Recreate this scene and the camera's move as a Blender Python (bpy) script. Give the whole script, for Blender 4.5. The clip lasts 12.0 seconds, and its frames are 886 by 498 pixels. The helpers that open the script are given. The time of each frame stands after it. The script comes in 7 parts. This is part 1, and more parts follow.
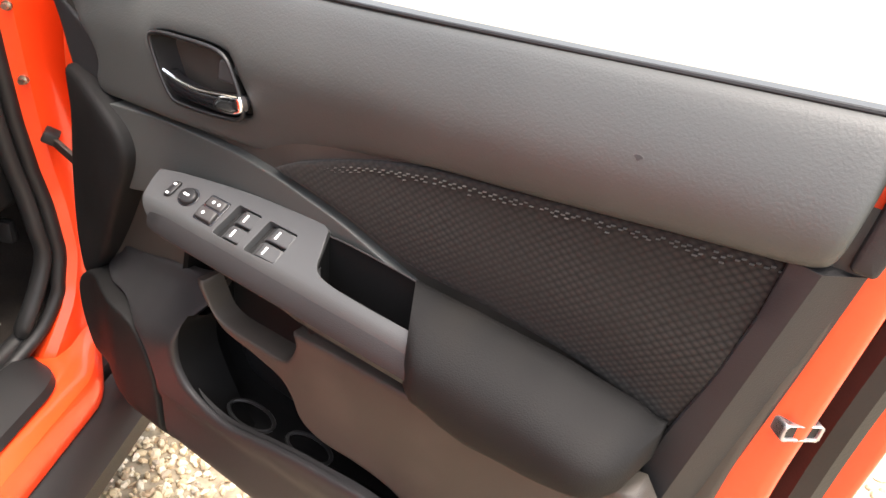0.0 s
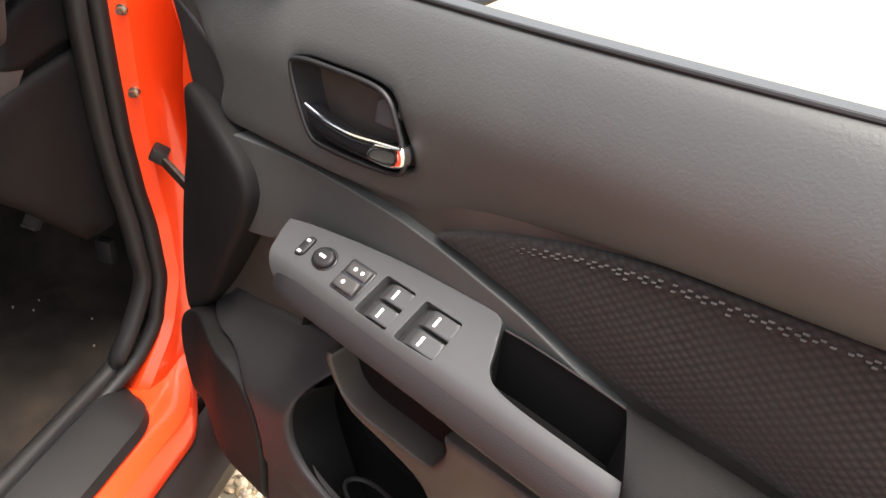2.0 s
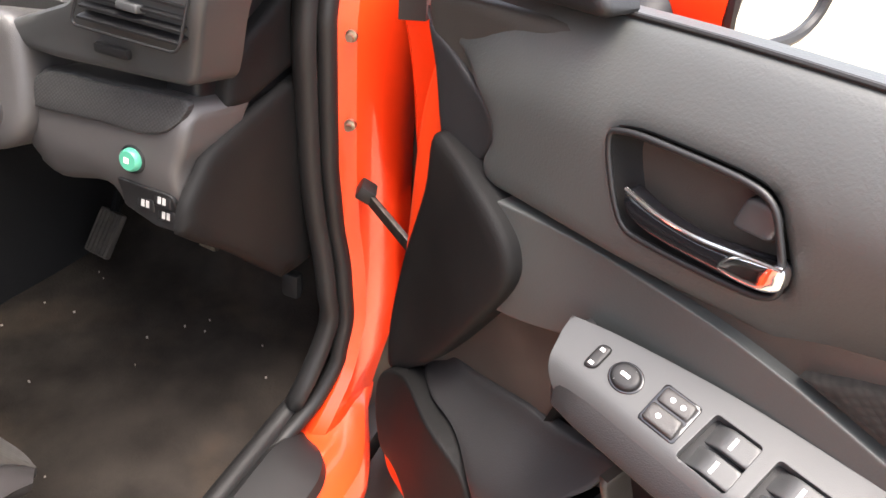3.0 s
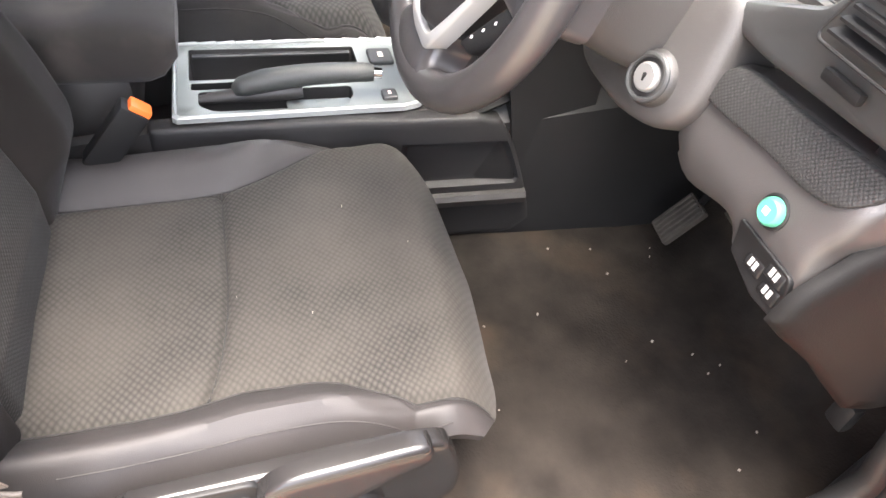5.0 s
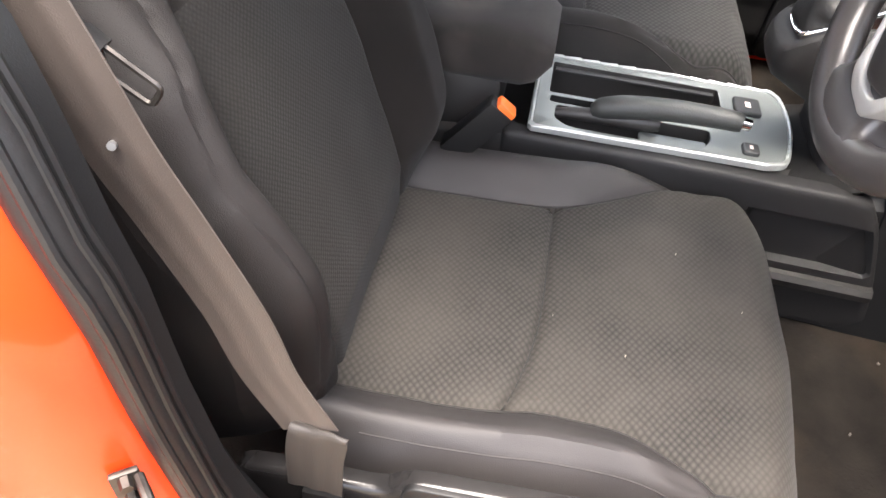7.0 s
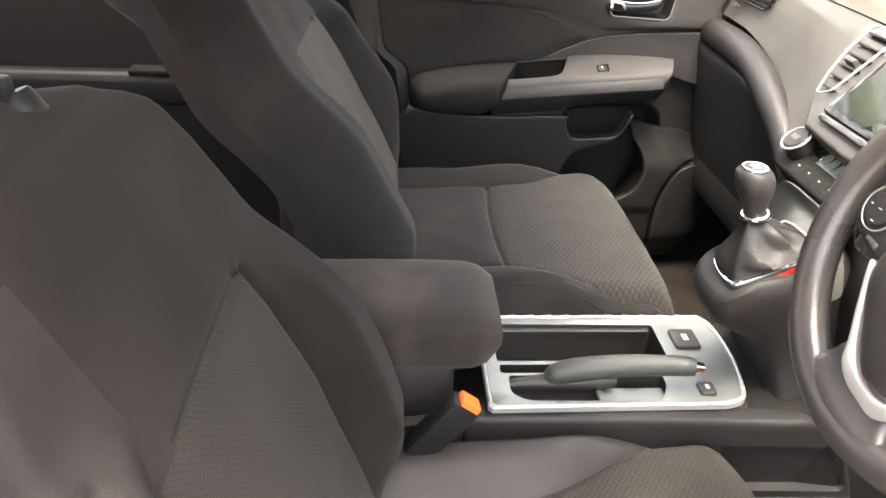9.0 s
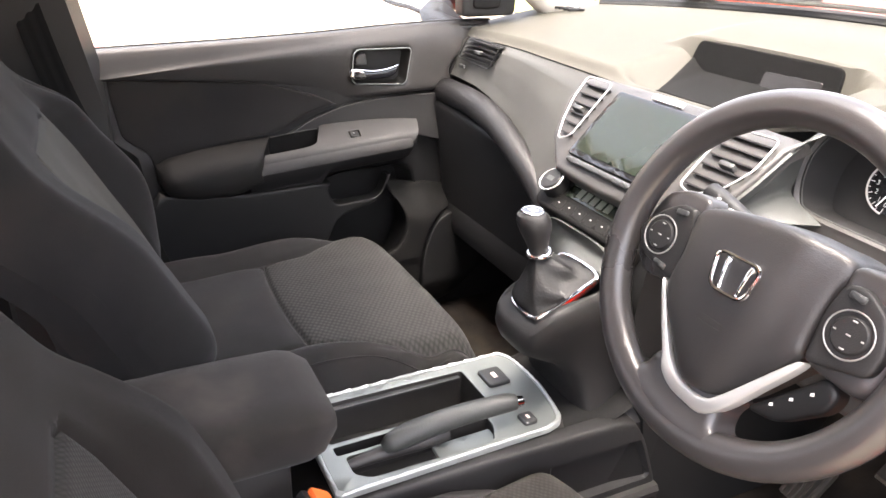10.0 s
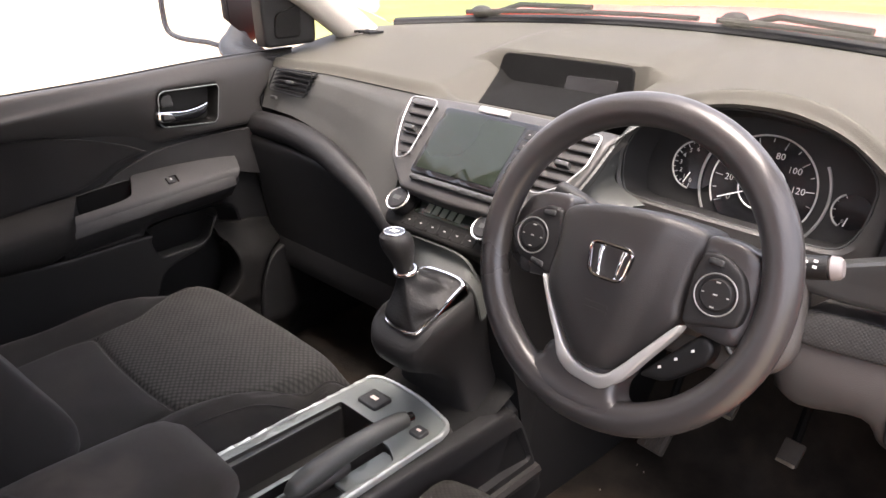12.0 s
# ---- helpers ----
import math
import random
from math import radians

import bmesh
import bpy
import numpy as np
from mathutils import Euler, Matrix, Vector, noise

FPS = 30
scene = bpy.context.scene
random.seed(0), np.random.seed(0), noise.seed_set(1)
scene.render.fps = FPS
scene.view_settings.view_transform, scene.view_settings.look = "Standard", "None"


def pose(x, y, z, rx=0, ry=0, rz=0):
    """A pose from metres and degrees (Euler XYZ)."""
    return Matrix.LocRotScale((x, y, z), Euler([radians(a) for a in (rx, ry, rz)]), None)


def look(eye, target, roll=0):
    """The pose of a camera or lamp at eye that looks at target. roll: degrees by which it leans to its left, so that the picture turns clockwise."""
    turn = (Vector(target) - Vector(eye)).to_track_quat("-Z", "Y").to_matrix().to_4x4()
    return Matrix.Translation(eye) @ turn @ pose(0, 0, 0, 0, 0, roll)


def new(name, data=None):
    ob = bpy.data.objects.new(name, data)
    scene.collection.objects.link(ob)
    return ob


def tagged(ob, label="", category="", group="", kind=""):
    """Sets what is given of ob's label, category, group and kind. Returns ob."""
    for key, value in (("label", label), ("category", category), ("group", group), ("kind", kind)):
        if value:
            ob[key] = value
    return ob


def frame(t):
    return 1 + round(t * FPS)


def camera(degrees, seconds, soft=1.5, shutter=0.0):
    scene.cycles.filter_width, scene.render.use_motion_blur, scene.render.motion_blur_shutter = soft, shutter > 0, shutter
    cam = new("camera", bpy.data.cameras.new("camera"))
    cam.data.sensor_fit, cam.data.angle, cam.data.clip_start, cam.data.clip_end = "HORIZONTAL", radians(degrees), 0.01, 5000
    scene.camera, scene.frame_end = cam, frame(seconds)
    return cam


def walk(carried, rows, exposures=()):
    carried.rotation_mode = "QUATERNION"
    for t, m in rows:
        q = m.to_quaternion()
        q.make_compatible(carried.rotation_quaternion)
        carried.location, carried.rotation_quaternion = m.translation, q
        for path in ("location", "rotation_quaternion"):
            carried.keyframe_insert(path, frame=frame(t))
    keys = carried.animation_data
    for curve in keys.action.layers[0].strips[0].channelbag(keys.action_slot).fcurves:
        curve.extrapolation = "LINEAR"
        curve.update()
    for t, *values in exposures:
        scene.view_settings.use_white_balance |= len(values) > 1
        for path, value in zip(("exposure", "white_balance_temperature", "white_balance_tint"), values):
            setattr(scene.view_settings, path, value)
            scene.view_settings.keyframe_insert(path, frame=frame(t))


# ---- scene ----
cam = camera(64.4, 12.0)
PATH = [
    (0, (1.522, 0.395, 1.342), (1.427, 2.104, 0.308), 8.2),
    (0.5, (1.531, 0.427, 1.34), (1.346, 2.114, 0.283), 7.5),
    (1, (1.524, 0.455, 1.342), (1.29, 2.145, 0.299), 7.2),
    (1.5, (1.473, 0.492, 1.333), (1.196, 2.171, 0.282), 7.9),
    (2, (1.382, 0.56, 1.321), (1.106, 2.217, 0.236), 8.3),
    (2.5, (1.28, 0.625, 1.314), (0.967, 2.248, 0.188), 8.4),
    (3, (1.163, 0.66, 1.308), (0.648, 2.219, 0.166), 7.6),
    (3.3, (1.106, 0.672, 1.302), (0.441, 2.166, 0.151), 8.1),
    (3.5, (1.078, 0.693, 1.301), (0.294, 2.099, 0.114), 7.8),
    (3.7, (1.054, 0.716, 1.299), (0.147, 2.016, 0.079), 8.1),
    (5.3, (0.985, 0.742, 1.27), (-0.38, 1.119, -0.143), 9.3),
    (5.5, (0.985, 0.729, 1.264), (-0.386, 1.024, -0.163), 9.6),
    (6, (0.985, 0.695, 1.242), (-0.368, 0.805, -0.227), 8.4),
    (6.5, (0.969, 0.675, 1.239), (-0.381, 0.644, -0.236), 8.3),
    (7, (0.954, 0.646, 1.253), (-0.456, 0.494, -0.157), 6.6),
    (7.2, (0.951, 0.637, 1.264), (-0.501, 0.45, -0.099), 5.9),
    (8.8, (0.868, 0.549, 1.352), (-0.834, 0.483, 0.303), 2.1),
    (9, (0.812, 0.526, 1.348), (-0.906, 0.663, 0.335), 2.7),
    (9.2, (0.773, 0.52, 1.354), (-0.947, 0.839, 0.384), 1.7),
    (9.5, (0.732, 0.479, 1.349), (-0.941, 1.089, 0.439), 3.6),
    (10, (0.771, 0.436, 1.362), (-0.83, 1.294, 0.523), 2.9),
    (10.5, (0.832, 0.375, 1.379), (-0.623, 1.471, 0.551), 2.6),
    (11, (0.803, 0.363, 1.386), (-0.582, 1.587, 0.622), 0.9),
    (11.5, (0.739, 0.352, 1.378), (-0.564, 1.654, 0.599), 1.0),
    (12, (0.723, 0.35, 1.375), (-0.557, 1.674, 0.595), 0.4),
]
EXPOSURES = [(0, 2.68, 6850, 12), (0.5, 2.67, 6850, 12), (1.5, 2.45, 6850, 12), (2.0, 2.47, 6850, 11), (2.5, 2.72, 6700, 13), (3.5, 3.33, 6700, 13), (5.3, 4.03, 6700, 13), (5.5, 4.03, 6700, 13), (6.0, 3.96, 6700, 13), (6.5, 3.70, 6700, 13), (7.2, 3.46, 6750, 13), (8.8, 4.05, 7400, 13), (9.5, 3.95, 7100, 13), (10.0, 3.67, 6900, 16), (10.5, 3.1, 6900, 17), (12, 2.78, 6900, 19)]
walk(cam, [(t, look(eye, target, roll)) for t, eye, target, roll in PATH], EXPOSURES)

# ---- light ----
SUN_DIR = Vector((0.17, -0.12, 0.97)).normalized()
world = bpy.data.worlds.new("sky")
scene.world = world
world.use_nodes = True
wn = world.node_tree.nodes
sky = wn.new("ShaderNodeTexSky")
sky.sky_type = "NISHITA"
sky.sun_disc = False
sky.sun_elevation = math.asin(SUN_DIR.z)
sky.sun_rotation = math.atan2(SUN_DIR.x, SUN_DIR.y)
sky.dust_density = 4.0
sky.ozone_density = 0.4
wn["Background"].inputs["Strength"].default_value = 0.15
# thin high cloud: a paler sky
haze = wn.new("ShaderNodeHueSaturation")
haze.inputs["Saturation"].default_value = 0.55
world.node_tree.links.new(sky.outputs["Color"], haze.inputs["Color"])
world.node_tree.links.new(haze.outputs["Color"], wn["Background"].inputs["Color"])
sun = new("sun", bpy.data.lights.new("sun", "SUN"))
sun.data.energy = 1.15
sun.data.angle = radians(35)
sun.data.color = (1.0, 0.95, 0.88)
sun.matrix_world = look(SUN_DIR * 20, (0, 0, 0))

# ---- materials ----
def material(name, base, rough=0.6, metal=0.0, grain=0.0, grain_size=400.0, mottle=0.15, mottle_size=6.0,
             coat=0.0, spec=0.5, stain=None, stain_size=9.0, sheen=0.0):
    m = bpy.data.materials.new(name)
    m.use_nodes = True
    nt = m.node_tree
    b = nt.nodes["Principled BSDF"]
    b.inputs["Roughness"].default_value = rough
    b.inputs["Metallic"].default_value = metal
    b.inputs["Specular IOR Level"].default_value = spec
    b.inputs["Coat Weight"].default_value = coat
    b.inputs["Coat Roughness"].default_value = 0.05
    b.inputs["Sheen Weight"].default_value = sheen
    co = nt.nodes.new("ShaderNodeTexCoord")
    big = nt.nodes.new("ShaderNodeTexNoise")
    big.inputs["Scale"].default_value = mottle_size
    big.inputs["Detail"].default_value = 6.0
    nt.links.new(co.outputs["Object"], big.inputs["Vector"])
    ramp = nt.nodes.new("ShaderNodeValToRGB")
    dark = [c * (1 - mottle) for c in base]
    light = [min(1, c * (1 + mottle)) for c in base]
    ramp.color_ramp.elements[0].color = (*dark, 1)
    ramp.color_ramp.elements[1].color = (*light, 1)
    ramp.color_ramp.elements[0].position, ramp.color_ramp.elements[1].position = 0.3, 0.7
    nt.links.new(big.outputs["Fac"], ramp.inputs["Fac"])
    out = ramp.outputs["Color"]
    if stain:
        sn = nt.nodes.new("ShaderNodeTexNoise")
        sn.inputs["Scale"].default_value = stain_size
        sn.inputs["Detail"].default_value = 4.0
        nt.links.new(co.outputs["Object"], sn.inputs["Vector"])
        sr = nt.nodes.new("ShaderNodeMapRange")
        sr.inputs["From Min"].default_value, sr.inputs["From Max"].default_value = 0.52, 0.72
        nt.links.new(sn.outputs["Fac"], sr.inputs["Value"])
        mix = nt.nodes.new("ShaderNodeMix")
        mix.data_type = "RGBA"
        nt.links.new(sr.outputs["Result"], mix.inputs["Factor"])
        nt.links.new(out, mix.inputs["A"])
        mix.inputs["B"].default_value = (*stain, 1)
        out = mix.outputs["Result"]
    nt.links.new(out, b.inputs["Base Color"])
    if grain > 0:
        fine = nt.nodes.new("ShaderNodeTexNoise")
        fine.inputs["Scale"].default_value = grain_size
        fine.inputs["Detail"].default_value = 2.0
        nt.links.new(co.outputs["Object"], fine.inputs["Vector"])
        bump = nt.nodes.new("ShaderNodeBump")
        bump.inputs["Strength"].default_value = grain
        bump.inputs["Distance"].default_value = 0.0008
        nt.links.new(fine.outputs["Fac"], bump.inputs["Height"])
        nt.links.new(bump.outputs["Normal"], b.inputs["Normal"])
    rr = nt.nodes.new("ShaderNodeMapRange")
    rr.inputs["To Min"].default_value, rr.inputs["To Max"].default_value = max(0.02, rough - 0.07), min(1, rough + 0.07)
    nt.links.new(big.outputs["Fac"], rr.inputs["Value"])
    nt.links.new(rr.outputs["Result"], b.inputs["Roughness"])
    return m


def weave(name, base, thread, cell=0.007, rough=0.85, depth=0.5, axes=("X", "Y"), wear=(0.10, 0.085, 0.065), wear_size=5.0, fade=0.55):
    """Woven cloth: rows of short raised dashes, paler where rubbed."""
    m = bpy.data.materials.new(name)
    m.use_nodes = True
    nt = m.node_tree
    b = nt.nodes["Principled BSDF"]
    b.inputs["Roughness"].default_value = rough
    b.inputs["Specular IOR Level"].default_value = 0.25
    b.inputs["Sheen Weight"].default_value = 0.04
    co = nt.nodes.new("ShaderNodeTexCoord")
    sep = nt.nodes.new("ShaderNodeSeparateXYZ")
    nt.links.new(co.outputs["Object"], sep.inputs["Vector"])
    comb = nt.nodes.new("ShaderNodeCombineXYZ")
    nt.links.new(sep.outputs[axes[0]], comb.inputs["X"])
    nt.links.new(sep.outputs[axes[1]], comb.inputs["Y"])
    grow = nt.nodes.new("ShaderNodeMapping")
    grow.inputs["Scale"].default_value = (0.92 / cell, 1.08 / cell, 1.0)
    grow.inputs["Rotation"].default_value = (0, 0, 0.72)
    nt.links.new(comb.outputs["Vector"], grow.inputs["Vector"])
    vo = nt.nodes.new("ShaderNodeTexVoronoi")
    vo.voronoi_dimensions = "2D"
    vo.inputs["Scale"].default_value = 1.0
    vo.inputs["Randomness"].default_value = 0.16
    nt.links.new(grow.outputs["Vector"], vo.inputs["Vector"])
    br = nt.nodes.new("ShaderNodeValToRGB")
    br.color_ramp.elements[0].position, br.color_ramp.elements[1].position = 0.12, 0.62
    br.color_ramp.elements[0].color = (*thread, 1)
    br.color_ramp.elements[1].color = (*[c * 0.6 for c in base], 1)
    nt.links.new(vo.outputs["Distance"], br.inputs["Fac"])
    big = nt.nodes.new("ShaderNodeTexNoise")
    big.inputs["Scale"].default_value = wear_size
    big.inputs["Detail"].default_value = 5.0
    nt.links.new(co.outputs["Object"], big.inputs["Vector"])
    mr = nt.nodes.new("ShaderNodeMapRange")
    mr.inputs["From Min"].default_value, mr.inputs["From Max"].default_value = 0.38, 0.68
    mr.inputs["To Max"].default_value = fade
    nt.links.new(big.outputs["Fac"], mr.inputs["Value"])
    mix = nt.nodes.new("ShaderNodeMix")
    mix.data_type = "RGBA"
    nt.links.new(mr.outputs["Result"], mix.inputs["Factor"])
    nt.links.new(br.outputs["Color"], mix.inputs["A"])
    mix.inputs["B"].default_value = (*wear, 1)
    nt.links.new(mix.outputs["Result"], b.inputs["Base Color"])
    bump = nt.nodes.new("ShaderNodeBump")
    bump.invert = True
    bump.inputs["Strength"].default_value = depth
    bump.inputs["Distance"].default_value = 0.0012
    nt.links.new(vo.outputs["Distance"], bump.inputs["Height"])
    nt.links.new(bump.outputs["Normal"], b.inputs["Normal"])
    return m


def glass(name, tint, rough=0.0):
    m = bpy.data.materials.new(name)
    m.use_nodes = True
    b = m.node_tree.nodes["Principled BSDF"]
    b.inputs["Base Color"].default_value = (*tint, 1)
    b.inputs["Roughness"].default_value = rough
    b.inputs["Transmission Weight"].default_value = 1.0
    b.inputs["IOR"].default_value = 1.45
    return m


PLASTIC = material("grained_dark_plastic", (0.023, 0.0215, 0.0205), 0.49, grain=0.35, grain_size=900, mottle=0.12, spec=0.5)
UPPER = material("soft_touch_grey_plastic", (0.0315, 0.0340, 0.0322), 0.55, grain=0.34, grain_size=430, mottle=0.12, spec=0.55)
BROWNISH = material("lower_door_plastic", (0.027, 0.0235, 0.0195), 0.58, grain=0.4, grain_size=800, mottle=0.15, stain=(0.040, 0.034, 0.028), spec=0.4)
# Lighter grey, with light from the open door put into the colour.
PANELGREY = material("lit_lower_dash_plastic", (0.042, 0.0393, 0.0382), 0.5, grain=0.3, grain_size=900, mottle=0.12, spec=0.5)
BLACK = material("black_plastic", (0.0085, 0.0085, 0.0088), 0.50, grain=0.2, grain_size=800, mottle=0.15, spec=0.32)
SATIN = material("satin_grey_plastic", (0.037, 0.038, 0.038), 0.42, grain=0.15, grain_size=1200, mottle=0.08, spec=0.4)
GLOSS = material("gloss_black_plastic", (0.008, 0.008, 0.009), 0.12, mottle=0.1)
PAD = material("black_leatherette", (0.0065, 0.0063, 0.0062), 0.66, grain=0.40, grain_size=700, mottle=0.15, stain=(0.0095, 0.0088, 0.008), spec=0.14)
HUBSKIN = material("grained_airbag_skin", (0.0150, 0.0145, 0.0148), 0.55, grain=0.35, grain_size=800, mottle=0.12, spec=0.3)
SATINBRIGHT = material("satin_silver_paint", (0.48, 0.48, 0.47), 0.40, metal=0.45, mottle=0.05)
RUBBER = material("black_rubber_seal", (0.0085, 0.0083, 0.0082), 0.55, grain=0.3, grain_size=300, mottle=0.3, spec=0.36)
CLOTH_ARM = material("worn_armrest_cloth", (0.0235, 0.0208, 0.0190), 0.92, spec=0.15, grain=0.6, grain_size=1100, mottle=0.25, sheen=0.12, stain=(0.050, 0.042, 0.036), stain_size=7)
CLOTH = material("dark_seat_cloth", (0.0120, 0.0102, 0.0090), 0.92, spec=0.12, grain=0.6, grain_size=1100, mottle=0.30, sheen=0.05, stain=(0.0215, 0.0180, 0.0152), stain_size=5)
CLOTH_PASS = material("passenger_seat_cloth", (0.0152, 0.0143, 0.0143), 0.92, spec=0.15, grain=0.6, grain_size=1100, mottle=0.25, sheen=0.08, stain=(0.026, 0.023, 0.021), stain_size=5)
VINYL = material("bolster_cloth", (0.0255, 0.0230, 0.0228), 0.58, spec=0.38, grain=0.35, grain_size=1100, mottle=0.2, stain=(0.029, 0.026, 0.025), stain_size=6)
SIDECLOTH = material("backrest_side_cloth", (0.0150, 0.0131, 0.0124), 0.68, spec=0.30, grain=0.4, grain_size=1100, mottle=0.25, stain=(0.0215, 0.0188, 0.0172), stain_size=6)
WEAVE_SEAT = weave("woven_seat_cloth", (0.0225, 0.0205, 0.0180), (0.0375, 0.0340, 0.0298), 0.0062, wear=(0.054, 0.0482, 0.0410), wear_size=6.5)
WEAVE_PASS = weave("woven_passenger_cloth", (0.0115, 0.0109, 0.0106), (0.041, 0.0388, 0.0360), 0.0078, wear=(0.022, 0.0205, 0.0190), fade=0.35)
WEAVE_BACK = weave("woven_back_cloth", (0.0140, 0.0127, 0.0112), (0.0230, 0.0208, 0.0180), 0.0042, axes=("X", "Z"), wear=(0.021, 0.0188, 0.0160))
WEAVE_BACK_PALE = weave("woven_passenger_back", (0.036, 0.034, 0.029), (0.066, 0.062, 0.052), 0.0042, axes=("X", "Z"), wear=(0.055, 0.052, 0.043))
WEAVE_LID = weave("ribbed_lid_texture", (0.016, 0.016, 0.016), (0.027, 0.0262, 0.0255), 0.0030, axes=("X", "Z"), rough=0.6, wear=(0.03, 0.029, 0.028), fade=0.15)
WEAVE_DOOR = weave("woven_door_cloth", (0.0058, 0.0050, 0.0045), (0.0205, 0.0185, 0.0162), 0.0056, axes=("X", "Z"), wear=(0.0100, 0.0084, 0.0070), wear_size=9, fade=0.62)
CARPET = material("dark_floor_carpet", (0.0175, 0.0146, 0.0124), 0.95, spec=0.1, grain=1.0, grain_size=230, mottle=0.38, mottle_size=16, stain=(0.040, 0.0295, 0.0218), stain_size=5)
PAINT = material("orange_red_paint", (0.74, 0.050, 0.0085), 0.36, coat=0.5, mottle=0.03, spec=0.3)
CHROME = material("chrome", (0.75, 0.75, 0.76), 0.10, metal=1.0, mottle=0.04)
SILVER = material("satin_silver_trim", (0.36, 0.36, 0.355), 0.38, metal=0.7, mottle=0.06)
DARKSTEEL = material("oiled_dark_steel", (0.062, 0.057, 0.052), 0.52, metal=0.9, mottle=0.4, mottle_size=80)
STEEL = material("zinc_plated_steel", (0.45, 0.41, 0.33), 0.35, metal=1.0, mottle=0.3, mottle_size=60)
TRAY = material("pale_grey_tray_plastic", (0.180, 0.196, 0.189), 0.42, metal=0.35, grain=0.2, grain_size=900, mottle=0.06)
TRAYFRAME = material("satin_pale_frame", (0.40, 0.42, 0.41), 0.36, metal=0.55, mottle=0.06)
# Darker copy of the belt webbing, with the fold's shade in its colour.
BELT_SHADED = material("shaded_webbing", (0.026, 0.0215, 0.0185), 0.6, grain=0.5, grain_size=900, mottle=0.15)
BELT = material("brown_grey_webbing", (0.074, 0.0590, 0.0500), 0.6, grain=0.5, grain_size=900, mottle=0.12)
BRIGHT = material("brushed_bright_metal", (0.82, 0.82, 0.80), 0.26, metal=0.9, mottle=0.05)
SEATTRIM = material("gloss_seat_trim", (0.014, 0.0132, 0.0132), 0.24, grain=0.15, grain_size=700, mottle=0.15, spec=0.36)
ORANGE = material("orange_release_button", (0.85, 0.16, 0.03), 0.4, mottle=0.08)
GREEN = material("green_button", (0.055, 0.25, 0.165), 0.35, mottle=0.08)
WHITE = material("white_marking", (0.75, 0.75, 0.73), 0.5, mottle=0.05)
SEAM = material("dark_seam_thread", (0.014, 0.013, 0.012), 0.8, mottle=0.2)
GREYCAP = material("grey_stalk_cap", (0.165, 0.148, 0.145), 0.45, mottle=0.05)
PIANO = material("smooth_black_plastic", (0.008, 0.008, 0.0082), 0.45, mottle=0.1, spec=0.35)
STITCH = material("pale_thread", (0.055, 0.051, 0.044), 0.8, mottle=0.25, mottle_size=60)
SCUFF = material("dark_scuff", (0.012, 0.011, 0.010), 0.7, mottle=0.3, mottle_size=200)
PALE = material("pale_label", (0.80, 0.66, 0.60), 0.4, mottle=0.05)
LINT = material("pale_lint", (0.24, 0.215, 0.185), 0.9, mottle=0.2)
DASHFACE = material("smooth_dash_face", (0.042, 0.0420, 0.0395), 0.48, grain=0.25, grain_size=600, mottle=0.08, spec=0.45)
DASH = material("dash_top_plastic", (0.039, 0.0372, 0.0305), 0.70, grain=0.4, grain_size=650, mottle=0.08, spec=0.3)
SCREEN = material("glossy_screen_glass", (0.012, 0.016, 0.012), 0.10, mottle=0.1, spec=0.32)
# Near-black; also puts shade into the colour of recesses and pedal arms.
FLOCK_SHADE = material("matt_black_flock_and_shade", (0.0030, 0.0030, 0.0031), 0.8, mottle=0.2, spec=0.10)
SEGMENT = material("pale_lcd_segment", (0.10, 0.12, 0.09), 0.5, mottle=0.1)
DIALMARK = material("grey_marking", (0.34, 0.335, 0.325), 0.5, mottle=0.05)
LEATHERED = material("black_dash_skin", (0.0075, 0.0072, 0.0075), 0.50, grain=0.35, grain_size=800, mottle=0.12, spec=0.28)
WHEELHUB = material("wheel_hub_skin", (0.0215, 0.0200, 0.0200), 0.43, grain=0.30, grain_size=900, mottle=0.10, spec=0.5)
LEATHER = material("black_gaiter_leather", (0.006, 0.006, 0.0063), 0.54, spec=0.28, grain=0.5, grain_size=300, mottle=0.2)
WHEELSKIN = material("smooth_rim_polyurethane", (0.036, 0.0335, 0.0335), 0.30, grain=0.2, grain_size=900, mottle=0.1)
GRAVEL = material("buff_gravel", (0.30, 0.25, 0.17), 0.85, grain=0.6, grain_size=120, mottle=0.35, mottle_size=40)
STONE = material("flint_pebble", (0.50, 0.405, 0.265), 0.7, grain=0.5, grain_size=200, mottle=0.35, mottle_size=22, stain=(0.42, 0.27, 0.13), stain_size=35)
GRASS = material("dry_grass", (0.16, 0.19, 0.035), 0.9, grain=1.0, grain_size=20, mottle=0.4, mottle_size=0.6, stain=(0.35, 0.30, 0.07), stain_size=0.25)
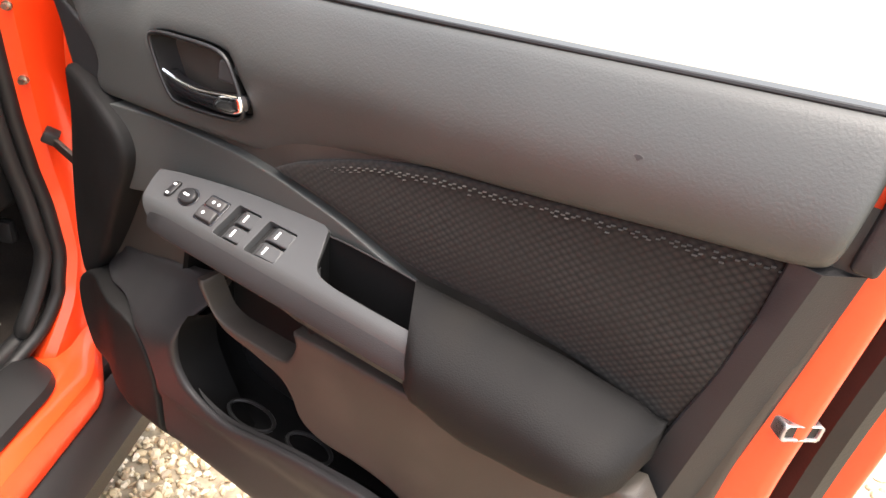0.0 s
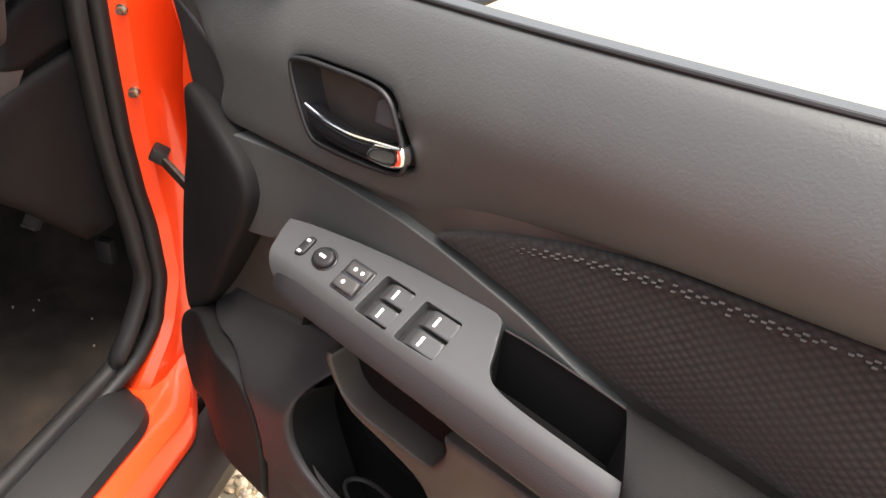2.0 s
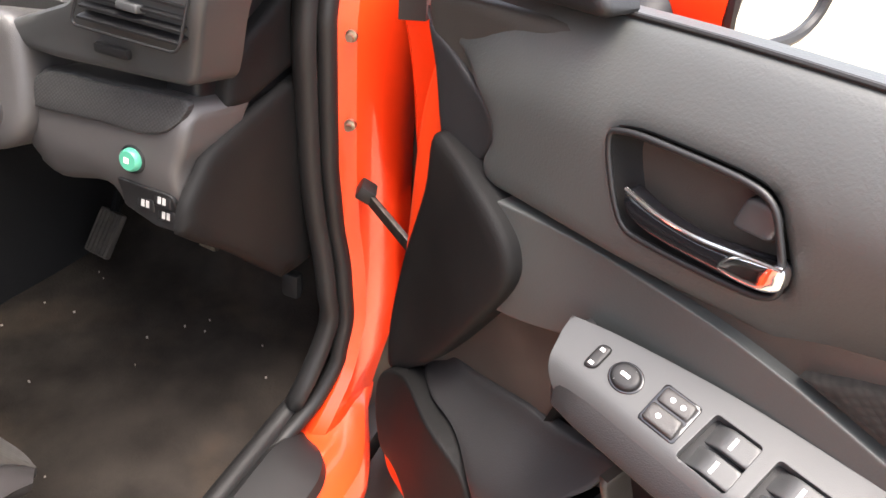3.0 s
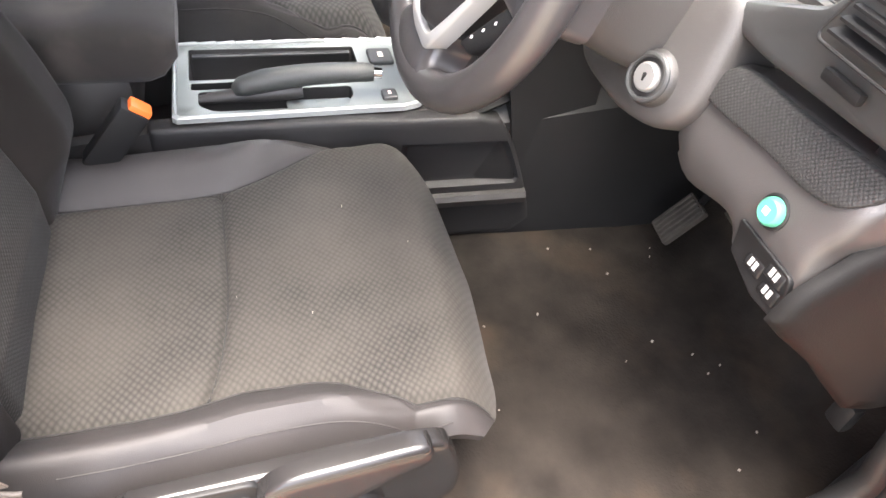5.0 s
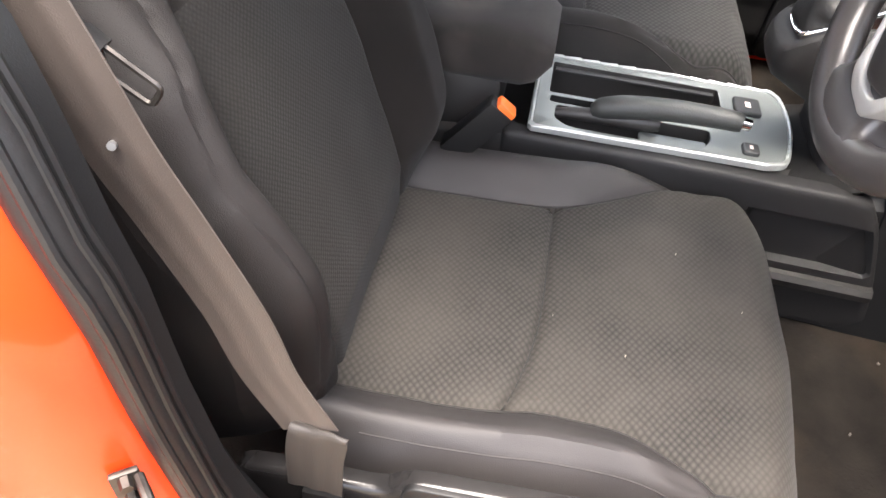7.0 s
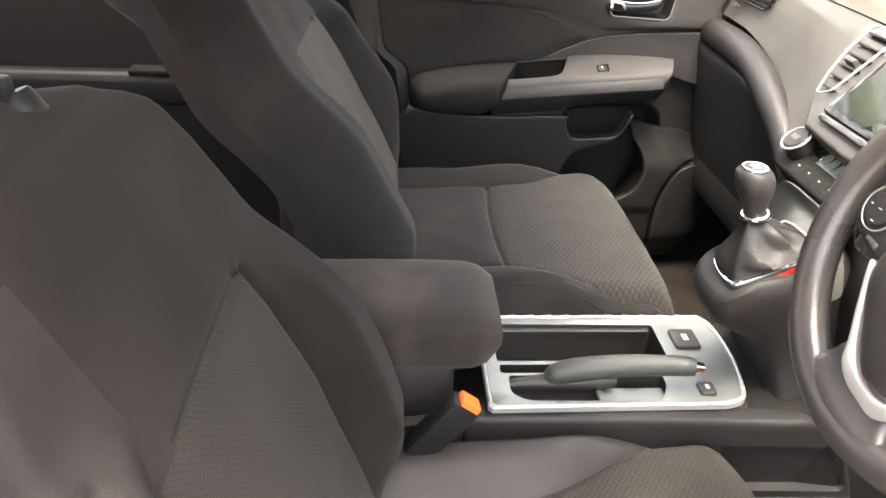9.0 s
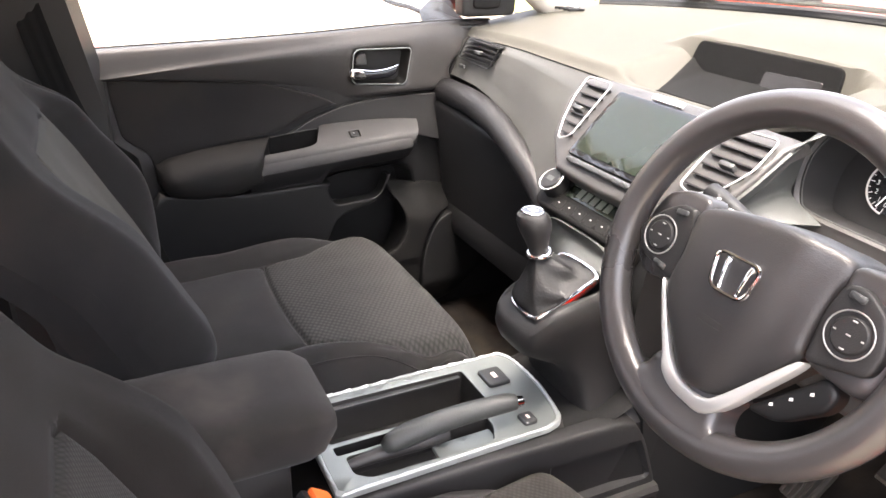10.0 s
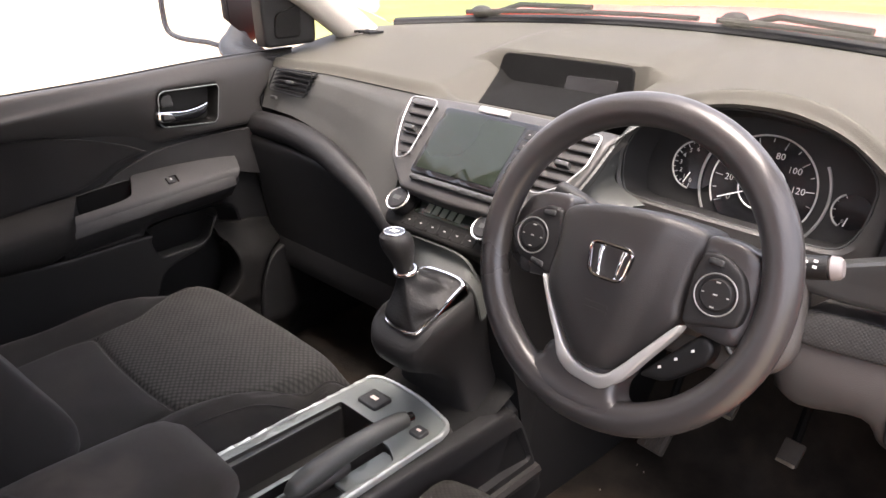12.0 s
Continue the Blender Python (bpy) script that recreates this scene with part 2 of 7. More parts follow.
def pebbles(m):
    """Each stone takes a tone of its own."""
    nt = m.node_tree
    b = nt.nodes["Principled BSDF"]
    geo = nt.nodes.new("ShaderNodeNewGeometry")
    ramp = nt.nodes.new("ShaderNodeValToRGB")
    tones = ((0.0, (0.30, 0.20, 0.11)), (0.12, (0.52, 0.40, 0.22)), (0.4, (0.66, 0.56, 0.38)), (0.7, (0.75, 0.68, 0.52)), (0.92, (0.48, 0.33, 0.17)), (1.0, (0.25, 0.22, 0.19)))
    while len(ramp.color_ramp.elements) < len(tones):
        ramp.color_ramp.elements.new(0.5)
    for e, (p, c) in zip(ramp.color_ramp.elements, tones):
        e.position, e.color = p, (*c, 1)
    nt.links.new(geo.outputs["Random Per Island"], ramp.inputs["Fac"])
    old = b.inputs["Base Color"].links[0].from_socket
    mix = nt.nodes.new("ShaderNodeMix")
    mix.data_type = "RGBA"
    mix.inputs["Factor"].default_value = 0.72
    nt.links.new(old, mix.inputs["A"])
    nt.links.new(ramp.outputs["Color"], mix.inputs["B"])
    nt.links.new(mix.outputs["Result"], b.inputs["Base Color"])
pebbles(STONE)
GLASS = glass("clear_glass", (0.96, 0.98, 0.97))
TREADRUBBER = material("dusty_pedal_rubber", (0.036, 0.031, 0.026), 0.7, grain=0.5, grain_size=200, mottle=0.35, mottle_size=40)
TYRE = material("tyre_rubber", (0.02, 0.02, 0.02), 0.8, grain=0.5, grain_size=90, mottle=0.2)
BEIGE = material("beige_headliner", (0.45, 0.43, 0.39), 0.9, grain=0.5, grain_size=500, mottle=0.06)
MIRROR = material("mirror_glass", (0.85, 0.86, 0.87), 0.02, metal=1.0, mottle=0.01)

# ---- shape helpers ----
from mathutils.geometry import delaunay_2d_cdt


def part(name, bm, mat, parent=None, label="", sharp=38, flat=False):
    me = bpy.data.meshes.new(name)
    bmesh.ops.remove_doubles(bm, verts=bm.verts, dist=0.00005)
    bmesh.ops.recalc_face_normals(bm, faces=bm.faces)
    bm.to_mesh(me)
    bm.free()
    if not flat:
        for p in me.polygons:
            p.use_smooth = True
        me.set_sharp_from_angle(angle=radians(sharp))
    me.materials.append(mat)
    ob = new(name, me)
    if parent is not None:
        ob.parent = parent
    if label:
        ob["label"] = label
    return ob


def thing(name, label, category, group="", kind="", at=(0, 0, 0)):
    return tagged(new(name), label, category, group, kind)


def spline(pts, n=8, closed=False):
    """A smooth line through the points."""
    p = [Vector(q) for q in pts]
    out = []
    m = len(p)
    last = m if closed else m - 1
    for i in range(last):
        a = p[(i - 1) % m] if closed or i > 0 else p[0] * 2 - p[1]
        b, c = p[i], p[(i + 1) % m]
        e = p[(i + 2) % m] if closed or i + 2 < m else c * 2 - b
        for k in range(n):
            t = k / n
            out.append(0.5 * ((2 * b) + (c - a) * t + (2 * a - 5 * b + 4 * c - e) * t * t + (3 * b - a - 3 * c + e) * t ** 3))
    if not closed:
        out.append(p[-1])
    return out


def rounded(pts, r, n=5):
    """A polygon with its corners rounded."""
    p = [Vector(q) for q in pts]
    out = []
    for i in range(len(p)):
        a, b, c = p[i - 1], p[i], p[(i + 1) % len(p)]
        da, dc = (a - b), (c - b)
        k = min(r, da.length * 0.45, dc.length * 0.45)
        s, e = b + da.normalized() * k, b + dc.normalized() * k
        for j in range(n + 1):
            t = j / n
            out.append(s * (1 - t) ** 2 + b * 2 * t * (1 - t) + e * t * t)
    return out


def tidy(pts, gap):
    out = []
    for p in pts:
        if not out or (Vector(p) - out[-1]).length > gap:
            out.append(Vector(p))
    if (out[0] - out[-1]).length < gap:
        out.pop()
    return out


def panel(outline, place, top, depth=0.01, r=0.006, step=0.02, holes=()):
    """A padded plate. outline: a closed line of (u, v). top(u, v): its height. Its rim is rounded by r and it reaches depth below.
    place(u, v, w) gives the point in the world. holes: closed lines cut through it."""
    def dense(line):
        pts, out = [Vector((p[0], p[1])) for p in tidy(line, 0.0012)], []
        for a, b in zip(pts, pts[1:] + pts[:1]):
            n = max(1, math.ceil((b - a).length / step))
            out += [a.lerp(b, k / n) for k in range(n)]
        return out
    rings = [dense(outline)] + [dense(h) for h in holes]
    verts, edges = [], []
    for g in rings:
        s = len(verts)
        verts += g
        edges += [(s + i, s + (i + 1) % len(g)) for i in range(len(g))]
    rim = len(verts)
    seg_a = np.array([verts[a] for a, b in edges])
    seg_b = np.array([verts[b] for a, b in edges])

    def near(q):
        q = np.asarray(q, float)
        d = seg_b - seg_a
        t = np.clip(((q[:, None] - seg_a) * d).sum(-1) / np.maximum((d * d).sum(-1), 1e-12), 0, 1)
        return np.sqrt((((seg_a + t[..., None] * d) - q[:, None]) ** 2).sum(-1)).min(1)

    def inside(q):
        q = np.asarray(q, float)
        y0, y1, x0, x1 = seg_a[:, 1], seg_b[:, 1], seg_a[:, 0], seg_b[:, 0]
        cross = (y0 > q[:, 1:]) != (y1 > q[:, 1:])
        xi = (x1 - x0) * (q[:, 1:] - y0) / np.where(y1 == y0, 1e-12, y1 - y0) + x0
        return (cross & (q[:, :1] < xi)).sum(1) % 2 == 1

    cand = []
    for k, off in enumerate((0.12 * r, 0.4 * r, r, 2.2 * r)):
        for g in rings:
            for i in range(len(g)):
                tan = (g[(i + 1) % len(g)] - g[i - 1])
                if tan.length < 1e-9:
                    continue
                nrm = Vector((-tan.y, tan.x)).normalized() * off
                cand += [(g[i].x + nrm.x, g[i].y + nrm.y, off), (g[i].x - nrm.x, g[i].y - nrm.y, off)]
    if r > 0 and cand:
        c = np.array(cand)
        ok = inside(c[:, :2]) & (near(c[:, :2]) > 0.93 * c[:, 2])
        c = c[ok]
        c = c[np.unique((c[:, :2] / (0.25 * r)).round().astype(int), axis=0, return_index=True)[1]]
        verts += [Vector(p[:2]) for p in c]
    lo, hi = seg_a.min(0), seg_a.max(0)
    gx, gy = np.meshgrid(np.arange(lo[0] + step / 2, hi[0], step), np.arange(lo[1] + step / 2, hi[1], step))
    g = np.stack([gx.ravel(), gy.ravel()], 1)
    if len(g):
        g = g[inside(g)]
        if len(g):
            g = g[near(g) > max(2.6 * r, step * 0.45)]
            verts += [Vector(p) for p in g]
    vo, eo, fo, *_ = delaunay_2d_cdt(verts, edges, [], 0, 1e-6)
    pts = np.array([(v.x, v.y) for v in vo])
    dist = near(pts)
    mid = np.array([pts[list(f)].mean(0) for f in fo])
    keep = inside(mid)
    bm = bmesh.new()
    vs = []
    for (u, v), d in zip(pts, dist):
        drop = r - math.sqrt(max(0.0, r * r - (r - d) ** 2)) if d < r else 0.0
        vs.append(bm.verts.new(place(u, v, top(u, v) - drop)))
    used = {}
    for f, k in zip(fo, keep):
        if k:
            try:
                bm.faces.new([vs[i] for i in f])
            except ValueError:
                continue
            for i in range(len(f)):
                e = (f[i], f[(i + 1) % len(f)])
                used[e] = used.get(e, 0) + 1
    low = {}
    for a, b in list(used):
        if (b, a) not in used:
            for i in (a, b):
                if i not in low:
                    u, v = pts[i]
                    low[i] = bm.verts.new(place(u, v, top(u, v) - r - depth))
            try:
                bm.faces.new([vs[b], vs[a], low[a], low[b]])
            except ValueError:
                pass
    bmesh.ops.delete(bm, geom=[v for v in bm.verts if not v.link_faces], context="VERTS")
    return bm


def loft(rings, caps=True, closed=True):
    bm = bmesh.new()
    rows = [[bm.verts.new(p) for p in ring] for ring in rings]
    n = len(rows[0])
    for a, b in zip(rows, rows[1:]):
        for i in range(n if closed else n - 1):
            bm.faces.new([a[i], a[(i + 1) % n], b[(i + 1) % n], b[i]])
    if caps and closed:
        bm.faces.new(rows[0][::-1])
        bm.faces.new(rows[-1])
    return bm


def tube(pts, r, n=10, closed=False, flat=1.0, up=None):
    """A round bar along the points; r may be a list. flat squeezes it along up."""
    p = [Vector(q) for q in pts]
    rs = r if isinstance(r, (list, tuple)) else [r] * len(p)
    rings = []
    side = None
    for i in range(len(p)):
        if closed:
            t = p[(i + 1) % len(p)] - p[i - 1]
        else:
            t = p[min(i + 1, len(p) - 1)] - p[max(i - 1, 0)]
        t.normalize()
        if side is None:
            ref = Vector(up) if up else (Vector((0, 0, 1)) if abs(t.z) < 0.9 else Vector((1, 0, 0)))
            side = t.cross(ref).normalized()
        side = (side - t * side.dot(t)).normalized()
        top = side.cross(t)
        rings.append([p[i] + (side * math.cos(a) + top * math.sin(a) * flat) * rs[i] for a in [2 * math.pi * k / n for k in range(n)]])
    if closed:
        rings.append(rings[0])
    return loft(rings, caps=not closed)


def rbox(centre, size, r=0.004, turn=None, seg=2):
    bm = bmesh.new()
    bmesh.ops.create_cube(bm, size=1.0)
    for v in bm.verts:
        v.co = Vector((v.co.x * size[0], v.co.y * size[1], v.co.z * size[2]))
    if r > 0:
        bmesh.ops.bevel(bm, geom=bm.edges[:], offset=min(r, 0.45 * min(size)), segments=seg, profile=0.6, affect="EDGES")
    m = Matrix.Translation(centre) @ (turn.to_4x4() if turn is not None else Matrix.Identity(4))
    bmesh.ops.transform(bm, matrix=m, verts=bm.verts)
    return bm


def cyl(a, b, r, r2=None, n=20, bevel=0.0):
    a, b = Vector(a), Vector(b)
    r2 = r if r2 is None else r2
    t = (b - a).normalized()
    side = t.cross(Vector((0, 0, 1)) if abs(t.z) < 0.9 else Vector((1, 0, 0))).normalized()
    top = side.cross(t)
    length = (b - a).length
    stops = [(0, r), (length, r2)]
    if bevel:
        stops = [(0, r - bevel), (bevel, r), (length - bevel, r2), (length, r2 - bevel)]
    rings = [[a + t * s + (side * math.cos(k) + top * math.sin(k)) * q for k in [2 * math.pi * i / n for i in range(n)]] for s, q in stops]
    return loft(rings)


def ball(c, r, seg=12, squash=(1, 1, 1)):
    bm = bmesh.new()
    bmesh.ops.create_uvsphere(bm, u_segments=seg, v_segments=seg // 2 + 2, radius=r)
    for v in bm.verts:
        v.co = Vector((v.co.x * squash[0], v.co.y * squash[1], v.co.z * squash[2])) + Vector(c)
    return bm


def merge(*bms):
    out = bmesh.new()
    for b in bms:
        me = bpy.data.meshes.new("tmp")
        b.to_mesh(me)
        out.from_mesh(me)
        bpy.data.meshes.remove(me)
        b.free()
    return out


def sheet(fn, nu, nv, thick=0.0, keep=None):
    """A surface fn(i / nu, j / nv); with thick a second skin below it."""
    bm = bmesh.new()
    rows = [[bm.verts.new(fn(i / nu, j / nv)) for j in range(nv + 1)] for i in range(nu + 1)]
    for i in range(nu):
        for j in range(nv):
            if keep is None or keep((i + 0.5) / nu, (j + 0.5) / nv):
                bm.faces.new([rows[i][j], rows[i + 1][j], rows[i + 1][j + 1], rows[i][j + 1]])
    bmesh.ops.delete(bm, geom=[v for v in bm.verts if not v.link_faces], context="VERTS")
    if thick:
        bmesh.ops.recalc_face_normals(bm, faces=bm.faces)
        bmesh.ops.solidify(bm, geom=bm.faces[:], thickness=thick)
    return bm


def frame_of(origin, u, v):
    """A placing by two directions; w is their cross product."""
    o, u, v = Vector(origin), Vector(u).normalized(), Vector(v).normalized()
    w = u.cross(v).normalized()
    return lambda a, b, c: o + u * a + v * b + w * c


def lettering(text, size, place, at_u, at_v, w=0.0006):
    """Words as a thin mesh on a placing."""
    cu = bpy.data.curves.new("lettering", "FONT")
    cu.body, cu.size, cu.align_x, cu.align_y, cu.resolution_u = text, size, "CENTER", "CENTER", 2
    ob = bpy.data.objects.new("lettering", cu)
    scene.collection.objects.link(ob)
    dg = bpy.context.evaluated_depsgraph_get()
    me = bpy.data.meshes.new_from_object(ob.evaluated_get(dg))
    bm = bmesh.new()
    bm.from_mesh(me)
    for v in bm.verts:
        v.co = place(at_u + v.co.x, at_v + v.co.y, w)
    bpy.data.meshes.remove(me)
    bpy.data.objects.remove(ob)
    bpy.data.curves.remove(cu)
    return bm


def smooth(a, b, x):
    t = min(1.0, max(0.0, (x - a) / (b - a)))
    return t * t * (3 - 2 * t)


def ease(x, table):
    """Straight steps between (x, value) pairs."""
    return float(np.interp(x, [p[0] for p in table], [p[1] for p in table]))

# ---- setting: ground, body shell ----
bm = bmesh.new()
cuts = [-400, -60, -15, -6, -3, -1.5, 0, 0.5, 1, 1.5, 2, 2.5, 3, 4, 6, 9, 15, 60, 400]
rows = [[bm.verts.new((x, y, 0)) for y in cuts] for x in cuts]
for i in range(len(cuts) - 1):
    for j in range(len(cuts) - 1):
        bm.faces.new([rows[i][j], rows[i + 1][j], rows[i + 1][j + 1], rows[i][j + 1]])
ground = tagged(part("ground", bm, GRAVEL), "pale buff gravel drive under and round the car", "ground", kind="structure")
bm = bmesh.new()
vs = [bm.verts.new(p) for p in ((-60, 7.5, 0.02), (1.8, 7.5, 0.02), (1.8, 70, 0.6), (-60, 70, 0.6))]
bm.faces.new(vs)
lawn = tagged(part("lawn", bm, GRASS), "sunlit yellow-green lawn beyond the gravel drive", "lawn", kind="structure")

# floor pan, tunnel, firewall
FLOOR = 0.40
bm = sheet(lambda a, b: Vector((-0.74 + 1.48 * a, -0.9 + 2.75 * b, FLOOR + 0.30 * smooth(1.52, 1.80, -0.9 + 2.75 * b) + 0.004 * noise.noise((a * 9, b * 14, 0)))), 40, 70, thick=-0.02)
tagged(part("floor", bm, CARPET), "worn dark brown-black carpet floor of the cabin", "floor", kind="structure")
bm = rbox((0, 1.86, 0.76), (1.5, 0.04, 0.76), 0.01)
tagged(part("wall_firewall", bm, BLACK), "black bulkhead in front of the footwells", "bulkhead", kind="structure")

# sill on the driver's side: tread plate, painted flange, black outer cladding
sill = thing("sill_driver_side", "orange-red painted door sill with a black scuff plate", "door sill", kind="structure")
prof = [(0.70, 0.405), (0.735, 0.415), (0.752, 0.428), (0.80, 0.423), (0.845, 0.416), (0.872, 0.402), (0.884, 0.372), (0.884, 0.345), (0.86, 0.30), (0.70, 0.30)]
part("painted_sill", loft([[Vector((0.70 + (x - 0.70) * (1 - 0.42 * smooth(1.27, 1.46, y)), y, z + 0.035 * smooth(1.29, 1.42, y) * smooth(0.755, 0.81, x) - 0.012 * smooth(0.775, 0.74, x) * smooth(1.25, 1.30, y))) for x, z in prof] for y in list(np.linspace(0.35, 1.26, 10)) + list(np.linspace(1.28, 1.46, 10))]), PAINT, sill)
clad = [(0.86, 0.345), (0.905, 0.330), (0.935, 0.285), (0.93, 0.235), (0.90, 0.205), (0.85, 0.20), (0.85, 0.30)]
part("outer_cladding", loft([[Vector((x, y, z)) for x, z in clad] for y in np.linspace(-0.9, 1.95, 16)]), BLACK, sill, "black plastic outer cladding")
def round_end(y):
    return math.sqrt(max(0.01, 1 - max(0.0, (y - 1.20) / 0.084) ** 2))
tread = [(0.70, 0.418), (0.755, 0.452), (0.80, 0.447), (0.838, 0.437), (0.846, 0.424), (0.80, 0.415), (0.70, 0.40)]
part("scuff_plate", loft([[Vector((0.772 + (x - 0.772) * round_end(y), y, z - 0.020 * (1 - round_end(y)))) for x, z in tread] for y in list(np.linspace(0.40, 1.18, 12)) + list(np.linspace(1.20, 1.283, 12))]), BLACK, sill, "grained black scuff plate")

# front pillar and hinge face: painted band with its black seal
pillar = thing("pillar_front", "orange-red painted front door pillar with black rubber door seal", "pillar", kind="structure")
def pillar_y(z):
    return ease(z, [(0.38, 1.275), (0.45, 1.315), (0.52, 1.365), (0.60, 1.392), (0.70, 1.397), (0.80, 1.390), (0.95, 1.378), (1.05, 1.372), (1.20, 1.40), (1.6, 0.95)])
def pillar_in(z):
    return ease(z, [(0.40, 0.772), (0.44, 0.784), (0.50, 0.796), (0.60, 0.798), (0.68, 0.788), (0.76, 0.775), (0.85, 0.768), (1.22, 0.768)]) - 0.762
zs = list(np.linspace(0.40, 1.22, 40))
rings = []
for z in zs:
    y, g = pillar_y(z), pillar_in(z)
    rings.append([Vector((0.735 + g, y + 0.01, z)), Vector((0.762 + g, y - 0.006, z)), Vector((0.785 + 0.8 * g, y + 0.002, z)), Vector((0.80 + 0.5 * g, y + 0.03, z)),
                  Vector((0.806 + 0.35 * g, y + 0.085, z)), Vector((0.806 + 0.2 * g, y + 0.145, z)), Vector((0.80, y + 0.155, z)), Vector((0.79, y + 0.30, z)), Vector((0.735, y + 0.30, z))])
part("hinge_face", loft(rings), PAINT, pillar)
seal = [Vector((0.751 + pillar_in(z), pillar_y(z) - 0.010, z)) for z in zs]
low = [Vector((0.752, y, 0.436)) for y in np.linspace(0.40, 1.24, 14)]
part("door_seal", tube(spline(low + [Vector((0.757, 1.270, 0.444)), Vector((0.773, 1.318, 0.474))] + seal[6:], 3), 0.0125, 10), RUBBER, pillar, "black rubber weatherstrip")
part("seal_lip", tube(spline([Vector((0.732, 0.42, 0.440)), Vector((0.732, 1.22, 0.446)), Vector((0.752, 1.30, 0.49))] + [Vector((0.730 + pillar_in(z), pillar_y(z) - 0.026, z)) for z in zs[9::3]], 4), 0.016, 10, flat=0.8), RUBBER, pillar)
for z, yy in ((1.034, 1.374), (0.920, 1.378)):
    part("bolt", merge(cyl((0.783, yy + 0.006, z), (0.786, yy - 0.012, z), 0.0048, n=6), cyl((0.783, yy + 0.004, z), (0.7838, yy - 0.003, z), 0.0075, n=18)), STEEL, pillar, "zinc-plated hex bolt")
chk = thing("door_check_strap", "dark steel door check strap between pillar and open door", "door check")
part("bracket", rbox((0.806, 1.387, 0.826), (0.024, 0.030, 0.020), 0.004, Euler((0, 0.5, 0.4)).to_matrix()), BLACK, chk)
part("strap", rbox((0.865, 1.355, 0.806), (0.115, 0.008, 0.016), 0.002, Euler((0, 0.25, -0.48)).to_matrix()), DARKSTEEL, chk, "greased steel strap")

# front wing seen past the hinge gap, bonnet, screen pillars, roof, rear of the shell
body = thing("car_body", "orange-red painted body shell of a compact family car", "car body", kind="structure")
rings = []
def wing_edge(z):
    return ease(z, [(0.30, 1.50), (0.77, 1.47), (0.895, 1.425), (0.98, 1.40), (1.067, 1.36), (1.10, 1.345)])
for z in np.linspace(0.30, 1.075, 20):
    bulge = 0.03 * math.sin(math.pi * (z - 0.2) / 1.0)
    e = wing_edge(z)
    rings.append([Vector((0.846, e + 0.020, z)), Vector((0.851, e + 0.015, z)), Vector((0.880, e + 0.032, z)), Vector((0.887, e + 0.042, z)), Vector((0.889, e + 0.10, z)), Vector((0.885 + bulge, 1.68, z)), Vector((0.90 + bulge, 2.0, z)), Vector((0.86 + bulge, 2.6, z)), Vector((0.80, 2.6, z)), Vector((0.846, 1.60, z)), Vector((0.846, e + 0.03, z))])
part("front_wing", loft(rings), PAINT, body)
part("hinge_gap_lining", loft([[Vector((0.805, pillar_y(z) + 0.150, z)), Vector((0.846, wing_edge(z) + 0.10, z)), Vector((0.846, wing_edge(z) + 0.14, z)), Vector((0.80, pillar_y(z) + 0.20, z))] for z in np.linspace(0.36, 1.12, 14)]), RUBBER, body, "black lining in the hinge gap")
part("front_wing", loft([[Vector((-p.x, p.y, p.z)) for p in r] for r in rings]), PAINT, body)
part("pillar_foot_seal", loft([[Vector((0.835 + dx, wing_edge(1.07) + dy - 0.10 * (z - 1.07), z)) for dx, dy in ((0.012, 0.0), (0.038, 0.015), (0.038, 0.16), (0.012, 0.16))] for z in (1.070, 1.09, 1.13, 1.17)]), RUBBER, body, "black seal at the pillar foot")
def bonnet(a, b):
    x = -0.86 + 1.72 * a
    y = 1.80 + 0.95 * b
    return Vector((x, y, 1.236 + 0.014 * math.sin(1.9 * b) - 0.040 * b * b - 0.16 * (x / 0.86) ** 4 - 0.05 * (x / 0.86) ** 2 * b + 0.02 * math.exp(-((abs(x) - 0.55) / 0.1) ** 2)))
part("bonnet", sheet(bonnet, 30, 16, thick=-0.01), PAINT, body)
def nose_panel(a, b):
    p = bonnet(a, 1)
    return Vector((p.x, p.y + 0.055 * math.sin(math.pi * b / 2) - 0.10 * (p.x / 0.86) ** 4 * b, p.z - 0.004 + (0.58 - p.z) * b))
part("nose_panel", sheet(nose_panel, 24, 8, thick=0.01), PAINT, body)
part("front_end", rbox((0, 2.70, 0.62), (1.62, 0.24, 0.84), 0.10, seg=4), PAINT, body)
for s in (-1, 1):
    line = spline([(s * 0.74, 1.64, 1.14), (s * 0.715, 1.30, 1.36), (s * 0.655, 0.95, 1.50), (s * 0.60, 0.55, 1.575), (s * 0.585, -0.2, 1.60), (s * 0.59, -1.0, 1.56)], 6)
    part("roof_rail", tube([p + Vector((s * 0.012, 0, 0.006)) for p in line], 0.026, 10), PAINT, body)
    part("pillar_trim", tube([p + Vector((-s * 0.022, -0.02, -0.022)) for p in line], 0.042, 12), BEIGE, body, "pale grey pillar trim")
def roof(a, b):
    x = -0.62 + 1.24 * a
    y = 0.92 - 2.0 * b
    return Vector((x, y, 1.51 + 0.11 * math.sin(math.pi * min(1, 0.12 + b * 0.75)) - 0.05 * (x / 0.62) ** 2))
part("roof", sheet(roof, 20, 24, thick=0.012), PAINT, body)
bm = sheet(lambda a, b: roof(a, b) - Vector((0, 0, 0.04)), 16, 20, thick=-0.01)
tagged(part("ceiling", bm, BEIGE), "pale grey cloth headliner", "ceiling", kind="structure")
